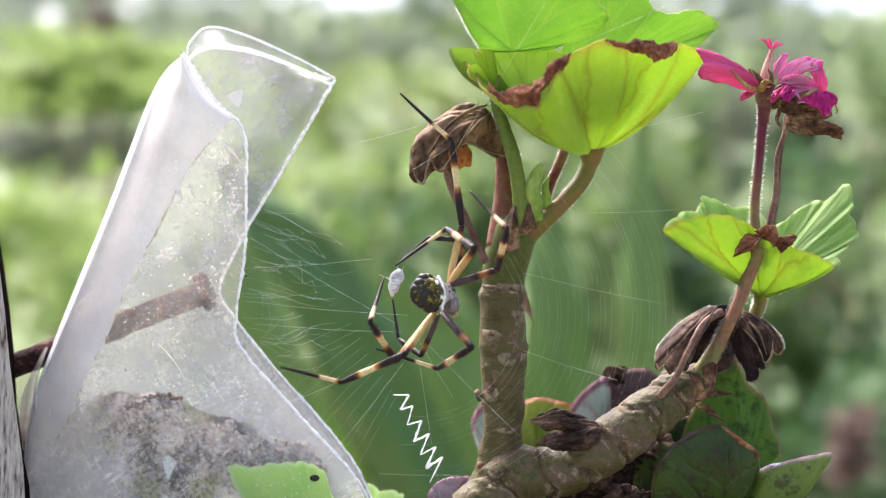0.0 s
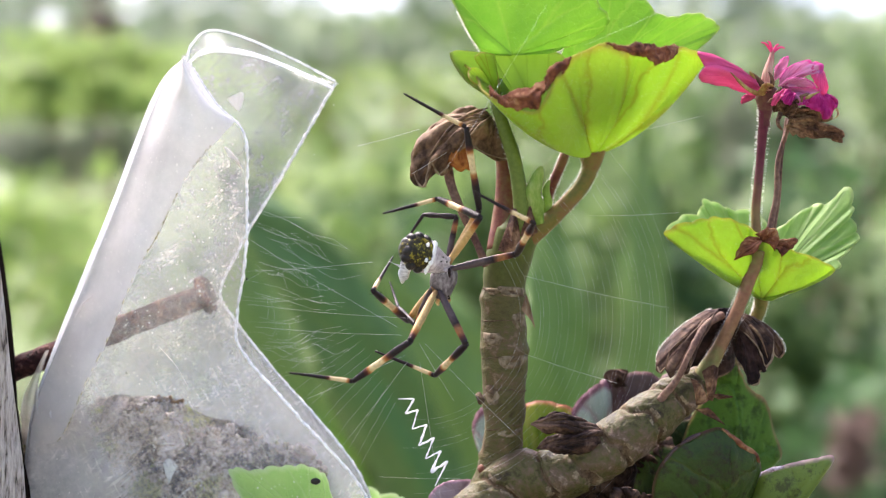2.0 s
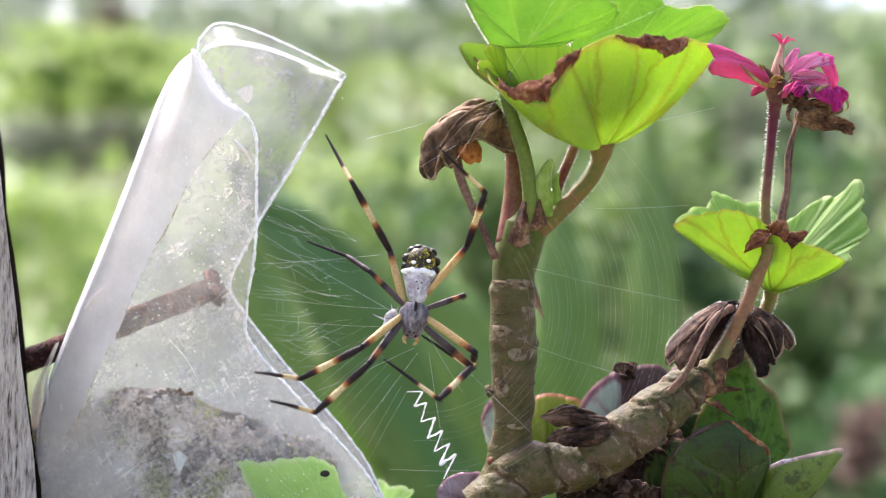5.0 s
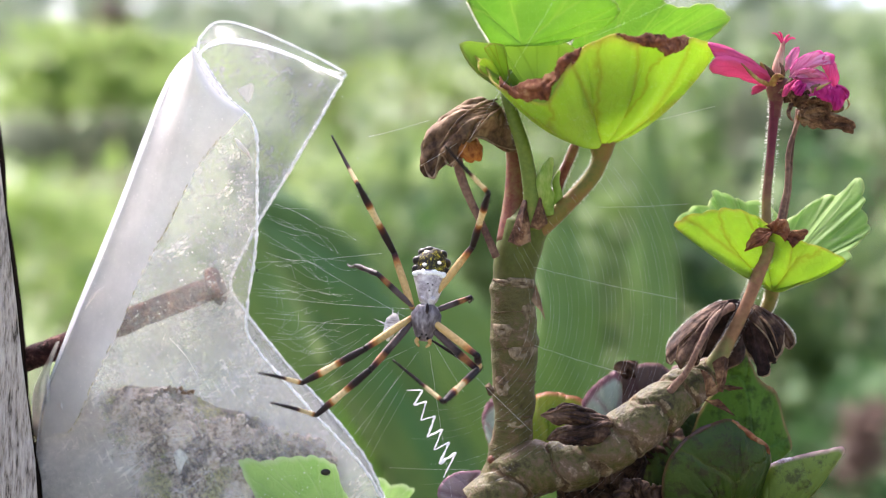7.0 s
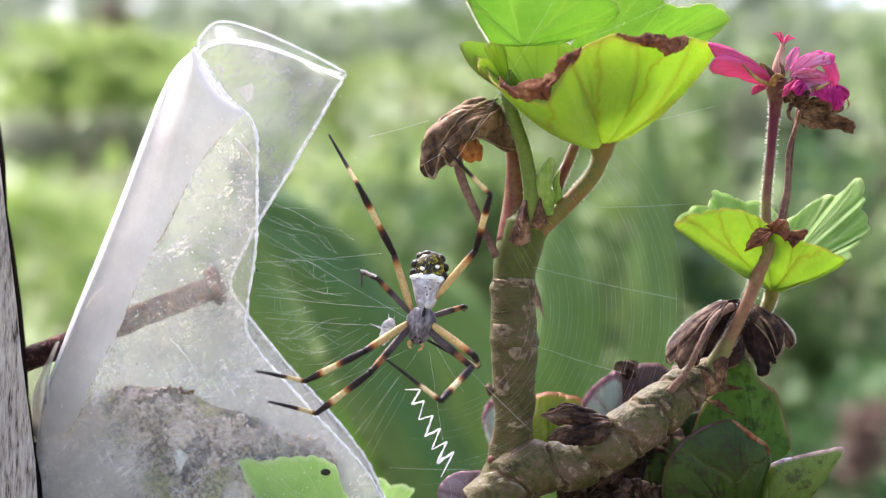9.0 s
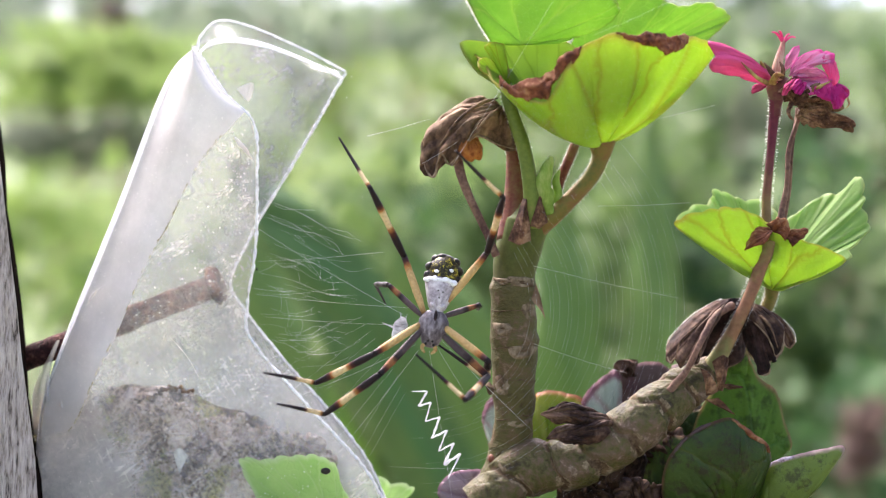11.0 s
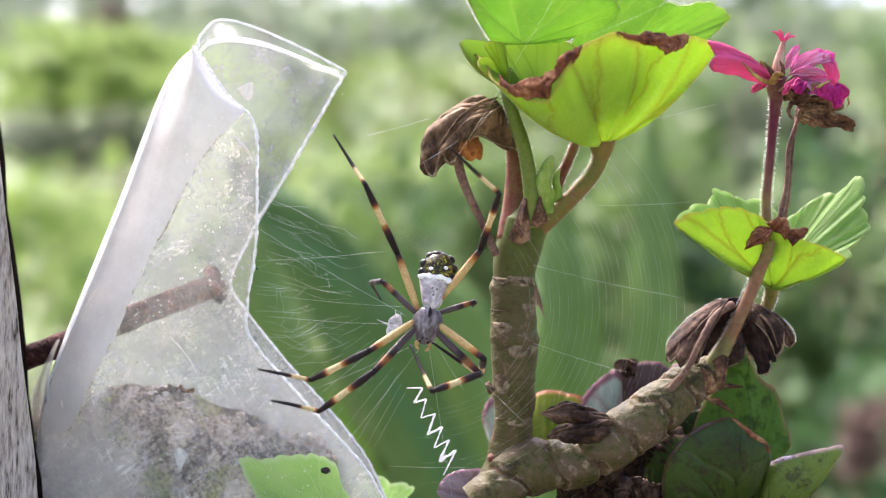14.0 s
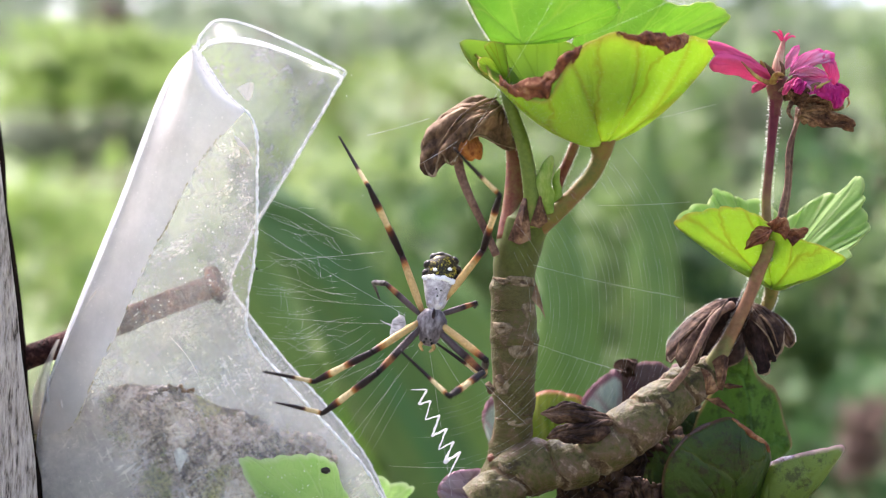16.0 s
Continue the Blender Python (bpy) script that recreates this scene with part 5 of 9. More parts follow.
    thick(part("withered_leaf", fan((0.00581, 0.007, 1.22462), rim, (0, -0.2, 0), 30, 8, 0.05, 5, 0, 0.0006, 300), AMBER, ob, "amber curled dry leaf tip"), 0.0003)
    # flowering branch
    stalk = [(0.05117, 0.012, 1.17111), (0.05542, 0.01, 1.17707), (0.05902, 0.008, 1.1841), (0.06223, 0.007, 1.19157), (0.06451, 0.007, 1.19783), (0.06587, 0.007, 1.20182)]
    part("branch", tube(stalk, [0.00244, 0.00189, 0.00133, 0.00122, 0.00144, 0.00167], 50, 16, 0.06, 300), BRANCH_GRADED, ob, "green-red hairy branch")
    up = [(0.06565, 0.007, 1.20182), (0.06519, 0.007, 1.20923), (0.0661, 0.007, 1.21949), (0.06679, 0.007, 1.22747), (0.06701, 0.007, 1.23203)]
    part("flower_stalk", tube(up, [0.00111, 0.00089, 0.00083, 0.001, 0.00133], 50, 14, 0.05, 300), FLOWER_STALK, ob, "hairy olive and purple flower stalk")
    thin = [(0.06794, 0.008, 1.20469), (0.06955, 0.008, 1.2127), (0.07, 0.008, 1.22013), (0.07161, 0.008, 1.22528), (0.07252, 0.008, 1.22814)]
    part("flower_stalk", tube(thin, [0.00078, 0.0005, 0.00056, 0.00044, 0.00067], 40, 10, 0.15, 500), STALK_DRY, ob, "thin shrivelled flower stalk")
    thin = [(0.06936, 0.01, 1.20472), (0.07074, 0.01, 1.21279), (0.07095, 0.009, 1.2202), (0.07209, 0.009, 1.22881)]
    part("flower_stalk", tube(thin, [0.00044, 0.00033, 0.00033, 0.00044], 30, 8, 0.15, 500), STALK_DRY, ob, "thin shrivelled flower stalk")
    for base, tips in (((0.06606, 0.004, 1.20406), ((0.0631, 0.001, 1.20123), (0.06054, 0.002, 1.20011), (0.06065, 0.004, 1.2018), (0.06347, 0.005, 1.20464))), ((0.06582, 0.003, 1.20348), ((0.06356, 0.002, 1.20515), (0.06589, 0.001, 1.20658), (0.06837, 0.002, 1.20571), (0.06756, 0.001, 1.20178))),
                       ((0.06775, 0.004, 1.20293), ((0.06893, 0.002, 1.20067), (0.07121, 0.003, 1.2018), (0.07305, 0.004, 1.20406), (0.07026, 0.005, 1.20407)))):
        thick(part("bract", fan(base, tips, (0, -0.2, 0.05), 24, 8, 0.05, 4, 0, 0.0007, 300), SCORCH, ob, "dry brown bract"), 0.0003)
    leg = [(0.06615, 0.014, 1.18609), (0.06755, 0.013, 1.19022), (0.06754, 0.012, 1.19373), (0.06707, 0.012, 1.19547)]
    part("petiole", tube(leg, [0.00133, 0.00133, 0.00167, 0.00111], 20, 12), STALK, ob, "pale green leaf stalk")
    rim = [(0.06383, 0.009, 1.19437), (0.05499, 0.005, 1.20011), (0.04599, 0.002, 1.20492), (0.05159, 0.002, 1.20772), (0.05683, 0.003, 1.20842), (0.06291, 0.005, 1.2069), (0.06768, 0.006, 1.20352), (0.07252, 0.005, 1.20181), (0.08044, 0.005, 1.19808), (0.07476, 0.007, 1.19499), (0.06957, 0.009, 1.19231)]
    low_leaf = thick(part("leaf", fan((0.0673, 0.011, 1.19179), rim, (0, -0.04, -0.03), 130, 20, 0.028, 17, 0.0004, seed=5, pucker=0.0008, veins=5), GERANIUM, ob, "yellow-green leaf with reddish veins"), 0.0004)
    rim = [(0.05286, 0.018, 1.20486), (0.04803, 0.014, 1.20561), (0.05191, 0.016, 1.20895), (0.05618, 0.018, 1.21019), (0.05705, 0.02, 1.21265), (0.0612, 0.021, 1.2115), (0.063, 0.021, 1.21066), (0.06779, 0.021, 1.2103), (0.07149, 0.019, 1.20666)]
    thick(part("leaf", fan((0.06708, 0.013, 1.19429), rim, (0, 0.05, -0.02), 90, 16, 0.035, 9, 0.0005, seed=6, pucker=0.0004, veins=6), GERANIUM_PALE, ob, "pale green scalloped leaf"), 0.0004)
    rim = [(0.07089, 0.019, 1.20488), (0.07472, 0.02, 1.20788), (0.07949, 0.02, 1.2111), (0.08309, 0.018, 1.21197), (0.08639, 0.016, 1.21518), (0.08719, 0.014, 1.2118), (0.08629, 0.013, 1.20885), (0.0875, 0.012, 1.20592), (0.08626, 0.011, 1.20301), (0.08307, 0.01, 1.20012), (0.08197, 0.009, 1.19782), (0.07531, 0.009, 1.19667)]
    thick(part("leaf", fan((0.06848, 0.013, 1.19429), rim, (0, 0.06, -0.02), 120, 20, 0.035, 11, 0.0006, seed=7, pucker=0.0004, veins=6), GERANIUM_PALE, ob, "pale green scalloped leaf"), 0.0004)
    # spent flower
    cup = [(0.06701, 0.007, 1.2269), (0.06713, 0.007, 1.22975), (0.06724, 0.007, 1.23225), (0.0677, 0.007, 1.23487)]
    flower = part("flower", tube(cup, [0.00111, 0.00133, 0.002, 0.00189], 24, 18, 0.18, 400), STALK_PURPLE, ob, "withered pink flower head")
    petals = [((0.06673, 0.004, 1.23325), ((0.06356, 0.002, 1.23256), (0.05787, 0, 1.2341), (0.05181, -0.002, 1.2355), (0.05272, -0.003, 1.23767), (0.05203, -0.002, 1.24068), (0.05565, 0, 1.23965), (0.05975, 0.002, 1.23726), (0.06403, 0.004, 1.23596)), PETAL, 0.0006),
              ((0.06944, 0.004, 1.23359), ((0.06845, 0.001, 1.23389), (0.07064, 0, 1.23465), (0.07419, 0, 1.23443), (0.07663, 0, 1.23288), (0.07502, -0.001, 1.23076), (0.07214, -0.001, 1.23010), (0.06975, 0, 1.23065)), PETAL_PALE, 0.0009),
              ((0.06909, 0.008, 1.23615), ((0.06907, 0.007, 1.23841), (0.07043, 0.007, 1.24069), (0.07206, 0.008, 1.24106), (0.07092, 0.008, 1.23695)), PETAL_PALE, 0.0004),
              ((0.06659, 0.01, 1.2333), ((0.0644, 0.009, 1.23203), (0.06268, 0.009, 1.23157), (0.06291, 0.009, 1.23318), (0.06475, 0.01, 1.23422)), PETAL, 0.0006)]
    for k, (base, tips, m, crease) in enumerate(petals):
        thick(part("petal", fan(base, tips, (0, -0.14, 0.05), 60, 18, 0.03, 4, 0.0003, crease, 200, k * 3.1), m, flower, "crumpled pink petal"), 0.0002)
    arched = [((0.06899, 0.004, 1.23449), ((0.06896, 0.003, 1.23594), (0.07027, 0.002, 1.23782), (0.07224, 0.001, 1.23913), (0.07469, 0.001, 1.23969), (0.07647, 0.001, 1.23879), (0.07714, 0.001, 1.23701), (0.07397, 0, 1.23687), (0.0713, 0, 1.23599), (0.06956, 0.001, 1.23500)), PETAL_PALE, 0.0006),
              ((0.07643, 0.004, 1.23968), ((0.07425, 0.001, 1.23835), (0.07486, 0, 1.23554), (0.07597, 0, 1.23288), (0.07759, 0.001, 1.23233), (0.07833, 0.002, 1.23424), (0.07794, 0.003, 1.23729), (0.07704, 0.003, 1.23908)), PETAL, 0.0005),
              ((0.06893, 0.002, 1.23446), ((0.06953, 0, 1.23554), (0.07148, -0.001, 1.23585), (0.07391, -0.001, 1.23519), (0.0753, 0, 1.23376), (0.07286, 0, 1.23376), (0.07019, 0, 1.23376)), PETAL_PALE, 0.0004),
              ((0.07676, 0.002, 1.23290), ((0.07325, -0.001, 1.23165), (0.07364, -0.002, 1.22998), (0.07562, -0.002, 1.22888), (0.07679, -0.001, 1.22722), (0.07908, 0, 1.22932), (0.08004, 0.001, 1.23032), (0.079, 0.002, 1.23223)), PETAL_DEEP, 0.001),
              ((0.07005, 0.002, 1.23402), ((0.06728, -0.001, 1.23253), (0.06614, -0.002, 1.23065), (0.06702, -0.002, 1.23043), (0.06879, -0.002, 1.23175), (0.07037, -0.001, 1.23253)), PETAL, 0.0006),
              ((0.0709, 0.001, 1.23300), ((0.06901, -0.002, 1.23285), (0.06831, -0.003, 1.23119), (0.06963, -0.003, 1.23053), (0.07077, -0.002, 1.23197)), PETAL_DEEP, 0.0006)]
    for k, (base, tips, m, crease) in enumerate(arched):
        thick(part("petal", fan(base, tips, (0, -0.2, 0.04), 60, 16, 0.04, 5, 0.0003, crease, 240, 20 + k * 1.7), m, flower, "crumpled pink petal"), 0.0002)
    for a, b, c, wide in (((0.06379, 0.003, 1.23437), (0.0631, 0.001, 1.23612), (0.06242, 0, 1.23710), 0.00055), ((0.06488, 0.001, 1.23277), (0.06526, -0.002, 1.23417), (0.06633, -0.003, 1.23383), 0.0008), ((0.06421, 0.001, 1.23277), (0.06107, -0.002, 1.23373), (0.05799, -0.003, 1.23646), 0.0005), ((0.07175, 0, 1.23043), (0.07342, -0.002, 1.23175), (0.07562, -0.002, 1.23285), 0.0004), ((0.07952, 0, 1.22977), (0.07956, -0.001, 1.22855), (0.07889, -0.001, 1.22766), 0.00025)):
        part("sepal", tube([a, b, c], [wide, wide * 0.9, wide * 0.25], 14, 10, 0.3, 700, 0.5), CALYX, flower, "olive and red pointed sepal")
    part("style", tube([(0.06675, 0.005, 1.23406), (0.06685, 0.004, 1.23709), (0.06764, 0.004, 1.24024), (0.06786, 0.004, 1.24182)], [0.00122, 0.001, 0.00056, 0.00039], 20, 10, 0.08, 500), STYLE, flower)
    for a in ((0.06537, 0.003, 1.24324), (0.06671, 0.003, 1.24347), (0.06921, 0.004, 1.24295), (0.07034, 0.004, 1.24227)):
        part("stigma", tube([(0.06786, 0.004, 1.24137), Vector(a).lerp(Vector((0.06809, 0.004, 1.24272)), 0.4), a], [0.00036, 0.00024, 0.00013], 8, 6), PETAL, flower)
    for base, tips in (((0.07087, 0.003, 1.22875), ((0.0709, 0.001, 1.23077), (0.07508, 0, 1.22988), (0.07893, 0.001, 1.22798), (0.07452, 0.002, 1.22674), (0.07121, 0.003, 1.22617))),
                       ((0.07034, 0.004, 1.2266), ((0.07313, 0.001, 1.22776), (0.0773, 0, 1.22721), (0.0818, 0.002, 1.22406), (0.08019, 0.003, 1.22347), (0.07536, 0.003, 1.2246), (0.07169, 0.004, 1.22446))),
                       ((0.06784, 0.003, 1.22931), ((0.06622, 0.001, 1.23077), (0.06797, 0, 1.23343), (0.07046, 0.001, 1.23244), (0.0705, 0.002, 1.22809))),
                       ((0.06893, 0.002, 1.22865), ((0.06753, 0, 1.2301), (0.06927, -0.001, 1.23165), (0.0712, 0, 1.23032), (0.07068, 0.001, 1.22743)))):
        thick(part("sepal", fan(base, tips, (0, -0.2, 0.12), 40, 12, 0.05, 5, 0.0004, 0.0012, 260, base[0] * 99), SEPAL, flower, "dry brown sepal"), 0.0003)
    for a, b, c in (((0.06578, 0.001, 1.23333), (0.0642, 0, 1.23543), (0.06309, 0, 1.23676)), ((0.06714, 0.002, 1.23391), (0.06711, 0.001, 1.23556), (0.06644, 0.001, 1.23712)), ((0.07064, 0, 1.2301), (0.07259, -0.001, 1.23198), (0.07392, -0.001, 1.23264)), ((0.06842, 0, 1.22899), (0.06772, -0.001, 1.22667), (0.06886, 0, 1.22543))):
        part("sepal", tube([a, b, c], [0.00056, 0.00044, 0.00011], 10, 8, 0.3, 700, 0.5), SEPAL, flower)
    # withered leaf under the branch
    # the two inner folds carry their shade in the colour
    folds = (((0.06064, 0.0145, 1.18981), [(0.05723, 0.015, 1.18898), (0.05543, 0.019, 1.18478), (0.05383, 0.02, 1.17995), (0.05461, 0.021, 1.17653), (0.05865, 0.022, 1.17464), (0.06322, 0.022, 1.17644), (0.06444, 0.021, 1.18060), (0.06494, 0.019, 1.18501), (0.0631, 0.015, 1.18874)], 8.8, DRY_INNER_SHADE, "purplish inside of the dead leaf, shade in its colour"),
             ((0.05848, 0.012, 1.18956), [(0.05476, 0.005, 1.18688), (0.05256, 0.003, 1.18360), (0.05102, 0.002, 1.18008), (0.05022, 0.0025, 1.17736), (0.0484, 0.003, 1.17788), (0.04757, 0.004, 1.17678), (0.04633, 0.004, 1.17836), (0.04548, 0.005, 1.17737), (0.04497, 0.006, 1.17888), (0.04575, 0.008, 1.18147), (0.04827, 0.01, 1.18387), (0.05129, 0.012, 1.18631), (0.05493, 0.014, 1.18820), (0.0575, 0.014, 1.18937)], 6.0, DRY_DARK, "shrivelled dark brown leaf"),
             ((0.06261, 0.016, 1.18776), [(0.06405, 0.013, 1.18649), (0.0666, 0.011, 1.18312), (0.0682, 0.01, 1.17949), (0.06774, 0.01, 1.17742), (0.06671, 0.0105, 1.17703), (0.0666, 0.011, 1.17479), (0.0651, 0.012, 1.17447), (0.06451, 0.013, 1.17648), (0.06334, 0.014, 1.17850), (0.06285, 0.016, 1.18093), (0.0626, 0.017, 1.18394)], 2.4, DRY_INNER_SHADE, "purplish inside of the dead leaf, shade in its colour"),
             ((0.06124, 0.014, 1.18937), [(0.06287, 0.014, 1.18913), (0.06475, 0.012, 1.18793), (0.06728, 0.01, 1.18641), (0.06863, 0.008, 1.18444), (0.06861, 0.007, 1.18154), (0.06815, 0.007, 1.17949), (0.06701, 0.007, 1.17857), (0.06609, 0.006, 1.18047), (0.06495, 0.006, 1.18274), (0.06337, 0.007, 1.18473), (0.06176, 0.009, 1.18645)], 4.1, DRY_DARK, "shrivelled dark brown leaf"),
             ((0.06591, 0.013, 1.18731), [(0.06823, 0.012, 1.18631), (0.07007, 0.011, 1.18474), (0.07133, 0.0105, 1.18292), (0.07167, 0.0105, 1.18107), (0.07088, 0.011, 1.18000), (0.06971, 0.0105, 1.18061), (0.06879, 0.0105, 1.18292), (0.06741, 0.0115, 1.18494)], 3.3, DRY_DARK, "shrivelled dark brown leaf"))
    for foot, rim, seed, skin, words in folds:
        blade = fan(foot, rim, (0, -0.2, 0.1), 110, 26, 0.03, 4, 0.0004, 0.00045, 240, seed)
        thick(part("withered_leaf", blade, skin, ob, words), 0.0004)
        # pale tube along the rim paints in the glow of backlit hairs
        edge = [q + Vector((0, -0.0004, 0)) for q in spline(rim, 40)]
        part("leaf_rim", tube(edge[2:-2], [0.0001, 0.00022, 0.00012, 0.00025, 0.00014, 0.0002, 0.0001], 90, 6, 0.7, 900), DRY_RIM_GLOW, ob, "hairy rim of the dead leaf, backlight in its colour")
    for line in ([(0.0576, 0.01, 1.18917), (0.0515, 0.0045, 1.18521), (0.04737, 0.0035, 1.18177), (0.04636, 0.0035, 1.17840)], [(0.06302, 0.0105, 1.18800), (0.06563, 0.006, 1.18478), (0.06734, 0.006, 1.18024)], [(0.06275, 0.0145, 1.18572), (0.06475, 0.011, 1.18127), (0.06567, 0.0105, 1.17565)]):
        part("leaf_rib", tube(line, [0.0003, 0.0003, 0.0002, 0.0001], 40, 8, 0.4, 500, 0.6), DRY, ob, "pale folded rib of the dead leaf")
    dead = [(0.0452, 0.004, 1.17193), (0.04823, 0.002, 1.17605), (0.05084, 0.001, 1.18172), (0.05422, 0.004, 1.18659), (0.05866, 0.009, 1.18863)]
    part("petiole", tube(dead, [0.00085, 0.00062, 0.00062, 0.0007, 0.0008], 40, 10, 0.2, 500), STALK_DRY, ob, "shrivelled brown leaf stalk")
    for base, tips in (((0.0195, 0.004, 1.16708), ((0.02145, 0.003, 1.16574), (0.02529, 0.002, 1.16565), (0.02988, 0.003, 1.1653), (0.03326, 0.005, 1.16527), (0.03236, 0.005, 1.1673), (0.02886, 0.004, 1.169), (0.02435, 0.004, 1.169), (0.02119, 0.004, 1.16832))),
                       ((0.02082, 0.005, 1.1621), ((0.02426, 0.003, 1.16125), (0.02865, 0.002, 1.16162), (0.03268, 0.003, 1.16327), (0.03382, 0.004, 1.16539), (0.02999, 0.004, 1.16607), (0.02491, 0.004, 1.16494), (0.02218, 0.005, 1.16368)))):
        thick(part("withered_leaf", fan(base, tips, (0, -0.25, 0.1), 70, 18, 0.03, 5, 0.0006, 0.001, 180, base[2] * 50), DRY_DARK, ob, "shrivelled dark brown leaf"), 0.0004)
    for base, tips in (((0.05479, 0.004, 1.17193), ((0.05369, 0.003, 1.17765), (0.0555, 0.002, 1.17908), (0.05683, 0.003, 1.17765), (0.05591, 0.004, 1.17193))), ((0.05253, 0.004, 1.1708), ((0.05103, 0.002, 1.17661), (0.05282, 0.002, 1.17549), (0.05481, 0.003, 1.17203))),
                       ((0.05458, 0.003, 1.17293), ((0.05662, 0.002, 1.17348), (0.05953, 0.002, 1.17281), (0.05683, 0.003, 1.17226))), ((0.05197, 0.004, 1.17024), ((0.05438, 0.002, 1.17079), (0.05795, 0.003, 1.16698), (0.05535, 0.004, 1.16911)))):
        part("stipule", fan(base, tips, (0, -0.1, 0), 20, 6, crumple=0.0005), SEPAL, ob, "small brown papery scale")
    crown_left = [(0.04497, 0.006, 1.17911), (0.04575, 0.008, 1.18170), (0.04827, 0.01, 1.18410), (0.05129, 0.012, 1.18654), (0.05493, 0.014, 1.18843), (0.05773, 0.014, 1.18972)]
    crown_right = [(0.06287, 0.014, 1.18925), (0.0651, 0.012, 1.18805), (0.0681, 0.011, 1.18659), (0.0703, 0.011, 1.18485), (0.07167, 0.0105, 1.18292), (0.0719, 0.0105, 1.18107)]
    fringes = [[(0.04599, 0.002, 1.20481), (0.05408, 0.005, 1.20011), (0.06325, 0.009, 1.19437)], [(0.08044, 0.005, 1.19808), (0.07476, 0.007, 1.19487), (0.0698, 0.009, 1.19231)], [(0.00968, 0.01, 1.24251), (0.00709, 0.008, 1.24633), (0.005, 0.006, 1.25008)]]
    part("hairs", leaf_hairs([(cup_leaf, (0, -0.4, -1)), (top_leaf, (-1, 0.2, -0.2)), (low_leaf, (0, -0.4, -1))], 1.9e6, 0.0006, 8), HAIR, ob, "fine pale hairs on the leaves")
    part("hairs", hairs([(line, 0.00011) for line in fringes] + [(main, 0.00167), (green, 0.00133), (red, 0.00167), (small, 0.001), (stalk, 0.00155), (up, 0.00111), (leg, 0.00133)], 1300, 0.0006, 3), HAIR, ob, "fine pale hairs")
    part("hairs", hairs([(crown_left, 0.0001), (crown_right, 0.0001)], 1000, 0.00035, 5), HAIR, ob, "fine pale hairs")
    return ob


build_geranium()


# ---- succulent at the foot of the geranium ----
def build_succulent():
    ob = thing("succulent", (0.05562, 0.02, 1.13328), "low succulent with dark mottled purple-edged leaves", "plant")
    folds = {0: (0, -0.05, 0), 1: (0, -0.2, 0.02), 2: (0, -0.16, -0.02)}
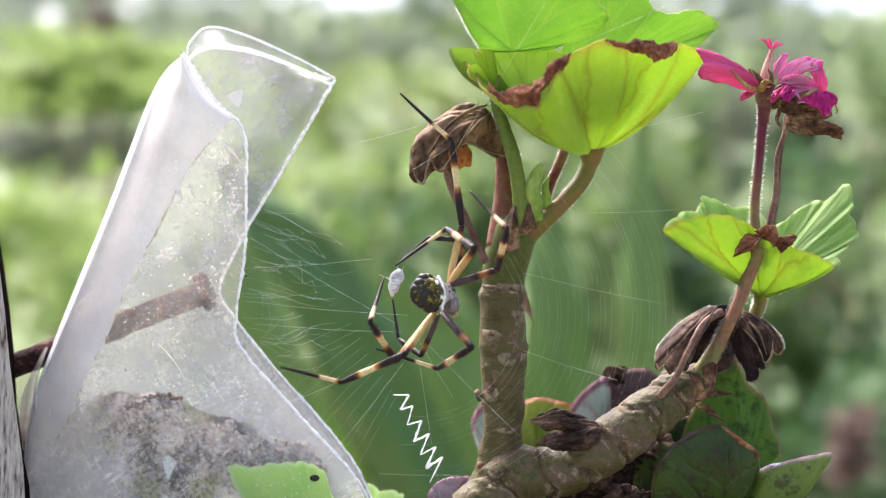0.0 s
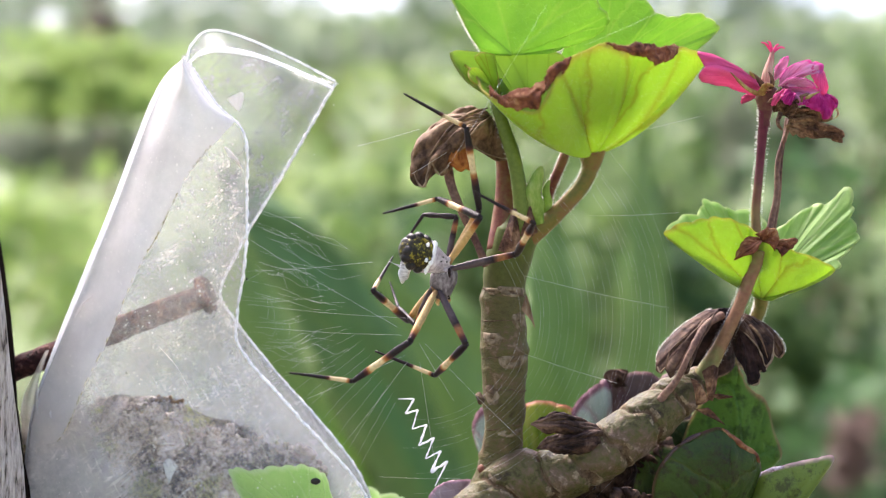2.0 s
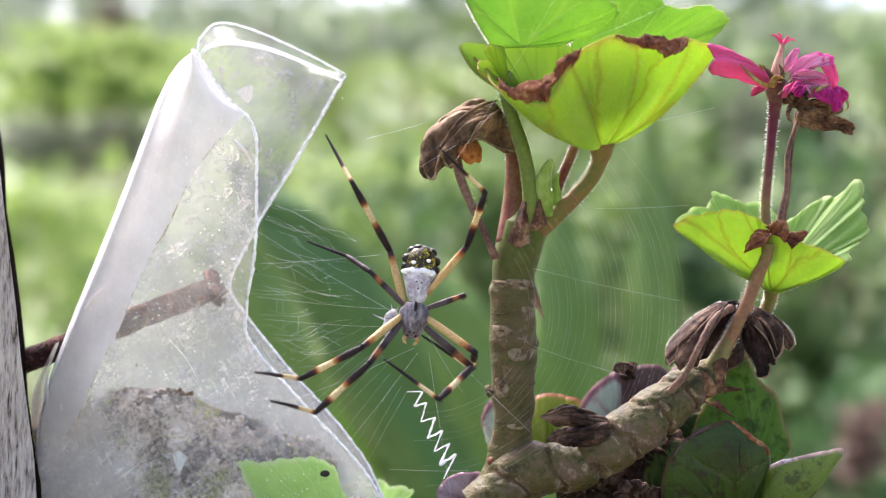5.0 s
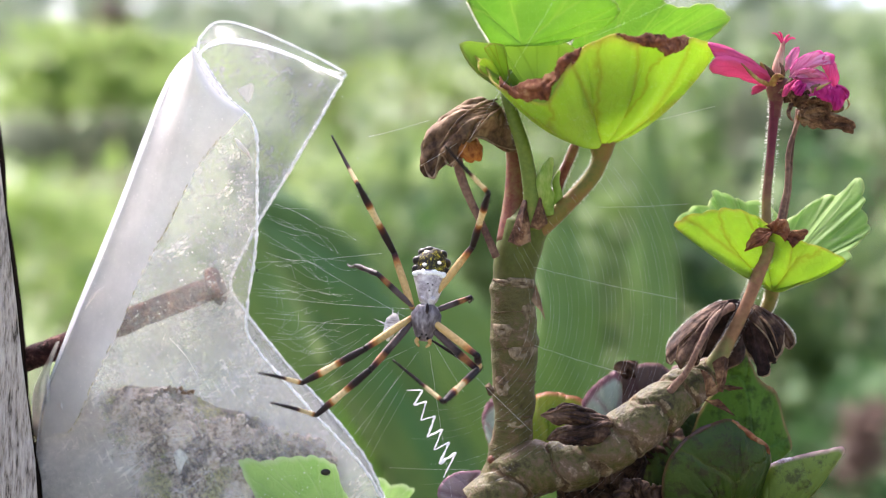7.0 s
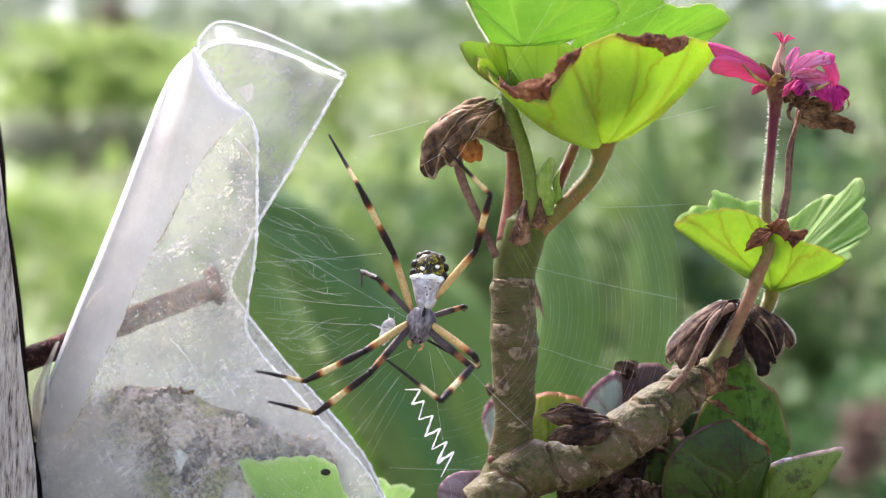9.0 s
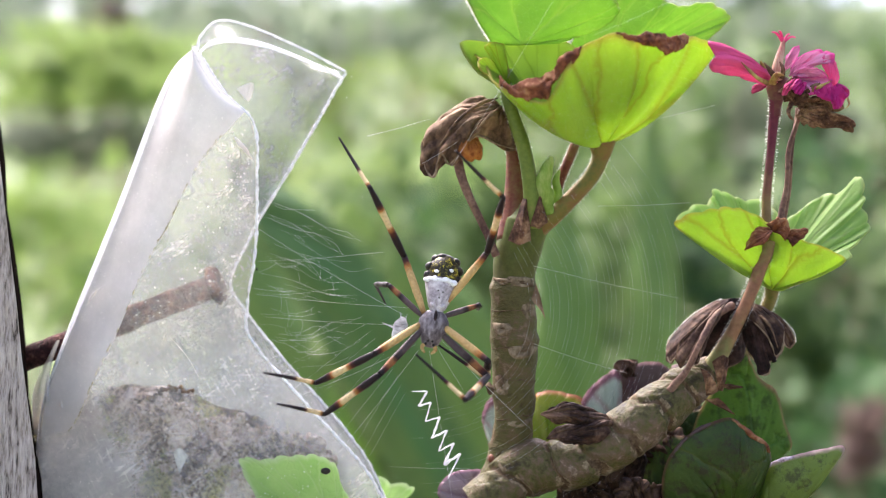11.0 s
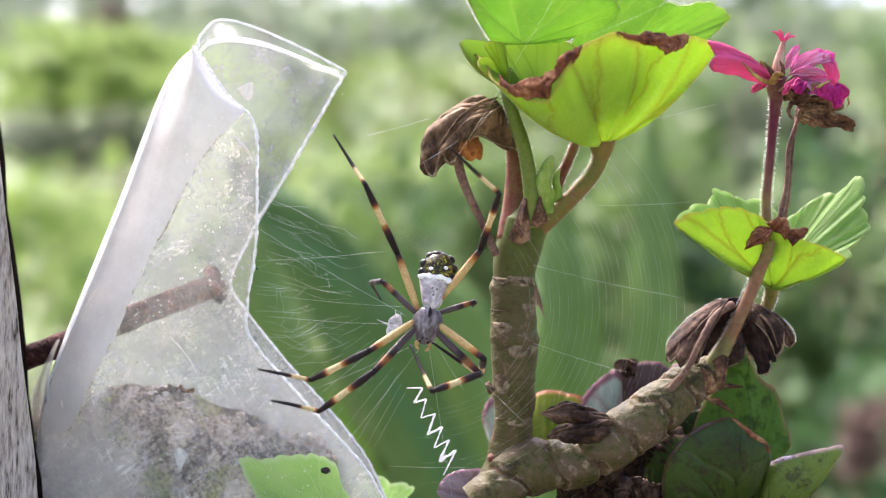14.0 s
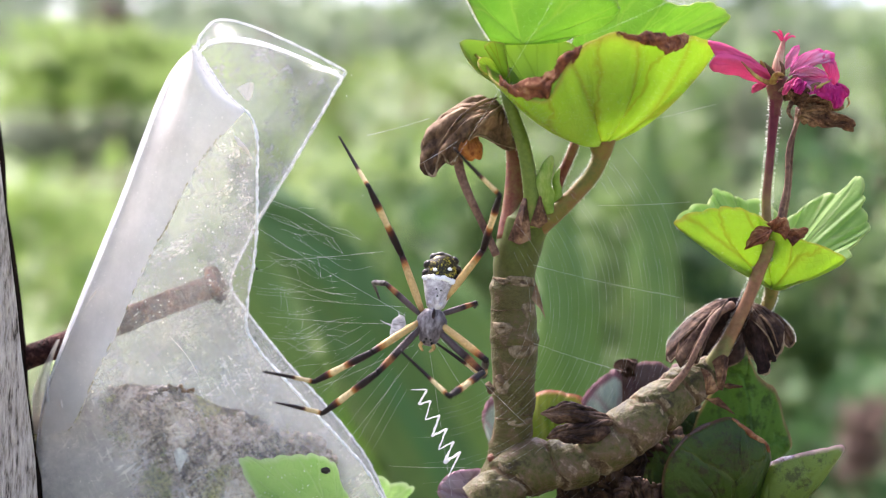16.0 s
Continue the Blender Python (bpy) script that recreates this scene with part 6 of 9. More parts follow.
    blades = [((0.06409, 0.026, 1.14663), ((0.05453, 0.027, 1.15036), (0.05391, 0.027, 1.16015), (0.05824, 0.026, 1.17003), (0.06411, 0.025, 1.17887), (0.06704, 0.024, 1.17338), (0.07091, 0.024, 1.16975), (0.07236, 0.024, 1.16394), (0.07443, 0.025, 1.15847), (0.07237, 0.026, 1.15516), (0.06797, 0.027, 1.14914)), SUCCULENT_GREEN, "broad green succulent leaf"),
              ((0.05872, 0.012, 1.14361), ((0.04793, 0.01, 1.14401), (0.04438, 0.008, 1.15013), (0.04519, 0.006, 1.15730), (0.04797, 0.005, 1.16153), (0.05208, 0.004, 1.16472), (0.05749, 0.004, 1.16641), (0.06064, 0.004, 1.16370), (0.06449, 0.005, 1.16108), (0.06552, 0.006, 1.15821), (0.0652, 0.009, 1.15339), (0.0651, 0.012, 1.14361)), SUCCULENT, "dark mottled succulent leaf with reddish rim"),
              ((0.06381, 0.014, 1.14087), ((0.06406, 0.011, 1.15306), (0.0668, 0.008, 1.15676), (0.07222, 0.006, 1.15878), (0.07965, 0.005, 1.16018), (0.0779, 0.006, 1.15662), (0.07476, 0.007, 1.15350), (0.0698, 0.009, 1.14949), (0.06684, 0.012, 1.14245)), SUCCULENT_LIGHT, "olive mottled succulent leaf with pale rim"),
              ((0.03779, 0.03, 1.15566), ((0.03162, 0.03, 1.1606), (0.03038, 0.03, 1.16678), (0.03386, 0.028, 1.17166), (0.03766, 0.027, 1.17384), (0.03814, 0.027, 1.16833), (0.03999, 0.028, 1.16087)), SUCCULENT_PALE, "pale curled succulent leaf"),
              ((0.04302, 0.032, 1.15412), ((0.03742, 0.032, 1.16282), (0.03841, 0.03, 1.17295), (0.04259, 0.029, 1.17526), (0.04751, 0.029, 1.17489), (0.05039, 0.03, 1.17048), (0.05031, 0.031, 1.16047)), SUCCULENT_PURPLE, "purple-brown succulent leaf"),
              ((0.04863, 0.036, 1.15477), ((0.04611, 0.036, 1.16737), (0.05036, 0.035, 1.17313), (0.05538, 0.035, 1.17375), (0.05745, 0.036, 1.16485)), SUCCULENT_PURPLE, "purple-brown succulent leaf"),
              ((0.02203, 0.034, 1.14881), ((0.01765, 0.034, 1.15632), (0.01884, 0.033, 1.16582), (0.0225, 0.032, 1.16879), (0.02686, 0.032, 1.16817), (0.03119, 0.033, 1.16582), (0.02954, 0.034, 1.15632)), SUCCULENT_RED, "yellow-green leaf with red edge"),
              ((0.01442, 0.032, 1.14915), ((0.01094, 0.032, 1.15661), (0.00917, 0.031, 1.16357), (0.01087, 0.03, 1.16801), (0.01433, 0.03, 1.16801), (0.01685, 0.031, 1.16047)), SUCCULENT_PALE, "pale succulent leaf"),
              ((0.01034, 0.022, 1.14243), ((0.00191, 0.02, 1.14521), (-0.00107, 0.018, 1.14939), (0.0019, 0.018, 1.15294), (0.00785, 0.019, 1.15349), (0.0127, 0.021, 1.15101)), SUCCULENT_MAUVE, "purple-grey succulent leaf"),
              ((0.04639, 0.022, 1.13762), ((0.04038, 0.022, 1.14724), (0.04384, 0.021, 1.1582), (0.04965, 0.02, 1.16073), (0.05443, 0.02, 1.15715), (0.0524, 0.022, 1.14483)), SUCCULENT, "dark mottled succulent leaf"),
              ((0.05632, 0.03, 1.15319), ((0.05138, 0.03, 1.15813), (0.05287, 0.028, 1.16393), (0.05778, 0.028, 1.16516), (0.06167, 0.029, 1.16258), (0.06126, 0.03, 1.15566)), SUCCULENT, "dark mottled succulent leaf")]
    for k, (base, tips, m, label) in enumerate(blades):
        thick(part("leaf", fan(base, tips, folds.get(k, (0, -0.12, 0)), 90, 18, 0.008, 8, 0.0, 0.0005, 70, k * 2.3), m, ob, label), 0.0011)
    for line, wide, skin, words in ((((0.04511, 0.0055, 1.15716), (0.04788, 0.0045, 1.16149), (0.052, 0.0036, 1.16466), (0.05729, 0.0036, 1.16635)), 0.0004, SUCCULENT_PURPLE, "purple-grey thick rim"), (((0.05763, 0.0036, 1.16623), (0.06056, 0.0036, 1.16364), (0.06439, 0.0046, 1.16102), (0.06542, 0.0056, 1.15827)), 0.00055, SCORCH, "reddish curled rim"),
                                     (((0.06424, 0.0098, 1.15441), (0.0667, 0.0076, 1.15671), (0.07211, 0.0056, 1.15873), (0.07942, 0.0046, 1.16012)), 0.00042, RIMPALE, "pale mauve rim")):
        part("leaf_rim", tube(list(line), [wide * 0.4, wide, wide * 1.2, wide * 0.8, wide * 0.3], 60, 8, 0.5, 500), skin, ob, words)
    part("stem", tube([(0.04792, 0.024, 1.13114), (0.04759, 0.022, 1.14003), (0.04703, 0.026, 1.15017), (0.0415, 0.03, 1.1569)], [0.00244, 0.00222, 0.00178, 0.00133], 24, 12, 0.1, 300), BARK_BROWN, ob)
    # dead leaves that also fill in the dark shade below the stem
    for base, tips in (((0.03772, 0.02, 1.14521), ((0.03024, 0.017, 1.14815), (0.02885, 0.015, 1.15438), (0.03459, 0.014, 1.15664), (0.04058, 0.015, 1.15789), (0.04338, 0.018, 1.15152))),
                       ((0.04792, 0.024, 1.14929), ((0.04038, 0.022, 1.15325), (0.04249, 0.02, 1.15834), (0.04727, 0.02, 1.16133), (0.0524, 0.022, 1.15986), (0.05155, 0.024, 1.15413))),
                       ((0.03077, 0.022, 1.14243), ((0.02331, 0.019, 1.14422), (0.02374, 0.017, 1.14956), (0.02778, 0.016, 1.15186), (0.03271, 0.018, 1.1501))),
                       ((0.04161, 0.014, 1.14285), ((0.03295, 0.01, 1.14712), (0.035, 0.008, 1.1523), (0.04072, 0.008, 1.15345), (0.04562, 0.01, 1.15034)))):
        thick(part("dead_leaf", fan(base, tips, (0, -0.2, 0.1), 60, 16, 0.08, 6, 0.0008, 0.0022, 220, base[0] * 60), DRY_DARK, ob, "black-brown dead leaf, also standing in for shade"), 0.0004)
    part("bud", ball((0.01021, 0.012, 1.15695), (0.001, 0.001, 0.00089), 2, 0.0006, 500), STALK_RED, ob, "small red bud")
    part("dead_tuft", ball((0.03997, 0.026, 1.17393), (0.00211, 0.00133, 0.00144), 4, 0.0022, 650), DRY_DARK, ob, "black shrivelled tuft")


def build_planter():
    ob = thing("planter", (0.035, 0.02, 1.112), "shallow brown earthen planter filled with dark soil", "planter")
    bm = bmesh.new()
    profile = [(0.0, 0.0), (0.062, 0.0), (0.070, 0.02), (0.072, 0.023), (0.068, 0.023), (0.064, 0.018)]
    rings = [[bm.verts.new((0.052 + r * math.cos(a), 0.022 + r * 0.42 * math.sin(a), 1.112 + h)) for a in [2 * math.pi * k / 40 for k in range(40)]] for r, h in profile[1:]]
    for a, b in zip(rings, rings[1:]):
        for k in range(40):
            bm.faces.new((a[k], a[(k + 1) % 40], b[(k + 1) % 40], b[k]))
    bm.faces.new(rings[0][::-1])
    part("pot", bm, BARK_BROWN, ob)
    bm = bmesh.new()
    made = bmesh.ops.create_grid(bm, x_segments=60, y_segments=30, size=1)
    for v in made["verts"]:
        r = max(abs(v.co.x), abs(v.co.y)) / max(1e-6, v.co.xy.length)
        x, y = 0.052 + v.co.x * r * 0.064, 0.022 + v.co.y * r * 0.027
        # mound out of view, raised to block light under the side stem
        v.co = Vector((x, y, 1.1325 + 0.0125 * math.exp(-((x - 0.045) / 0.024) ** 2 - ((y - 0.026) / 0.013) ** 2) + 0.002 * noise.noise(Vector((x * 90, y * 90, 0))) + 0.001 * noise.noise(Vector((x * 300, y * 300, 4)))))
    part("soil", bm, HUMUS, ob, "unseen dark humus mound added to shade the stem")


build_succulent()
build_planter()


# ---- web ----
def build_web():
    hub = Vector((-0.00359, 0.0025, 1.18834))
    ob = thing("spider_web", hub, "fine dusty orb web with loose torn threads", "web")
    rng = random.Random(11)

    def thread(bm, a, b, sag=0.02, r=0.00003):
        a, b = Vector(a), Vector(b)
        mid = a.lerp(b, 0.5) + Vector((0, 0, -sag * (a - b).length))
        tube([a, mid, b], [r, r], 10, 4, bm=bm)

    frames = bmesh.new()
    for a, b in (((0.01815, 0.004, 1.19673), (0.04793, 0.008, 1.19016)), ((0.01822, 0.005, 1.18111), (0.03783, 0.012, 1.17459)), ((0.03077, 0.003, 1.20865), (0.04951, 0.006, 1.20943)), ((0.00154, -0.002, 1.21598), (0.02091, -0.017, 1.24691)),
                 ((0.02778, -0.016, 1.23958), (0.04345, -0.016, 1.24658)), ((0.03337, 0.004, 1.22424), (0.05513, 0.008, 1.22928)), ((-0.03845, 0.014, 1.19077), (-0.00492, 0.002, 1.18836)), ((-0.03917, 0.015, 1.20481), (-0.00716, 0.002, 1.18668)),
                 ((-0.0212, 0.01, 1.15864), (-0.00492, 0.002, 1.17997)), ((-0.02947, 0.012, 1.16994), (-0.00548, 0.002, 1.18109)), ((-0.0395, 0.014, 1.1975), (-0.012, 0.003, 1.1995)),
                 ((-0.01091, 0.012, 1.15544), (0.0053, 0.01, 1.15541)), ((-0.03683, 0.015, 1.18604), (-0.00604, 0.002, 1.18501)), ((0.00183, 0.008, 1.14978), (-0.00269, 0.002, 1.17997)), ((0.01771, 0.006, 1.16378), (-0.00157, 0.002, 1.18333)), ((0.00412, 0.008, 1.17152), (-0.00269, 0.002, 1.18333)),
                 ((-0.0044, 0.004, 1.21702), (0.0029, 0.001, 1.22129)), ((-0.01533, 0.008, 1.22299), (-0.00269, 0.002, 1.22585))):
        thread(frames, a, b, 0.01, 0.000014)
    part("frame_threads", frames, SILK, ob)
    spiral = bmesh.new()
    # capture threads spread out to the flower side
    for k in range(26):
        r = 0.0205 + 0.00122 * k + rng.uniform(-0.0004, 0.0004)
        lo, hi = rng.uniform(-0.8, -0.4), rng.uniform(0.95, 1.7)
        bow = [hub + Vector((r * math.cos(lo + (hi - lo) * i / 8) * 1.03, 0.002 + 0.004 * (k / 22), -r * math.sin(lo + (hi - lo) * i / 8))) for i in range(9)]
        tube(bow, [0.0000052, 0.0000052], 40, 4, bm=spiral)
    for k in range(11):
        a = Vector((-0.03515, 0.011, 1.17699)).lerp(Vector((-0.01647, 0.008, 1.15322)), k / 10 + rng.uniform(-0.04, 0.04))
        b = Vector((-0.01629, 0.005, 1.18654)).lerp(Vector((-0.00719, 0.003, 1.17203)), k / 10)
        thread(spiral, a, b, -0.01, 0.000007)
    part("capture_threads", spiral, SILK, ob)
    torn = bmesh.new()
    # loose silk tangle on the bag side
    edge, strands = spline([(-0.03763, 0.014, 1.21297), (-0.0388, 0.014, 1.20129), (-0.03997, 0.014, 1.18785), (-0.03249, 0.013, 1.17508), (-0.02019, 0.012, 1.1595), (-0.00968, 0.01, 1.15173)], 60), []
    for k in range(30):
        a = edge[min(60, int(k * 1.2 + rng.uniform(0, 2.5)))]
        b = hub.lerp(a, rng.uniform(0.3, 0.7)) + Vector((0, 0, 0.005 - 0.00026 * k + rng.gauss(0, 0.0012)))
        a = a.lerp(b, rng.uniform(0, 0.35))
        strand = spline([a, a.lerp(b, 0.35) + Vector((0, 0, rng.gauss(-0.0008, 0.0007))), a.lerp(b, 0.7) + Vector((0, 0, rng.gauss(-0.0005, 0.0008))), b], 24)
        strands.append(strand)
        tube(strand, [rng.uniform(0.000005, 0.00001), rng.uniform(0.000005, 0.000011), rng.uniform(0.000005, 0.000011)], 24, 4, bm=torn)
    for k in range(80):
        i, j = rng.randrange(28), rng.randrange(3, 25)
        a, b = strands[i][j], strands[i + 1][max(0, min(24, j + rng.randrange(-3, 4)))]
        if (a - b).length < 0.005:
            tube([a, a.lerp(b, 0.5) + Vector((0.0002, 0, -0.0002)), b], [0.00001, 0.000008], 6, 4, bm=torn)
            ball(a, (0.00008, 0.00006, rng.uniform(0.00006, 0.00014)), 1, 0.00004, 3000, k, torn)
    for k in range(16):
        c = Vector((-0.02082, 0.005, 1.20124)) + Vector((rng.gauss(0, 0.009), rng.uniform(-0.002, 0.004), rng.gauss(0, 0.012)))
        ball(c, (0.00007, 0.00006, rng.uniform(0.00006, 0.0002)), 1, 0.00005, 3000, k, torn)
    tangle = part("torn_threads", torn, SILK, ob)
    zig = bmesh.new()
    line = [Vector(q) for q in ((-0.0064, 0.003, 1.17204), (-0.00314, 0.003, 1.17204), (-0.00483, 0.003, 1.16912), (-0.00247, 0.003, 1.16979), (-0.00348, 0.003, 1.16608), (-0.00067, 0.003, 1.16687), (-0.00213, 0.003, 1.16283), (0.00079, 0.003, 1.16429), (-0.0009, 0.003, 1.16013), (0.00213, 0.003, 1.16170), (0.00022, 0.003, 1.15744), (0.00348, 0.003, 1.15968), (0.00101, 0.003, 1.15474))]
    path = [a.lerp(b, f) for a, b in zip(line, line[1:]) for f in (0.04, 0.35, 0.65, 0.96)] + [line[-1]]
    tube(path, [0.0001, 0.00022, 0.00012, 0.00024, 0.00013, 0.00026, 0.0001], 190, 8, 0.9, 1800, 0.4, bm=zig)
    band = part("stabilimentum", zig, SILK, ob, "white zigzag silk band")
    return tangle, band


WEB_PARTS = build_web()


# ---- spider ----
BONES = ((0.0133, 0.0139, 0.0128), (0.0122, 0.01665, 0.0135), (0.0094, 0.0078, 0.0083))


def segment(length, radii, bands, bend=0.0, sides=10):
    """One leg joint along z; bands: (end, material) from its root outwards."""
    n = 22
    pts = [(0, bend * length * math.sin(i / 4 * math.pi), length * i / 4) for i in range(5)]
    bm = tube(pts, radii, n, sides, 0.06, 1500)
    bm.normal_update()
    for f in bm.faces:
        z = f.calc_center_median().z / length
        f.material_index = next((m for end, m in bands if z <= end), bands[-1][1])
    return bm


def spines(bm, length, radius, seed, material=1):
    rng = random.Random(seed)
    for _ in range(46):
        z, a = rng.uniform(0.05, 0.97) * length, rng.uniform(0, 6.3)
        o = Vector((math.cos(a), math.sin(a), 0))
        foot, tip = o * radius * 0.8 + Vector((0, 0, z)), o * radius * 1.7 + Vector((0, 0, z + 0.0005))
        s = o.orthogonal().normalized() * 0.00004
        f = bm.faces.new([bm.verts.new(foot - s), bm.verts.new(foot + s), bm.verts.new(tip)])
        f.material_index = material
    return bm


def make_leg(spider, bones, pale, thickness=1.0, plain=False):
    """Thigh, shin and foot; pale legs have tan thighs."""
    a, b, c = bones
    k = thickness
    whole = [(1.0, 0)]
    skin = [banded("leg_skin", length, BANDS[kind]) for length, kind in ((a, "pale_thigh" if pale else "dark_thigh"), (b, "plain" if plain else "shin"), (c, "plain" if plain else "foot"))]
    leg = part("leg", segment(a, [0.0005 * k, 0.00076 * k, 0.0008 * k, 0.00075 * k, 0.0006 * k], whole), skin[0], None)
    leg.parent = spider
    shin = part("shin", spines(segment(b, [0.00062 * k, 0.0008 * k, 0.0006 * k, 0.00076 * k, 0.00047 * k], whole), b, 0.00067 * k, 3), [skin[1], LEG_DARK], None)
    foot = part("foot", spines(segment(c, [0.00048 * k, 0.00041 * k, 0.00032 * k, 0.00018 * k], whole, 0.05), c, 0.00038 * k, 5), [skin[2], LEG_DARK], None)
    for ob in (shin, foot):
        ob.parent = leg
    return {"bones": bones, "parts": (leg, shin, foot), "rows": []}


spider = thing("spider", (-0.00232, -0.001, 1.18849), "silver and black orb-weaving spider with banded legs", "spider")


def shape(stops, profile, under=None):
    """A body along z: profile gives (height, half width, half depth, shift in y) stations."""
    bm = bmesh.new()
    n, sides = 28, 24
    rings = []
    for i in range(n + 1):
        f = i / n
        h, w, d, s = (along([p[k] for p in profile], f) for k in range(4))
        ring = []
        for k in range(sides):
            a = 2 * math.pi * k / sides
            ring.append(bm.verts.new((w * math.cos(a), s + d * math.sin(a), h)))
        rings.append(ring)
    for a, b in zip(rings, rings[1:]):
        for k in range(sides):
            bm.faces.new((a[k], a[(k + 1) % sides], b[(k + 1) % sides], b[k]))
    bm.faces.new(rings[0][::-1])
    bm.faces.new(rings[-1])
    bm.normal_update()
    for f in bm.faces:
        z = f.calc_center_median().z
        f.material_index = next((m for end, m in stops if z <= end), stops[-1][1])
        if under is not None and f.normal.y > 0.25:
            f.material_index = under
    return bm


def make_body():

    px = 0.000111
    back = shape([(0.00511, 0), (0.00599, 1), (0.0222, 2)],
                 [(-0.00056, 8 * px, 8 * px, 0), (0.00056, 16 * px, 14 * px, 0), (0.00289, 23 * px, 20 * px, 0), (0.00488, 29 * px, 24 * px, 0), (0.00588, 31 * px, 26 * px, 0), (0.0071, 28 * px, 27 * px, 0),
                  (0.00844, 29 * px, 27 * px, 0), (0.00977, 25 * px, 23 * px, 0), (0.01088, 18 * px, 16 * px, 0), (0.01143, 6 * px, 6 * px, 0)], 3)
    abdomen = part("abdomen", back, [SILVER, SILVER, PATTERN, JET], None, "silver front and black-yellow lobed rear")
    abdomen.parent = spider
    bumps = [(side * w, -3, h, 10, 12, 9, JET, "lobe") for side in (-1, 1) for h, w in ((60, 25), (76, 25), (91, 17))]
    bumps += [(x, y, 95, 12, 13, 8, JET, "lobe") for x, y in ((-6, -6), (7, 2))]
    bumps += [(x, -25, z, 4, 3, 3, RIDGE, "spot") for x, z in ((-12, 64), (14, 70))]
    bumps += [(x, y, z, 8, 3, h, RIDGE, "silver_ridge") for x, y, z, h in ((-25, -14, 49, 5), (-18, -19, 51, 4), (-10, -22, 52, 6), (-2, -24, 50, 4), (6, -24, 52, 5), (14, -22, 51, 4), (21, -18, 50, 6))]
    bumps += [(x, -12, 7, 5, 3, 5, SILVER, "silver_corner") for x in (-9, 9)]
    bumps += [(x, -24, z, 1.6, 1.6, 1.6, JET, "dark_dot") for x, z in ((-3, 30), (6, 29), (1, 18))]
    for x, y, z, a, b, c, m, name in bumps:
        lump = part(name, ball((x * px, y * px, z * px), (a * px, b * px, c * px), 2, 0.0001, 900, x + z), m, abdomen)
        lump.matrix_parent_inverse = Matrix()
    front = shape([(0.0222, 0)], [(-0.00022, 6 * px, 6 * px, 0), (0.00044, 18 * px, 14 * px, 0), (0.002, 27 * px, 18 * px, 0), (0.00377, 27 * px, 18 * px, 0), (0.00533, 20 * px, 17 * px, 0), (0.00666, 15 * px, 14 * px, 0), (0.00733, 8 * px, 8 * px, 0)])
    thorax = part("head_and_thorax", front, CARAPACE, None, "silver-haired grey front body")
    thorax.parent = spider
    face = bmesh.new()
    for s in (-1, 1):
        tube([(s * 0.00089, -0.00044, 0.00644), (s * 0.00133, -0.00067, 0.00755), (s * 0.00067, -0.00022, 0.00844)], [0.00044, 0.00044, 0.00022], 8, 6, bm=face)
    palps = part("palps", face, LEG_TAN, thorax, "tan feelers")
    palps.matrix_parent_inverse = Matrix()
    eyes = bmesh.new()
    for s in (-1, 1):
        ball((s * 0.00078, -0.00144, 0.00666), (0.00033, 0.00033, 0.00033), 1, bm=eyes)
        ball((s * 0.00044, -0.00167, 0.00599), (0.00028, 0.00028, 0.00028), 1, bm=eyes)
    groove = part("groove", ball((0, -0.00161, 0.00111), (0.0004, 0.0004, 0.0013), 2, 0.0002, 900), LEG_DARK, thorax, "dark brown groove")
    groove.matrix_parent_inverse = Matrix()
    e = part("eyes", eyes, JET, thorax)
    e.matrix_parent_inverse = Matrix()
    return abdomen, thorax


abdomen, thorax = make_body()
front_left_leg = make_leg(spider, BONES[0], True)
second_left_leg = make_leg(spider, BONES[0], False)
second_right_leg = make_leg(spider, BONES[0], True)
front_right_leg = make_leg(spider, BONES[0], False)
third_left_leg = make_leg(spider, BONES[2], False, 0.8, True)
third_right_leg = make_leg(spider, BONES[2], False, 0.8, True)
hind_left_leg = make_leg(spider, BONES[1], True)
hind_right_leg = make_leg(spider, BONES[1], True)

prey = thing("wrapped_prey", (-0.00974, 0.002, 1.18467), "small prey wrapped in white silk", "prey")
bundle = ball((0, 0, 0), (0.0014, 0.0013, 0.0024), 4, 0.0005, 520)
bmesh.ops.rotate(bundle, verts=bundle.verts[:], cent=(0, 0, 0), matrix=Matrix.Rotation(radians(18), 3, "Y"))
ball((-0.0006, 0.0002, -0.002), (0.0007, 0.0007, 0.0011), 3, 0.0003, 700, bm=bundle)
for a, b in (((0.0011, 0, 0.0016), (0.0016, 0, 0.003)), ((0.0004, 0, 0.002), (0.0003, 0, 0.0034)), ((-0.0007, 0, 0.0002), (-0.0034, 0, 0.0014))):
    tube([a, Vector(a).lerp(Vector(b), 0.5), b], [0.00035, 0.00009, 0.00003], 8, 6, 0.5, 800, bm=bundle)
part("silk_bundle", bundle, WRAP, None).parent = prey


# ---- what moves ----
SPOTS = []


def turned(way, side):
    """A turn whose z runs along way and whose -y faces side."""
    z = Vector(way).normalized()
    y = -(Vector(side) - z * Vector(side).dot(z)).normalized()
    return Matrix((y.cross(z), y, z)).transposed().to_4x4()


def body(t, place, tail, back, head, crown, catch):
    SPOTS.append((t, Matrix.Translation(place), turned(tail, back), turned(head, crown), Matrix.Translation(catch)))


def step(leg, t, hip, knee, ankle, tip):
    """Aim the three joints of a leg; their lengths stay."""
    at, made = Vector(hip), []
    for a, b, length in zip((hip, knee, ankle), (knee, ankle, tip), leg["bones"]):
        way = (Vector(b) - Vector(a)).normalized()
        made.append(Matrix.Translation(at) @ turned(way, (0.05, -1, 0.02) if abs(way.y) < 0.95 else (0, 0, 1)))
        at = at + way * length
    leg["rows"].append((t, made))


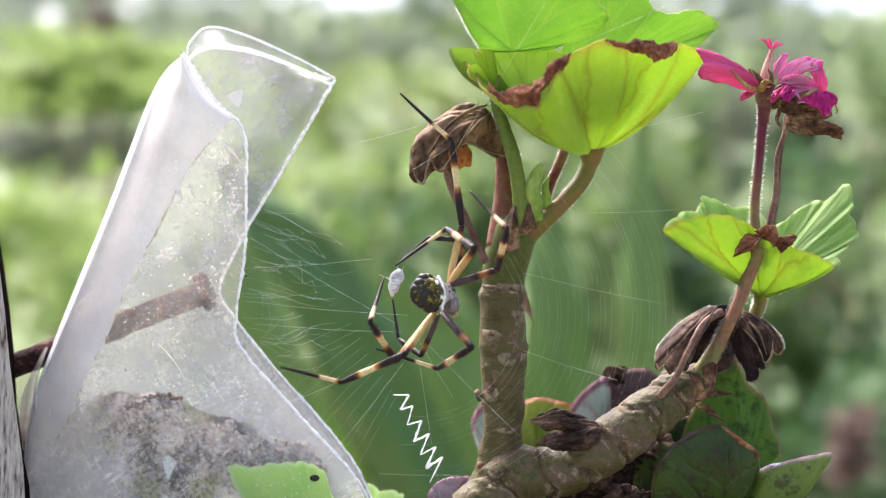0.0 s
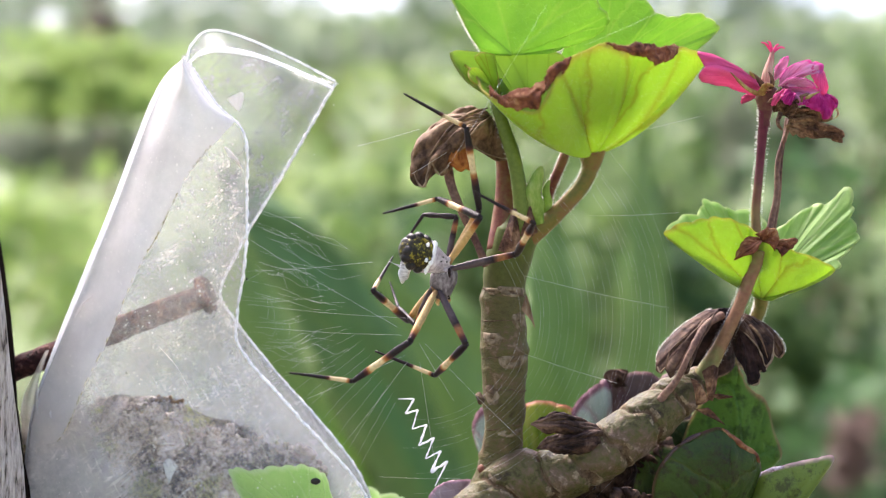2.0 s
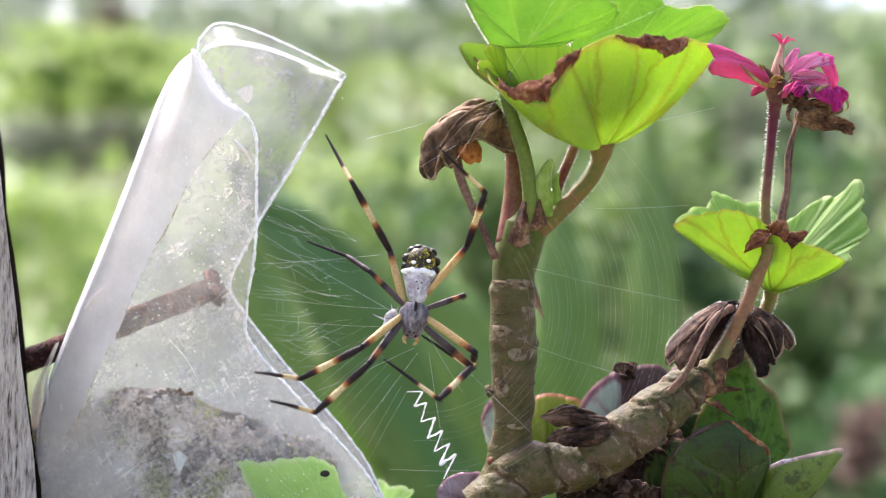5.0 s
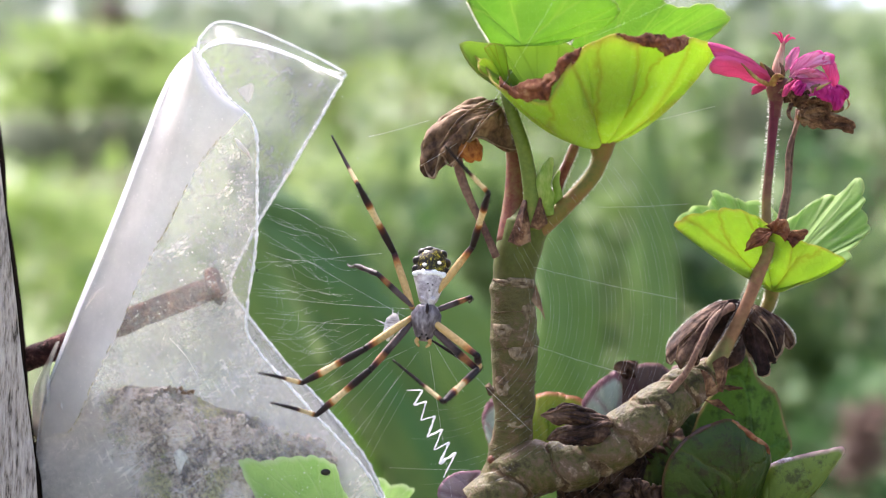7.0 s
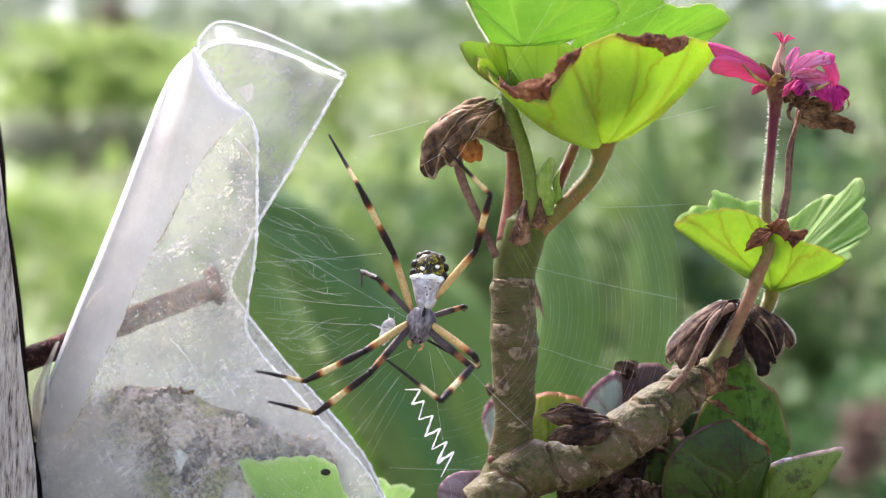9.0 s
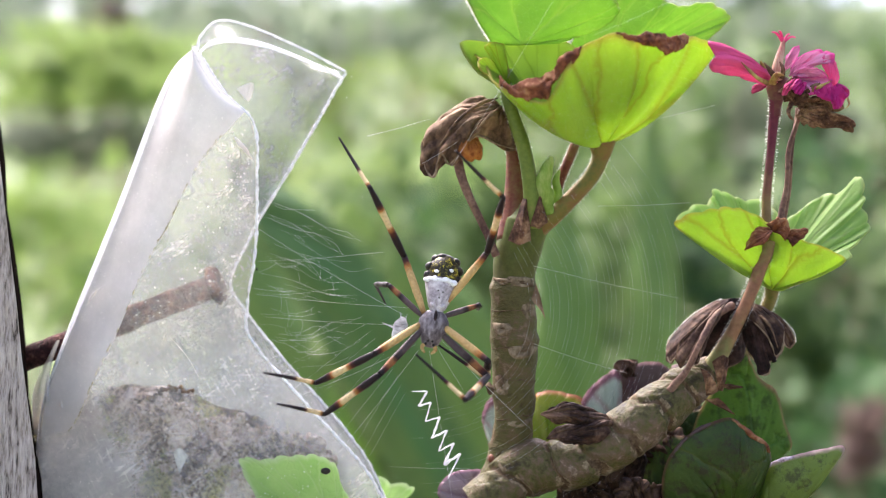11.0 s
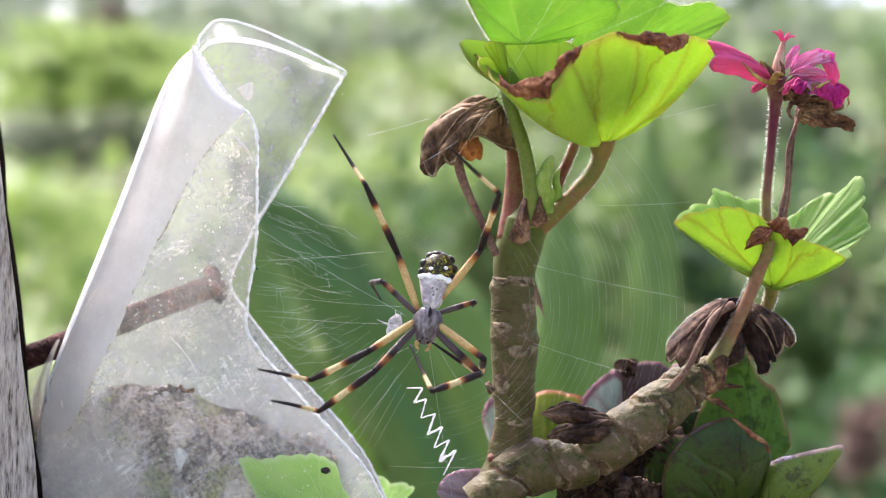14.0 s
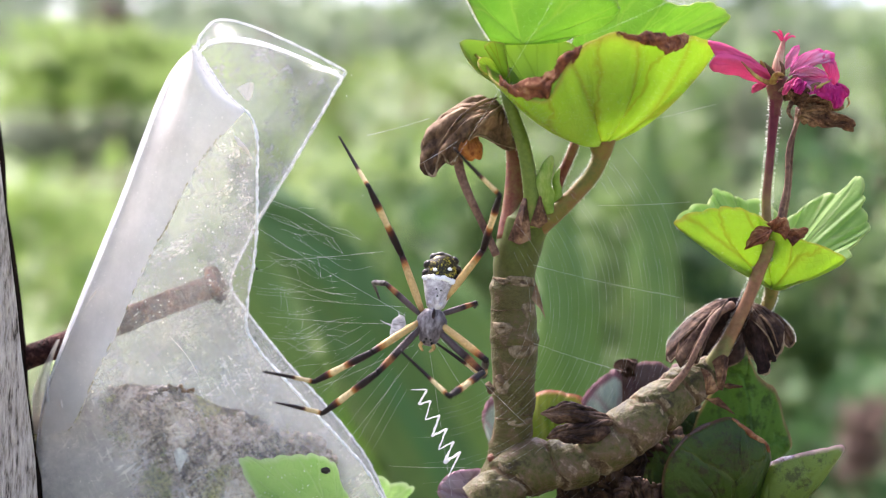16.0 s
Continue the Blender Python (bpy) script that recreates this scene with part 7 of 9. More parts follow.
def eased(rows):
    """The rows, with rows between where the turn is wide."""
    out = [rows[0]]
    for t, m in rows[1:]:
        t0, m0 = out[-1]
        q0, q1 = m0.to_quaternion(), m.to_quaternion()
        n = int(q0.rotation_difference(q1).angle / radians(70)) + 1 if q0.dot(q1) >= 0 else int(q0.rotation_difference(-q1).angle / radians(70)) + 1
        n = min(n, 4)
        for k in range(1, n):
            f = k / n
            out.append((t0 + (t - t0) * f, Matrix.LocRotScale(m0.translation.lerp(m.translation, f), q0.slerp(q1 if q0.dot(q1) >= 0 else -q1, f), None)))
        out.append((t, m))
    return out


def motions():
    body(0, (0.00277, -0.001, 1.19292), (-0.5, -0.85, 0), (0.85, -0.35, 0.2), (0.1, 0.8, -0.5), (0.8, 0.3, 0.3), (-0.00727, 0.002, 1.19508))
    step(front_left_leg, 0, (0.00023, -0.001, 1.18889), (-0.00534, -0.01053, 1.18143), (-0.01734, -0.0064, 1.17583), (-0.02848, -0.01167, 1.17918))
    step(second_left_leg, 0, (0.00189, -0.001, 1.18889), (0.00744, -0.01152, 1.18289), (0.00111, -0.00021, 1.17792), (-0.01101, -0.00052, 1.18191))
    step(second_right_leg, 0, (0.00321, -0.001, 1.19453), (0.00798, -0.01132, 1.20148), (0.00279, 0.00092, 1.20546), (-0.00715, -0.00255, 1.19824))
    step(front_right_leg, 0, (0.00288, -0.001, 1.1942), (0.0123, -0.00985, 1.19743), (0.01359, -0.0214, 1.20501), (0.00707, -0.01316, 1.21226))
    step(third_left_leg, 0, (0.00122, -0.001, 1.18856), (-0.00224, 0.002, 1.18031), (-0.00685, 0.00747, 1.18333), (-0.00806, 0.00972, 1.19125))
    step(third_right_leg, 0, (0.00321, -0.001, 1.1942), (0.0064, -0.001, 1.20308), (-0.00056, 0.00238, 1.20381), (-0.00678, 0.00465, 1.19876))
    step(hind_left_leg, 0, (0.00056, -0.001, 1.18889), (-0.00717, -0.001, 1.17944), (-0.01155, -0.0147, 1.18783), (-0.00929, -0.0042, 1.19607))
    step(hind_right_leg, 0, (0.00321, -0.001, 1.1942), (0.00577, -0.00135, 1.20613), (0.00374, -0.00277, 1.2226), (-0.00626, -0.00417, 1.23162))
    body(0.5, (0.00404, -0.001, 1.19297), (-0.5, -0.85, 0), (0.85, -0.35, 0.2), (0.1, 0.8, -0.5), (0.8, 0.3, 0.3), (-0.00733, 0.002, 1.19457))
    step(front_left_leg, 0.5, (0.00117, -0.001, 1.18908), (-0.0052, -0.00933, 1.18086), (-0.017, -0.0043, 1.17557), (-0.02796, -0.01001, 1.17878))
    step(second_left_leg, 0.5, (0.00316, -0.001, 1.18908), (0.0087, -0.01043, 1.18148), (0.00241, 0.00136, 1.17773), (-0.00976, 0.00106, 1.18159))
    step(second_right_leg, 0.5, (0.00415, -0.001, 1.19439), (0.01254, -0.00826, 1.20177), (0.00408, 0.00149, 1.20687), (-0.00609, -0.00317, 1.20071))
    step(front_right_leg, 0.5, (0.00415, -0.001, 1.19439), (0.01411, -0.0093, 1.19748), (0.0145, -0.02077, 1.20527), (0.00811, -0.01228, 1.21235))
    step(third_left_leg, 0.5, (0.00183, -0.001, 1.18908), (-0.00144, -0.001, 1.18023), (-0.00548, 0.0046, 1.18379), (-0.00763, 0.00476, 1.19183))
    step(third_right_leg, 0.5, (0.00415, -0.001, 1.19439), (0.00729, -0.001, 1.20329), (0.00129, 0.00394, 1.20355), (-0.00541, 0.00394, 1.19861))
    step(hind_left_leg, 0.5, (0.00183, -0.001, 1.18974), (-0.00124, -0.001, 1.17792), (-0.00933, -0.01378, 1.18488), (-0.0091, -0.00508, 1.19526))
    step(hind_right_leg, 0.5, (0.00415, -0.001, 1.19439), (0.00726, -0.00142, 1.20619), (0.00488, -0.00292, 1.2226), (-0.00538, -0.00425, 1.23134))
    body(1, (0.00343, -0.001, 1.19297), (-0.5, -0.85, 0), (0.85, -0.35, 0.2), (0.1, 0.8, -0.5), (0.8, 0.3, 0.3), (-0.00828, 0.002, 1.19289))
    step(front_left_leg, 1, (0.00056, -0.001, 1.18921), (-0.0058, -0.00882, 1.18051), (-0.01745, -0.00331, 1.17537), (-0.02876, -0.00809, 1.17883))
    step(second_left_leg, 1, (0.00222, -0.001, 1.18921), (0.00869, -0.00933, 1.18107), (0.0018, 0.00197, 1.1769), (-0.01036, 0.00178, 1.18078))
    step(second_right_leg, 1, (0.00355, -0.001, 1.19452), (0.00704, -0.01063, 1.20304), (-0.00266, -0.00098, 1.20537), (-0.01065, -0.00842, 1.19876))
    step(front_right_leg, 1, (0.00355, -0.001, 1.19452), (0.01468, -0.00749, 1.19789), (0.01558, -0.01904, 1.20552), (0.00809, -0.01106, 1.21209))
    step(third_left_leg, 1, (0.00155, -0.001, 1.18921), (-0.00234, -0.001, 1.18062), (-0.00719, 0.00294, 1.18523), (-0.00959, 0.0074, 1.19184))
    step(third_right_leg, 1, (0.00355, -0.001, 1.19452), (0.00694, -0.001, 1.20333), (-0.00044, 0.00143, 1.20318), (-0.00565, 0.00143, 1.19668))
    step(hind_left_leg, 1, (0.00122, -0.001, 1.18954), (-0.00258, -0.001, 1.17794), (-0.01148, -0.01368, 1.18403), (-0.01134, -0.00496, 1.19438))
    step(hind_right_leg, 1, (0.00374, -0.001, 1.19452), (0.00647, -0.00142, 1.20642), (0.00468, -0.00293, 1.2229), (-0.0056, -0.00427, 1.23161))
    body(1.5, (0.00387, -0.001, 1.19303), (-0.5, -0.85, 0), (0.85, -0.35, 0.2), (0.1, 0.8, -0.5), (0.8, 0.3, 0.3), (-0.0066, 0.002, 1.19575))
    step(front_left_leg, 1.5, (0.00166, -0.001, 1.1896), (-0.00352, -0.01043, 1.18174), (-0.01564, -0.00779, 1.17552), (-0.02775, -0.01044, 1.17854))
    step(second_left_leg, 1.5, (0.00253, -0.001, 1.1896), (0.00889, -0.00656, 1.1793), (0.00226, 0.00485, 1.17501), (-0.00932, 0.00467, 1.18037))
    step(second_right_leg, 1.5, (0.00386, -0.001, 1.19491), (0.01321, -0.00893, 1.20011), (0.00557, 0.00054, 1.20678), (-0.00585, -0.00173, 1.20155))
    step(front_right_leg, 1.5, (0.00346, -0.001, 1.19445), (0.01517, -0.00643, 1.19772), (0.01659, -0.01776, 1.2056), (0.00854, -0.01036, 1.21217))
    step(third_left_leg, 1.5, (0.002, -0.001, 1.18927), (-0.00189, 0.00027, 1.18076), (-0.00602, 0.00601, 1.18399), (-0.00804, 0.00616, 1.19207))
    step(third_right_leg, 1.5, (0.00399, -0.001, 1.19491), (0.00929, 0.00197, 1.20213), (0.00456, 0.00708, 1.20559), (0.00058, 0.01405, 1.20339))
    step(hind_left_leg, 1.5, (0.00186, -0.001, 1.1896), (-0.00341, 0.00642, 1.18146), (-0.01113, -0.00728, 1.18693), (-0.00786, 0.00277, 1.19539))
    step(hind_right_leg, 1.5, (0.00386, -0.001, 1.19491), (0.00757, -0.00143, 1.20653), (0.0045, -0.00289, 1.22283), (-0.00553, -0.00422, 1.23183))
    body(2, (0.00238, -0.001, 1.19884), (-0.65, -0.55, 0.3), (0.55, -0.8, 0), (-0.1, 0.4, -0.9), (0.5, -0.8, 0), (-0.00543, 0.002, 1.19827))
    step(front_left_leg, 2, (0.00054, -0.001, 1.19382), (-0.00446, -0.00896, 1.18438), (-0.01539, -0.00553, 1.17656), (-0.02708, -0.01025, 1.17858))
    step(second_left_leg, 2, (0.0012, -0.001, 1.19382), (0.0063, -0.00813, 1.18379), (0.00039, 0.00241, 1.17697), (-0.01141, 0.0022, 1.18182))
    step(second_right_leg, 2, (0.00306, -0.001, 1.19946), (0.00895, -0.00936, 1.20799), (0.00095, 0.00124, 1.21199), (-0.00964, -0.00517, 1.20888))
    step(front_right_leg, 2, (0.00339, -0.001, 1.19813), (0.01635, -0.00191, 1.20109), (0.01877, -0.01433, 1.20678), (0.00745, -0.01433, 1.21269))
    step(third_left_leg, 2, (-0.00026, -0.001, 1.19448), (-0.00355, 0.0037, 1.18699), (-0.00708, 0.00985, 1.19015), (-0.00901, 0.01616, 1.19523))
    step(third_right_leg, 2, (0.00273, -0.001, 1.19913), (0.00461, -0.001, 1.20838), (-0.00185, 0.00327, 1.20894), (-0.00621, 0.00681, 1.20279))
    step(hind_left_leg, 2, (0.00007, -0.001, 1.19448), (-0.00508, 0.00767, 1.1876), (-0.01156, -0.00628, 1.19398), (-0.00809, 0.00506, 1.20051))
    step(hind_right_leg, 2, (0.00306, -0.001, 1.19913), (0.00905, -0.00163, 1.20975), (0.00634, -0.00663, 1.2254), (-0.0056, -0.00768, 1.23171))
    body(2.5, (0.00144, -0.001, 1.20006), (-0.75, -0.4, 0.35), (0.45, -0.85, 0), (-0.05, 0.15, -1), (0.3, -0.9, 0), (-0.00492, 0.002, 1.19636))
    step(front_left_leg, 2.5, (-0.00061, -0.001, 1.19525), (-0.00537, -0.00879, 1.18555), (-0.01534, -0.00366, 1.17738), (-0.0274, -0.00768, 1.17848))
    step(second_left_leg, 2.5, (0.00039, -0.001, 1.19525), (0.0041, -0.00779, 1.18441), (-0.00134, 0.00081, 1.17499), (-0.01189, 0.00078, 1.18217))
    step(second_right_leg, 2.5, (0.00204, -0.001, 1.1999), (0.00972, -0.00743, 1.20869), (0.00223, 0.00069, 1.21709), (-0.00884, 0.00052, 1.21074))
    step(front_right_leg, 2.5, (0.00238, -0.001, 1.19857), (0.01537, -0.00184, 1.20138), (0.01768, -0.01412, 1.20742), (0.009, -0.00627, 1.21253))
    step(third_left_leg, 2.5, (-0.00094, -0.001, 1.19625), (-0.00641, 0.00339, 1.18993), (-0.00889, 0.0106, 1.1914), (-0.00975, 0.01888, 1.19174))
    step(third_right_leg, 2.5, (0.00204, -0.001, 1.1999), (0.00437, -0.001, 1.20904), (-0.00168, 0.00166, 1.21313), (-0.00857, 0.00166, 1.20846))
    step(hind_left_leg, 2.5, (-0.00094, -0.001, 1.19658), (-0.00712, 0.00907, 1.19351), (-0.01297, -0.00508, 1.20005), (-0.01071, 0.00683, 1.20609))
    step(hind_right_leg, 2.5, (0.00204, -0.001, 1.1999), (0.00962, -0.00164, 1.20945), (0.00599, -0.00319, 1.22563), (-0.00577, -0.00431, 1.23226))
    body(3, (-0.00277, -0.001, 1.20127), (-0.5, -0.05, 0.6), (0.2, -1, 0), (0, 0.05, -1), (0.1, -1, 0), (-0.00974, 0.002, 1.19681))
    step(front_left_leg, 3, (-0.00456, -0.001, 1.1968), (-0.00875, -0.01046, 1.18842), (-0.01712, -0.00481, 1.1789), (-0.02821, -0.01113, 1.17887))
    step(second_left_leg, 3, (-0.0039, -0.001, 1.19747), (-0.00407, -0.00183, 1.18417), (-0.00826, 0.00865, 1.17609), (-0.01234, -0.0022, 1.18144))
    step(second_right_leg, 3, (-0.00091, -0.001, 1.20012), (0.01225, -0.00162, 1.20212), (0.01424, 0.01138, 1.20654), (0.00488, 0.00583, 1.21322))
    step(front_right_leg, 3, (-0.00157, -0.001, 1.19879), (0.01171, -0.00167, 1.19806), (0.01612, -0.01373, 1.20332), (0.01023, -0.00266, 1.20566))
    step(third_left_leg, 3, (-0.00423, -0.001, 1.19813), (-0.01207, 0.00424, 1.19791), (-0.01584, 0.01094, 1.19902), (-0.01808, 0.01896, 1.19899))
    step(third_right_leg, 3, (-0.00124, -0.001, 1.20278), (0.00531, -0.001, 1.20957), (-0.00134, 0.00112, 1.21299), (-0.00595, 0.00791, 1.2116))
    step(hind_left_leg, 3, (-0.00356, -0.001, 1.19846), (-0.01, 0.00931, 1.1996), (-0.01596, -0.00599, 1.20233), (-0.01959, 0.00683, 1.20473))
    step(hind_right_leg, 3, (-0.00124, -0.001, 1.20311), (0.00881, -0.00558, 1.20832), (0.00597, -0.01973, 1.21662), (-0.00756, -0.02024, 1.21631))
    body(3.5, (-0.00575, -0.001, 1.20371), (-0.12, 0.25, 1), (0, -1, 0.2), (0.1, 0, -1), (0, -1, 0), (-0.01074, 0.002, 1.19927))
    step(front_left_leg, 3.5, (-0.0067, -0.001, 1.20023), (-0.01201, -0.00929, 1.19126), (-0.02028, -0.0035, 1.18175), (-0.02773, -0.01351, 1.17907))
    step(second_left_leg, 3.5, (-0.0063, -0.001, 1.19957), (-0.00702, -0.00749, 1.18796), (-0.00926, 0.00135, 1.17751), (-0.01122, -0.01013, 1.18274))
    step(second_right_leg, 3.5, (-0.00318, -0.001, 1.20189), (0.01013, -0.00152, 1.20204), (0.01458, 0.01119, 1.20538), (0.00454, 0.01091, 1.21325))
    step(front_right_leg, 3.5, (-0.00351, -0.001, 1.1999), (0.00768, -0.00157, 1.19271), (0.00581, -0.01298, 1.18504), (-0.00488, -0.00625, 1.18682))
    step(third_left_leg, 3.5, (-0.0065, -0.001, 1.20189), (-0.01561, 0.00096, 1.2034), (-0.01742, 0.00847, 1.20418), (-0.01829, 0.01671, 1.20336))
    step(third_right_leg, 3.5, (-0.00351, -0.001, 1.20355), (0.00428, -0.001, 1.20887), (-0.00023, 0.00421, 1.21247), (-0.0029, 0.01202, 1.21143))
    step(hind_left_leg, 3.5, (-0.00517, -0.001, 1.20355), (-0.01033, 0.00893, 1.20844), (-0.01461, -0.00693, 1.2112), (-0.02109, 0.00402, 1.21584))
    step(hind_right_leg, 3.5, (-0.00351, -0.001, 1.20488), (0.00799, -0.00151, 1.20893), (0.00606, -0.01578, 1.21729), (-0.00744, -0.01618, 1.21631))
    body(3.7, (-0.00584, -0.001, 1.20153), (-0.0675, 0.25, 1), (0, -1, 0.2), (0.0475, 0, -1), (0, -1, 0), (-0.0106, 0.002, 1.19758))
    step(front_left_leg, 3.7, (-0.00701, -0.001, 1.19829), (-0.01231, -0.00953, 1.18954), (-0.02092, -0.00377, 1.18031), (-0.02767, -0.01455, 1.17918))
    step(second_left_leg, 3.7, (-0.00668, -0.001, 1.19763), (-0.0069, -0.00823, 1.18644), (-0.00978, 0.00012, 1.17574), (-0.01182, -0.0112, 1.18128))
    step(second_right_leg, 3.7, (-0.00345, -0.001, 1.1996), (0.00933, -0.00456, 1.19835), (0.01311, 0.00875, 1.19935), (0.00268, 0.00866, 1.20669))
    step(front_right_leg, 3.7, (-0.0039, -0.001, 1.19784), (0.00711, -0.00156, 1.19035), (0.00582, -0.0137, 1.18376), (-0.00501, -0.0078, 1.18704))
    step(third_left_leg, 3.7, (-0.00677, -0.001, 1.19976), (-0.01521, 0.00273, 1.20173), (-0.01682, 0.01032, 1.20215), (-0.01746, 0.01857, 1.20126))
    step(third_right_leg, 3.7, (-0.00366, -0.001, 1.20138), (0.00413, -0.001, 1.20669), (0.00016, 0.00464, 1.21027), (-0.00279, 0.0124, 1.20965))
    step(hind_left_leg, 3.7, (-0.00586, -0.001, 1.20126), (-0.01009, 0.00864, 1.20745), (-0.01607, -0.00605, 1.21252), (-0.0234, 0.0033, 1.21902))
    step(hind_right_leg, 3.7, (-0.00366, -0.001, 1.20259), (0.00756, -0.00149, 1.20737), (0.00599, -0.01547, 1.21628), (-0.00755, -0.01591, 1.21607))
    body(4, (-0.00598, -0.001, 1.19751), (0.03, 0.25, 1), (0, -1, 0.2), (-0.05, 0, -1), (0, -1, 0), (-0.01029, 0.002, 1.19446))
    step(front_left_leg, 4, (-0.00756, -0.001, 1.1947), (-0.01283, -0.00996, 1.18637), (-0.02207, -0.00437, 1.17765), (-0.02759, -0.01575, 1.17935))
    step(second_left_leg, 4, (-0.00736, -0.001, 1.19404), (-0.00665, -0.00932, 1.18366), (-0.01069, -0.00211, 1.17251), (-0.01289, -0.01311, 1.1786))
    step(second_right_leg, 4, (-0.00391, -0.001, 1.19536), (0.00735, -0.00706, 1.19162), (0.01056, 0.00604, 1.18836), (0.00088, -0.00041, 1.19363))
    step(front_right_leg, 4, (-0.00457, -0.001, 1.19404), (0.0052, -0.00633, 1.18672), (0.00577, -0.01925, 1.18171), (-0.00511, -0.01641, 1.18775))
    step(third_left_leg, 4, (-0.00723, -0.001, 1.19583), (-0.01435, 0.00454, 1.19859), (-0.01556, 0.01221, 1.19832), (-0.01578, 0.02047, 1.19731))
    step(third_right_leg, 4, (-0.00391, -0.001, 1.19736), (0.00389, -0.001, 1.20267), (0.0009, 0.00526, 1.20617), (-0.00256, 0.01283, 1.20634))
    step(hind_left_leg, 4, (-0.0071, -0.001, 1.19702), (-0.00958, 0.00727, 1.20565), (-0.01891, -0.00276, 1.21512), (-0.02754, 0.0011, 1.22481))
    step(hind_right_leg, 4, (-0.00391, -0.001, 1.19835), (0.00663, -0.00138, 1.2045), (0.00588, -0.01474, 1.21442), (-0.0076, -0.0153, 1.21565))
    body(4.2, (-0.00555, -0.001, 1.19422), (0.0705, 0.2725, 1), (0, -1, 0.2), (-0.095, 0, -1), (0, -1, 0), (-0.01032, 0.002, 1.19073))
    step(front_left_leg, 4.2, (-0.0076, -0.001, 1.19156), (-0.01389, -0.01032, 1.18441), (-0.02445, -0.0055, 1.17681), (-0.03084, -0.01638, 1.17874))
    step(second_left_leg, 4.2, (-0.00749, -0.001, 1.19074), (-0.01001, -0.01025, 1.1815), (-0.01701, -0.00436, 1.17107), (-0.02161, -0.01524, 1.17591))
    step(second_right_leg, 4.2, (-0.00374, -0.001, 1.19177), (0.00685, -0.0073, 1.18671), (0.00849, 0.00595, 1.18294), (-0.00139, 0.00065, 1.18904))
    step(front_right_leg, 4.2, (-0.00447, -0.001, 1.19044), (0.00573, -0.0038, 1.18234), (0.00286, -0.0165, 1.17755), (-0.00787, -0.0164, 1.18447))
    step(third_left_leg, 4.2, (-0.00727, -0.001, 1.19292), (-0.0143, 0.00329, 1.19753), (-0.01745, 0.01026, 1.19889), (-0.02251, 0.01676, 1.2001))
    step(third_right_leg, 4.2, (-0.00365, -0.001, 1.19347), (0.00452, 0.0007, 1.19787), (0.00254, 0.00808, 1.19928), (0.00056, 0.01616, 1.1991))
    step(hind_left_leg, 4.2, (-0.0072, -0.001, 1.19343), (-0.00996, 0.00584, 1.20316), (-0.01814, -0.00348, 1.21428), (-0.02554, 0.00194, 1.22424))
    step(hind_right_leg, 4.2, (-0.0035, -0.001, 1.19536), (0.00587, -0.00135, 1.20317), (0.00689, -0.01478, 1.21295), (-0.00496, -0.01972, 1.21724))
    body(4.5, (-0.00509, -0.001, 1.19073), (0.1137, 0.2965, 1), (0, -1, 0.2), (-0.143, 0, -1), (0, -1, 0), (-0.01034, 0.002, 1.18677))
    step(front_left_leg, 4.5, (-0.00765, -0.001, 1.18822), (-0.01503, -0.01039, 1.18233), (-0.02691, -0.00706, 1.17598), (-0.03423, -0.01729, 1.17813))
    step(second_left_leg, 4.5, (-0.00763, -0.001, 1.18725), (-0.01365, -0.00965, 1.1791), (-0.02357, -0.00747, 1.16965), (-0.03077, -0.01743, 1.17309))
    step(second_right_leg, 4.5, (-0.00356, -0.001, 1.18796), (0.0063, -0.00716, 1.18148), (0.00629, 0.00603, 1.17717), (-0.00384, 0.00249, 1.18408))
    step(front_right_leg, 4.5, (-0.00435, -0.001, 1.18663), (0.00581, -0.00196, 1.17808), (-0.00032, -0.01334, 1.17303), (-0.01065, -0.01321, 1.18052))
    step(third_left_leg, 4.5, (-0.00732, -0.001, 1.18985), (-0.01407, -0.001, 1.19644), (-0.01914, 0.00401, 1.19953), (-0.02697, 0.00401, 1.20235))
    step(third_right_leg, 4.5, (-0.00338, -0.001, 1.18934), (0.00428, 0.00381, 1.19202), (0.00433, 0.01158, 1.19178), (0.00399, 0.01988, 1.1912))
    step(hind_left_leg, 4.5, (-0.00731, -0.001, 1.18962), (-0.01033, 0.00352, 1.20055), (-0.0173, -0.00447, 1.21339), (-0.02332, 0.00213, 1.22357))
    step(hind_right_leg, 4.5, (-0.00307, -0.001, 1.19218), (0.00492, -0.00127, 1.20142), (0.008, -0.01421, 1.21143), (-0.00102, -0.02085, 1.21904))
    body(6.3, (-0.00515, -0.001, 1.18999), (0.12, 0.3, 1), (0, -1, 0.2), (-0.15, 0, -1), (0, -1, 0), (-0.01046, 0.002, 1.18596))
    step(front_left_leg, 6.3, (-0.00777, -0.001, 1.18751), (-0.01533, -0.01036, 1.18179), (-0.02738, -0.00731, 1.17564), (-0.03485, -0.01744, 1.17783))
    step(second_left_leg, 6.3, (-0.00777, -0.001, 1.18651), (-0.0143, -0.00942, 1.17852), (-0.02459, -0.00831, 1.16927), (-0.03216, -0.01807, 1.1725))
    step(second_right_leg, 6.3, (-0.00366, -0.001, 1.18718), (0.00611, -0.0071, 1.18048), (0.00585, 0.00606, 1.17609), (-0.00432, 0.00287, 1.18311))
    step(front_right_leg, 6.3, (-0.00445, -0.001, 1.18585), (0.00568, -0.00198, 1.17726), (-0.0009, -0.01308, 1.17216), (-0.01118, -0.01296, 1.17973))
    step(third_left_leg, 6.3, (-0.00744, -0.001, 1.18917), (-0.01405, -0.001, 1.1959), (-0.01951, 0.0033, 1.19938), (-0.02733, 0.0033, 1.20225))
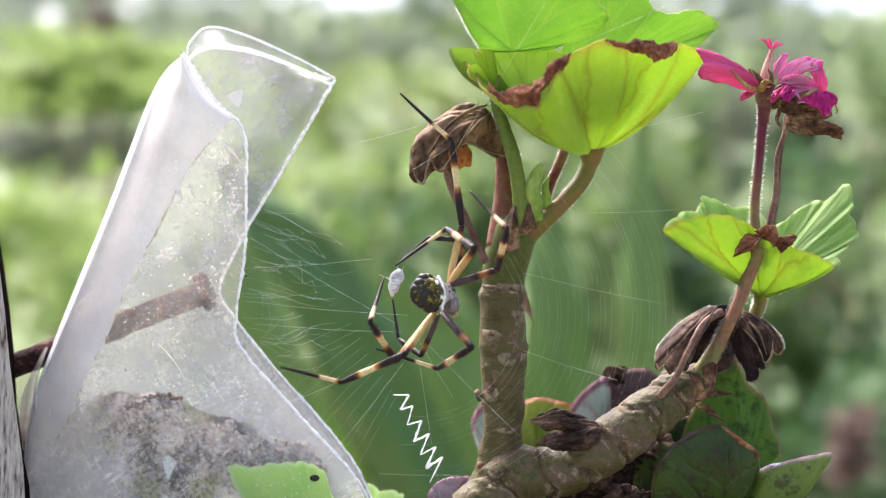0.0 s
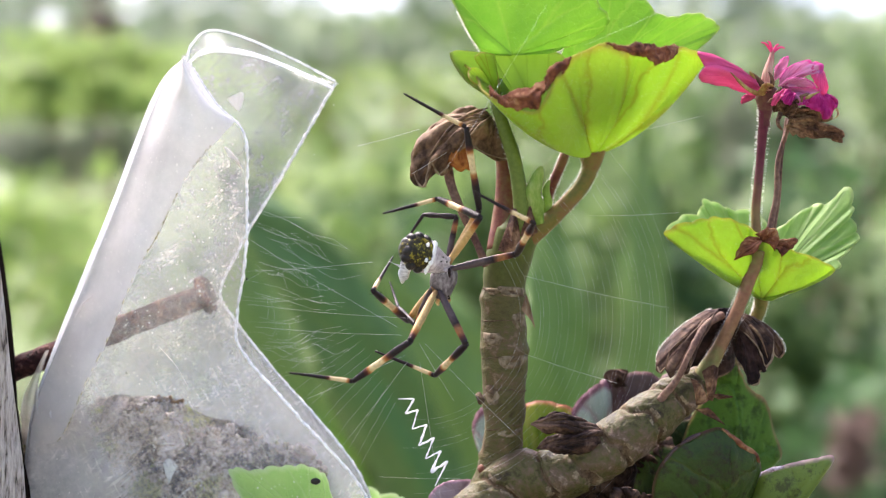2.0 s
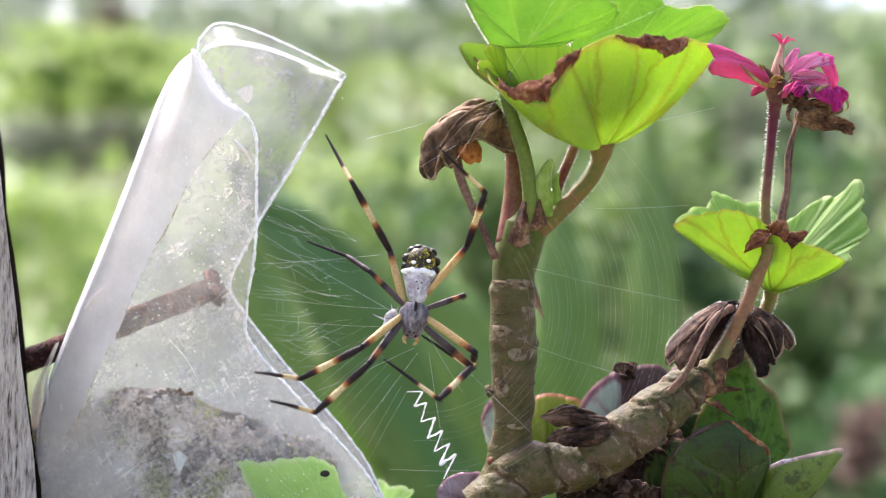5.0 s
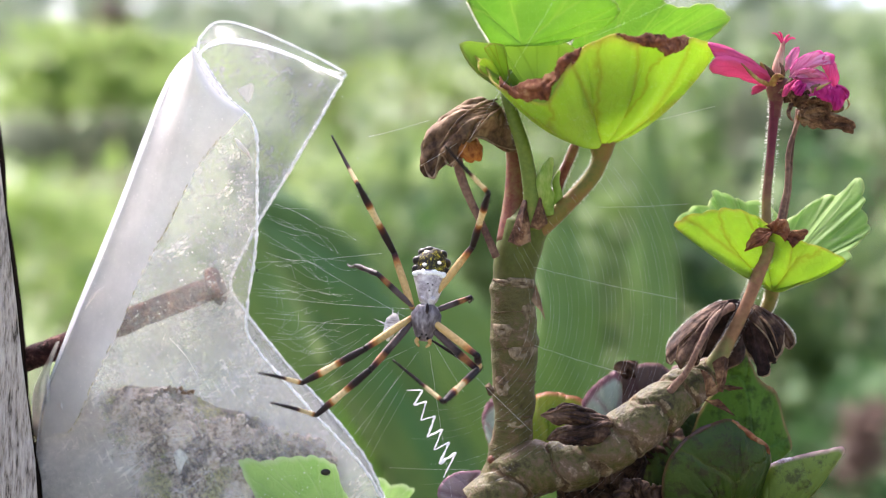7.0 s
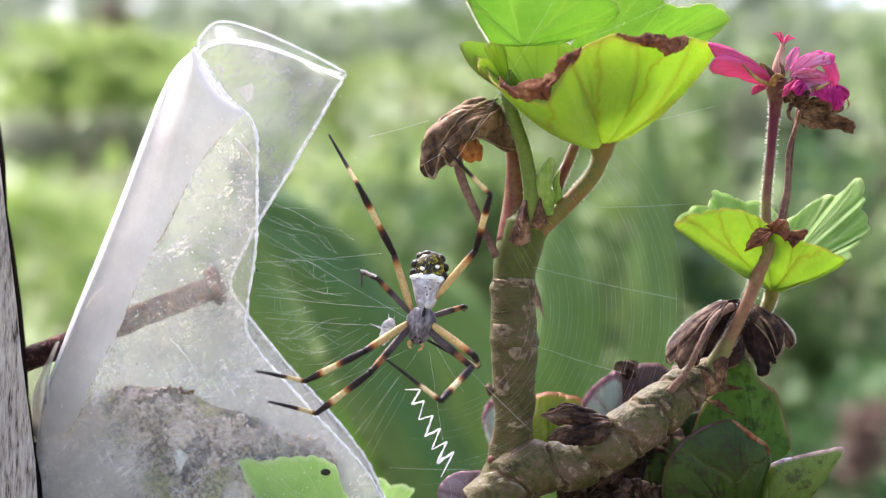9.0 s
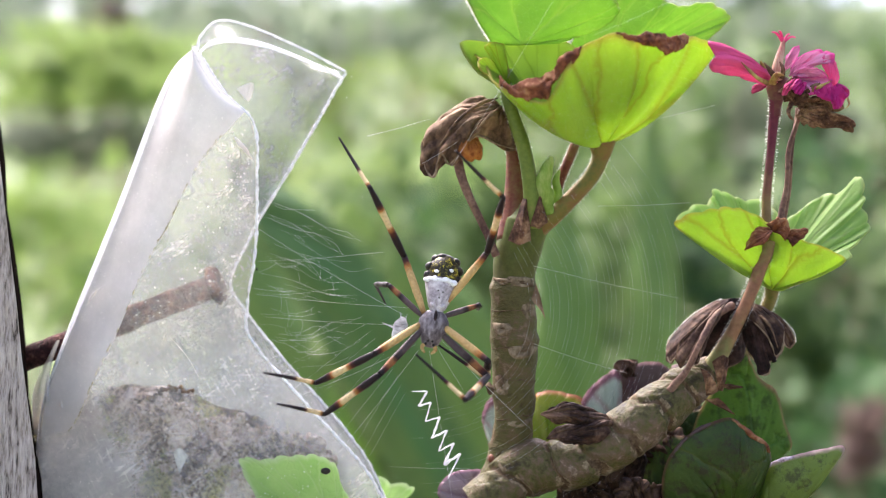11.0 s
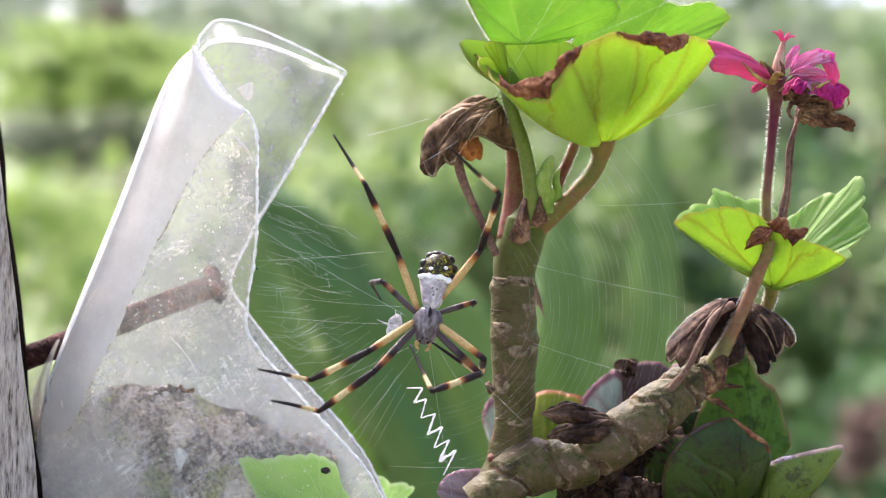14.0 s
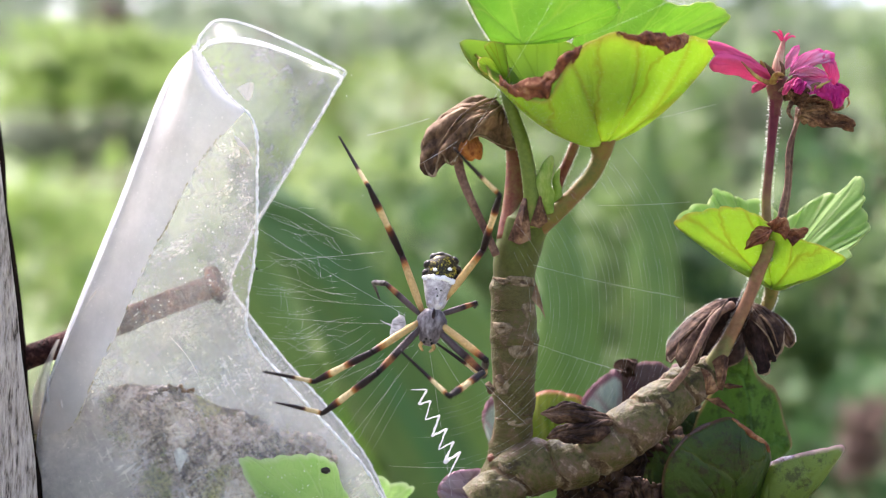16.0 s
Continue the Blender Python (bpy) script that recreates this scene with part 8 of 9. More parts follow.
    step(third_right_leg, 6.3, (-0.00346, -0.001, 1.1885), (0.00412, 0.00407, 1.19092), (0.00446, 0.01182, 1.19043), (0.00436, 0.02012, 1.18979))
    step(hind_left_leg, 6.3, (-0.00744, -0.001, 1.18883), (-0.0105, 0.00303, 1.19995), (-0.01729, -0.00471, 1.21303), (-0.02311, 0.00206, 1.22322))
    step(hind_right_leg, 6.3, (-0.00313, -0.001, 1.19149), (0.00465, -0.00124, 1.2009), (0.00805, -0.01403, 1.21101), (-0.00057, -0.0206, 1.21912))
    body(6.6, (-0.00516, -0.001, 1.18997), (0.12, 0.3, 1), (0, -1, 0.2), (-0.15, 0, -1), (0, -1, 0), (-0.01047, 0.002, 1.18595))
    step(front_left_leg, 6.6, (-0.00779, -0.001, 1.1875), (-0.01534, -0.01036, 1.18178), (-0.0274, -0.00731, 1.17563), (-0.03486, -0.01744, 1.17782))
    step(second_left_leg, 6.6, (-0.00779, -0.001, 1.1865), (-0.01431, -0.00942, 1.17851), (-0.0246, -0.00831, 1.16926), (-0.03217, -0.01807, 1.17249))
    step(second_right_leg, 6.6, (-0.00367, -0.001, 1.18716), (0.0061, -0.0071, 1.18047), (0.00584, 0.00606, 1.17608), (-0.00434, 0.00287, 1.1831))
    step(front_right_leg, 6.6, (-0.00447, -0.001, 1.18584), (0.00567, -0.00198, 1.17725), (-0.00091, -0.01308, 1.17215), (-0.01119, -0.01296, 1.17972))
    step(third_left_leg, 6.6, (-0.00745, -0.001, 1.18916), (-0.01406, -0.001, 1.19589), (-0.01952, 0.0033, 1.19937), (-0.02734, 0.0033, 1.20224))
    step(third_right_leg, 6.6, (-0.00347, -0.001, 1.18849), (0.00411, 0.00407, 1.19091), (0.00445, 0.01182, 1.19042), (0.00435, 0.02012, 1.18978))
    step(hind_left_leg, 6.6, (-0.00745, -0.001, 1.18882), (-0.01051, 0.00303, 1.19994), (-0.0173, -0.00471, 1.21302), (-0.02312, 0.00206, 1.22321))
    step(hind_right_leg, 6.6, (-0.00314, -0.001, 1.19148), (0.00464, -0.00124, 1.20089), (0.00804, -0.01403, 1.21099), (-0.00058, -0.0206, 1.21911))
    body(6.7, (-0.00517, -0.001, 1.18996), (0.12, 0.3, 1), (0, -1, 0.2), (-0.15, 0, -1), (0, -1, 0), (-0.01048, 0.002, 1.18593))
    step(front_left_leg, 6.7, (-0.0078, -0.001, 1.18748), (-0.01535, -0.01036, 1.18177), (-0.02741, -0.00731, 1.17562), (-0.03487, -0.01744, 1.17781))
    step(second_left_leg, 6.7, (-0.0078, -0.001, 1.18649), (-0.01432, -0.00942, 1.1785), (-0.02461, -0.00831, 1.16925), (-0.03218, -0.01807, 1.17248))
    step(second_right_leg, 6.7, (-0.00368, -0.001, 1.18715), (0.00609, -0.0071, 1.18046), (0.00583, 0.00606, 1.17607), (-0.00435, 0.00287, 1.18308))
    step(front_right_leg, 6.7, (-0.00448, -0.001, 1.18583), (0.00566, -0.00198, 1.17724), (-0.00092, -0.01308, 1.17214), (-0.0112, -0.01296, 1.17971))
    step(third_left_leg, 6.7, (-0.00746, -0.001, 1.18914), (-0.01407, -0.001, 1.19588), (-0.01953, 0.00329, 1.19936), (-0.02735, 0.00329, 1.20223))
    step(third_right_leg, 6.7, (-0.00348, -0.001, 1.18848), (0.0041, 0.00407, 1.1909), (0.00444, 0.01182, 1.19041), (0.00433, 0.02012, 1.18977))
    step(hind_left_leg, 6.7, (-0.00746, -0.001, 1.18881), (-0.01053, 0.00303, 1.19992), (-0.01731, -0.00471, 1.21301), (-0.02313, 0.00206, 1.2232))
    step(hind_right_leg, 6.7, (-0.00315, -0.001, 1.19147), (0.00463, -0.00124, 1.20088), (0.00803, -0.01403, 1.21098), (-0.00059, -0.0206, 1.2191))
    body(6.8, (-0.00938, -0.001, 1.19172), (0.12, 0.3, 1), (0, -1, 0.2), (-0.15, 0, -1), (0, -1, 0), (-0.01475, 0.002, 1.18771))
    step(front_left_leg, 6.8, (-0.01201, -0.001, 1.18924), (-0.01856, -0.01088, 1.18317), (-0.02926, -0.00554, 1.17614), (-0.03582, -0.01633, 1.17803))
    step(second_left_leg, 6.8, (-0.01201, -0.001, 1.18825), (-0.01757, -0.00975, 1.17988), (-0.02644, -0.00652, 1.16972), (-0.03312, -0.01699, 1.17268))
    step(second_right_leg, 6.8, (-0.0079, -0.001, 1.18891), (0.00282, -0.00406, 1.18162), (0.00413, 0.00878, 1.17655), (-0.00522, 0.00342, 1.18339))
    step(front_right_leg, 6.8, (-0.00869, -0.001, 1.18758), (0.00161, -0.0018, 1.17918), (-0.00253, -0.01343, 1.17284), (-0.01268, -0.01174, 1.1804))
    step(third_left_leg, 6.8, (-0.01168, -0.001, 1.1909), (-0.01781, 0.00197, 1.19743), (-0.02163, 0.0082, 1.20007), (-0.02946, 0.0082, 1.2029))
    step(third_right_leg, 6.8, (-0.0077, -0.001, 1.19024), (0.00065, 0.00285, 1.19237), (0.00265, 0.01026, 1.19119), (0.00339, 0.01849, 1.19019))
    step(hind_left_leg, 6.8, (-0.01168, -0.001, 1.19057), (-0.01401, 0.00422, 1.20136), (-0.0189, -0.00589, 1.21365), (-0.02398, 0.00185, 1.22353))
    step(hind_right_leg, 6.8, (-0.00737, -0.001, 1.19323), (0.00098, -0.00118, 1.20213), (0.00643, -0.01371, 1.21165), (-0.00136, -0.0217, 1.21933))
    body(6.9, (-0.00298, -0.001, 1.18961), (0.1, 0.3, 1), (0, -1, 0.2), (-0.12, 0, -1), (0, -1, 0), (-0.01028, 0.002, 1.18513))
    step(front_left_leg, 6.9, (-0.00624, -0.001, 1.18687), (-0.01488, -0.00952, 1.18137), (-0.02688, -0.00741, 1.17474), (-0.0338, -0.01774, 1.17761))
    step(second_left_leg, 6.9, (-0.0061, -0.001, 1.186), (-0.01393, -0.00723, 1.17721), (-0.02439, -0.00518, 1.16832), (-0.03188, -0.01491, 1.1718))
    step(second_right_leg, 6.9, (-0.00238, -0.001, 1.18647), (0.00657, -0.00845, 1.18001), (0.00725, 0.00486, 1.17615), (-0.00266, 0.00013, 1.18268))
    step(front_right_leg, 6.9, (-0.00278, -0.001, 1.18534), (0.00665, -0.00546, 1.17705), (0.00012, -0.01666, 1.1721), (-0.00941, -0.01264, 1.17958))
    step(third_left_leg, 6.9, (-0.0059, -0.001, 1.18899), (-0.01278, -0.001, 1.19545), (-0.01741, 0.00502, 1.19707), (-0.01967, 0.01303, 1.19722))
    step(third_right_leg, 6.9, (-0.00225, -0.001, 1.18799), (0.00542, 0.00381, 1.19066), (0.00557, 0.01155, 1.19005), (0.0055, 0.01986, 1.18951))
    step(hind_left_leg, 6.9, (-0.0059, -0.001, 1.18853), (-0.00973, 0.00217, 1.19968), (-0.01614, -0.00649, 1.21237), (-0.02188, 0.00015, 1.22268))
    step(hind_right_leg, 6.9, (-0.00172, -0.001, 1.19118), (0.00579, -0.00123, 1.20081), (0.00853, -0.01431, 1.21074), (0.00032, -0.02118, 1.21903))
    body(7, (-0.00299, -0.001, 1.1896), (0.1, 0.3, 1), (0, -1, 0.2), (-0.12, 0, -1), (0, -1, 0), (-0.01029, 0.002, 1.18512))
    step(front_left_leg, 7, (-0.00625, -0.001, 1.18685), (-0.01489, -0.00952, 1.18136), (-0.02689, -0.00741, 1.17473), (-0.03381, -0.01774, 1.1776))
    step(second_left_leg, 7, (-0.00611, -0.001, 1.18599), (-0.01394, -0.00723, 1.1772), (-0.0244, -0.00518, 1.16831), (-0.03189, -0.01491, 1.17179))
    step(second_right_leg, 7, (-0.0024, -0.001, 1.18646), (0.00656, -0.00845, 1.18), (0.00724, 0.00486, 1.17614), (-0.00267, 0.00013, 1.18266))
    step(front_right_leg, 7, (-0.00279, -0.001, 1.18533), (0.00664, -0.00546, 1.17704), (0.00011, -0.01666, 1.17209), (-0.00942, -0.01264, 1.17957))
    step(third_left_leg, 7, (-0.00591, -0.001, 1.18898), (-0.01279, -0.001, 1.19544), (-0.01743, 0.00502, 1.19706), (-0.01968, 0.01303, 1.1972))
    step(third_right_leg, 7, (-0.00226, -0.001, 1.18798), (0.0054, 0.00381, 1.19065), (0.00556, 0.01155, 1.19004), (0.00549, 0.01986, 1.1895))
    step(hind_left_leg, 7, (-0.00591, -0.001, 1.18851), (-0.00974, 0.00217, 1.19967), (-0.01615, -0.00649, 1.21236), (-0.02189, 0.00015, 1.22267))
    step(hind_right_leg, 7, (-0.00173, -0.001, 1.19117), (0.00578, -0.00123, 1.2008), (0.00852, -0.01431, 1.21073), (0.00031, -0.02118, 1.21902))
    body(7.2, (-0.00299, -0.001, 1.1896), (0.1, 0.3, 1), (0, -1, 0.2), (-0.12, 0, -1), (0, -1, 0), (-0.01029, 0.002, 1.18512))
    step(front_left_leg, 7.2, (-0.00625, -0.001, 1.18685), (-0.01489, -0.00952, 1.18136), (-0.02689, -0.00741, 1.17473), (-0.03381, -0.01774, 1.1776))
    step(second_left_leg, 7.2, (-0.00611, -0.001, 1.18599), (-0.01394, -0.00723, 1.1772), (-0.0244, -0.00518, 1.16831), (-0.03189, -0.01491, 1.17179))
    step(second_right_leg, 7.2, (-0.0024, -0.001, 1.18646), (0.00656, -0.00845, 1.18), (0.00724, 0.00486, 1.17614), (-0.00267, 0.00013, 1.18266))
    step(front_right_leg, 7.2, (-0.00279, -0.001, 1.18533), (0.00664, -0.00546, 1.17704), (0.00011, -0.01666, 1.17209), (-0.00942, -0.01264, 1.17957))
    step(third_left_leg, 7.2, (-0.00591, -0.001, 1.18898), (-0.01279, -0.001, 1.19544), (-0.01635, 0.0059, 1.19569), (-0.01717, 0.01388, 1.19346))
    step(third_right_leg, 7.2, (-0.00226, -0.001, 1.18798), (0.0054, 0.00381, 1.19065), (0.00556, 0.01155, 1.19004), (0.00549, 0.01986, 1.1895))
    step(hind_left_leg, 7.2, (-0.00591, -0.001, 1.18851), (-0.00974, 0.00217, 1.19967), (-0.01615, -0.00649, 1.21236), (-0.02189, 0.00015, 1.22267))
    step(hind_right_leg, 7.2, (-0.00173, -0.001, 1.19117), (0.00578, -0.00123, 1.2008), (0.00852, -0.01431, 1.21073), (0.00031, -0.02118, 1.21902))
    body(7.5, (-0.00326, -0.001, 1.18921), (0.11, 0.3, 1), (0, -1, 0.2), (-0.185, 0, -1), (0, -1, 0), (-0.01069, 0.002, 1.18467))
    step(front_left_leg, 7.5, (-0.00643, -0.001, 1.18617), (-0.01487, -0.00989, 1.18096), (-0.02655, -0.00552, 1.17487), (-0.03484, -0.01481, 1.17765))
    step(second_left_leg, 7.5, (-0.0061, -0.001, 1.1855), (-0.01394, -0.00712, 1.17665), (-0.02455, -0.00359, 1.16844), (-0.0328, -0.01275, 1.17176))
    step(second_right_leg, 7.5, (-0.00258, -0.001, 1.18617), (0.00601, -0.00913, 1.18004), (0.00688, 0.00432, 1.17675), (-0.00356, -0.00002, 1.18268))
    step(front_right_leg, 7.5, (-0.00311, -0.001, 1.18484), (0.00549, -0.00836, 1.17783), (0.00113, -0.02071, 1.17325), (-0.00799, -0.0205, 1.18218))
    step(third_left_leg, 7.5, (-0.0061, -0.001, 1.18783), (-0.01276, -0.001, 1.19451), (-0.01611, 0.00582, 1.19614), (-0.01681, 0.01367, 1.19346))
    step(third_right_leg, 7.5, (-0.00245, -0.001, 1.18716), (0.00408, 0.00562, 1.18877), (0.00443, 0.01336, 1.18822), (0.00432, 0.02166, 1.18752))
    step(hind_left_leg, 7.5, (-0.0059, -0.001, 1.18816), (-0.00974, 0.00211, 1.19933), (-0.01618, -0.00596, 1.21238), (-0.02243, -0.00011, 1.22287))
    step(hind_right_leg, 7.5, (-0.00145, -0.001, 1.19082), (0.00646, -0.00121, 1.20011), (0.00884, -0.01407, 1.21042), (0.0001, -0.01962, 1.21915))
    body(8.5, (-0.00354, -0.001, 1.18882), (0.12, 0.3, 1), (0, -1, 0.2), (-0.25, 0, -1), (0, -1, 0), (-0.01108, 0.002, 1.18422))
    step(front_left_leg, 8.5, (-0.00662, -0.001, 1.18601), (-0.01485, -0.01019, 1.18098), (-0.02651, -0.00578, 1.1749), (-0.03479, -0.01509, 1.17767))
    step(second_left_leg, 8.5, (-0.00629, -0.001, 1.18535), (-0.01392, -0.00766, 1.1767), (-0.02451, -0.00405, 1.16849), (-0.03273, -0.01324, 1.17181))
    step(second_right_leg, 8.5, (-0.00277, -0.001, 1.18601), (0.006, -0.00905, 1.18004), (0.00689, 0.0044, 1.17675), (-0.00356, 0.00005, 1.18267))
    step(front_right_leg, 8.5, (-0.0033, -0.001, 1.18469), (0.00549, -0.00829, 1.17783), (0.00062, -0.0204, 1.17311), (-0.00859, -0.02018, 1.18195))
    step(third_left_leg, 8.5, (-0.00629, -0.001, 1.18767), (-0.01279, -0.001, 1.19451), (-0.01634, 0.00577, 1.19592), (-0.01679, 0.01341, 1.19265))
    step(third_right_leg, 8.5, (-0.00263, -0.001, 1.18701), (0.00408, 0.00539, 1.18878), (0.00443, 0.01313, 1.18823), (0.00432, 0.02143, 1.18753))
    step(hind_left_leg, 8.5, (-0.00609, -0.001, 1.188), (-0.00973, 0.00175, 1.19933), (-0.01616, -0.00637, 1.21237), (-0.0224, -0.00048, 1.22284))
    step(hind_right_leg, 8.5, (-0.00164, -0.001, 1.19066), (0.00631, -0.0012, 1.19993), (0.00885, -0.01387, 1.21044), (0.00011, -0.01942, 1.21916))
    body(9, (-0.00354, -0.001, 1.18882), (0.12, 0.3, 1), (0, -1, 0.2), (-0.25, 0, -1), (0, -1, 0), (-0.01108, 0.002, 1.18422))
    step(front_left_leg, 9, (-0.00662, -0.001, 1.18601), (-0.01485, -0.01019, 1.18098), (-0.02651, -0.00578, 1.1749), (-0.03479, -0.01509, 1.17767))
    step(second_left_leg, 9, (-0.00629, -0.001, 1.18535), (-0.01392, -0.00766, 1.1767), (-0.02451, -0.00405, 1.16849), (-0.03273, -0.01324, 1.17181))
    step(second_right_leg, 9, (-0.00277, -0.001, 1.18601), (0.006, -0.00905, 1.18004), (0.00689, 0.0044, 1.17675), (-0.00356, 0.00005, 1.18267))
    step(front_right_leg, 9, (-0.0033, -0.001, 1.18469), (0.00549, -0.00829, 1.17783), (-0.00041, -0.01973, 1.17264), (-0.01056, -0.01823, 1.18023))
    step(third_left_leg, 9, (-0.00629, -0.001, 1.18767), (-0.01279, -0.001, 1.19451), (-0.01634, 0.00577, 1.19592), (-0.01679, 0.01341, 1.19265))
    step(third_right_leg, 9, (-0.00263, -0.001, 1.18701), (0.00408, 0.00539, 1.18878), (0.00443, 0.01313, 1.18823), (0.00432, 0.02143, 1.18753))
    step(hind_left_leg, 9, (-0.00609, -0.001, 1.188), (-0.00973, 0.00175, 1.19933), (-0.01616, -0.00637, 1.21237), (-0.0224, -0.00048, 1.22284))
    step(hind_right_leg, 9, (-0.00164, -0.001, 1.19066), (0.00631, -0.0012, 1.19993), (0.00885, -0.01387, 1.21044), (0.00011, -0.01942, 1.21916))
    body(11.4, (-0.00111, -0.001, 1.18799), (0.2, 0.3, 1), (0, -1, 0.2), (-0.2, 0, -1), (0, -1, 0), (-0.0085, 0.002, 1.18417))
    step(front_left_leg, 11.4, (-0.00406, -0.001, 1.18552), (-0.01297, -0.00929, 1.18011), (-0.02438, -0.00413, 1.17414), (-0.03343, -0.0127, 1.17688))
    step(second_left_leg, 11.4, (-0.00366, -0.001, 1.18452), (-0.01201, -0.00699, 1.17604), (-0.0228, -0.00352, 1.16805), (-0.03098, -0.01284, 1.17108))
    step(second_right_leg, 11.4, (-0.00008, -0.001, 1.18518), (0.00882, -0.00846, 1.17865), (0.0087, 0.00468, 1.17418), (-0.00089, 0.00014, 1.18128))
    step(front_right_leg, 11.4, (-0.00054, -0.001, 1.18386), (0.00894, -0.00476, 1.17529), (0.00436, -0.01757, 1.17255), (-0.00453, -0.01402, 1.181))
    step(third_left_leg, 11.4, (-0.00386, -0.001, 1.18684), (-0.01061, 0.00157, 1.19291), (-0.01353, 0.00877, 1.19272), (-0.01152, 0.01561, 1.18842))
    step(third_right_leg, 11.4, (0.00012, -0.001, 1.18684), (0.00734, 0.00473, 1.18887), (0.00756, 0.01248, 1.18832), (0.00754, 0.02077, 1.18761))
    step(hind_left_leg, 11.4, (-0.00353, -0.001, 1.18751), (-0.00751, 0.00257, 1.19848), (-0.0137, -0.00563, 1.21158), (-0.02031, -0.00012, 1.22203))
    step(hind_right_leg, 11.4, (0.00112, -0.001, 1.18983), (0.00882, -0.00124, 1.19931), (0.01147, -0.01402, 1.20964), (0.00247, -0.01978, 1.21795))
    body(12, (-0.00133, -0.001, 1.18805), (0.2, 0.3, 1), (0, -1, 0.2), (-0.2, 0, -1), (0, -1, 0), (-0.00873, 0.002, 1.18422))
    step(front_left_leg, 12, (-0.00428, -0.001, 1.18557), (-0.01319, -0.00929, 1.18016), (-0.0246, -0.00413, 1.17419), (-0.03364, -0.01271, 1.17693))
    step(second_left_leg, 12, (-0.00388, -0.001, 1.18457), (-0.01222, -0.00699, 1.17609), (-0.02302, -0.00352, 1.1681), (-0.0312, -0.01285, 1.17113))
    step(second_right_leg, 12, (-0.0003, -0.001, 1.18524), (0.0086, -0.00846, 1.17871), (0.00848, 0.00468, 1.17424), (-0.00111, 0.00012, 1.18133))
    step(front_right_leg, 12, (-0.00076, -0.001, 1.18391), (0.00874, -0.00433, 1.17519), (0.00063, -0.01519, 1.17223), (-0.00528, -0.00794, 1.18092))
    step(third_left_leg, 12, (-0.00408, -0.001, 1.1869), (-0.01084, 0.00157, 1.19296), (-0.01377, 0.00877, 1.19277), (-0.01175, 0.01561, 1.18848))
    step(third_right_leg, 12, (-0.0001, -0.001, 1.1869), (0.00712, 0.00473, 1.18892), (0.00732, 0.01248, 1.18838), (0.0073, 0.02077, 1.18767))
    step(hind_left_leg, 12, (-0.00375, -0.001, 1.18756), (-0.00774, 0.00254, 1.19855), (-0.01391, -0.0057, 1.21163), (-0.02053, -0.00021, 1.22209))
    step(hind_right_leg, 12, (0.0009, -0.001, 1.18989), (0.0086, -0.00124, 1.19936), (0.01126, -0.01402, 1.20969), (0.00226, -0.01978, 1.21801))
    body(12.5, (-0.00232, -0.001, 1.18849), (0.2, 0.3, 1), (0, -1, 0.2), (-0.2, 0, -1), (0, -1, 0), (-0.00974, 0.002, 1.18467))
    step(front_left_leg, 12.5, (-0.00528, -0.001, 1.18601), (-0.01415, -0.00933, 1.1806), (-0.02558, -0.00419, 1.17464), (-0.03459, -0.01281, 1.17737))
    step(second_left_leg, 12.5, (-0.00488, -0.001, 1.18502), (-0.01319, -0.00703, 1.17653), (-0.024, -0.00356, 1.16855), (-0.03214, -0.01291, 1.17156))
    step(second_right_leg, 12.5, (-0.00129, -0.001, 1.18568), (0.00764, -0.00839, 1.17913), (0.00746, 0.00475, 1.17468), (-0.00211, 0.00015, 1.18177))
    step(front_right_leg, 12.5, (-0.00176, -0.001, 1.18435), (0.00714, -0.00676, 1.17629), (-0.00272, -0.01571, 1.1724), (-0.00667, -0.00833, 1.18203))
    step(third_left_leg, 12.5, (-0.00508, -0.001, 1.18734), (-0.01184, 0.00155, 1.19341), (-0.01479, 0.00873, 1.19323), (-0.01281, 0.01559, 1.18896))
    step(third_right_leg, 12.5, (-0.00109, -0.001, 1.18734), (0.0061, 0.00475, 1.18937), (0.00628, 0.0125, 1.18884), (0.00622, 0.0208, 1.18815))
    step(hind_left_leg, 12.5, (-0.00474, -0.001, 1.188), (-0.00875, 0.00251, 1.19899), (-0.01489, -0.00577, 1.21206), (-0.02152, -0.00029, 1.22252))
    step(hind_right_leg, 12.5, (-0.0001, -0.001, 1.19033), (0.0076, -0.00124, 1.1998), (0.01032, -0.01403, 1.21011), (0.00134, -0.01985, 1.21841))
    body(13.5, (-0.00166, -0.001, 1.18827), (0.2, 0.3, 1), (0, -1, 0.2), (-0.2, 0, -1), (0, -1, 0), (-0.00906, 0.002, 1.18445))
    step(front_left_leg, 13.5, (-0.00461, -0.001, 1.18579), (-0.01351, -0.0093, 1.18038), (-0.02493, -0.00413, 1.17441), (-0.03397, -0.01272, 1.17715))
    step(second_left_leg, 13.5, (-0.00421, -0.001, 1.1848), (-0.01255, -0.00699, 1.17631), (-0.02335, -0.00352, 1.16832), (-0.0315, -0.01287, 1.17134))
    step(second_right_leg, 13.5, (-0.00063, -0.001, 1.18546), (0.00818, -0.00856, 1.17892), (0.00813, 0.00458, 1.17447), (-0.00133, -0.00021, 1.18158))
    step(front_right_leg, 13.5, (-0.00116, -0.001, 1.18413), (0.00769, -0.00686, 1.17608), (-0.0023, -0.01567, 1.17218), (-0.00561, -0.00794, 1.18179))
    step(third_left_leg, 13.5, (-0.00441, -0.001, 1.18712), (-0.01117, 0.00155, 1.19319), (-0.01411, 0.00874, 1.193), (-0.01211, 0.01559, 1.18872))
    step(third_right_leg, 13.5, (-0.0005, -0.001, 1.18712), (0.00667, 0.0048, 1.18914), (0.00686, 0.01255, 1.18861), (0.00682, 0.02084, 1.18791))
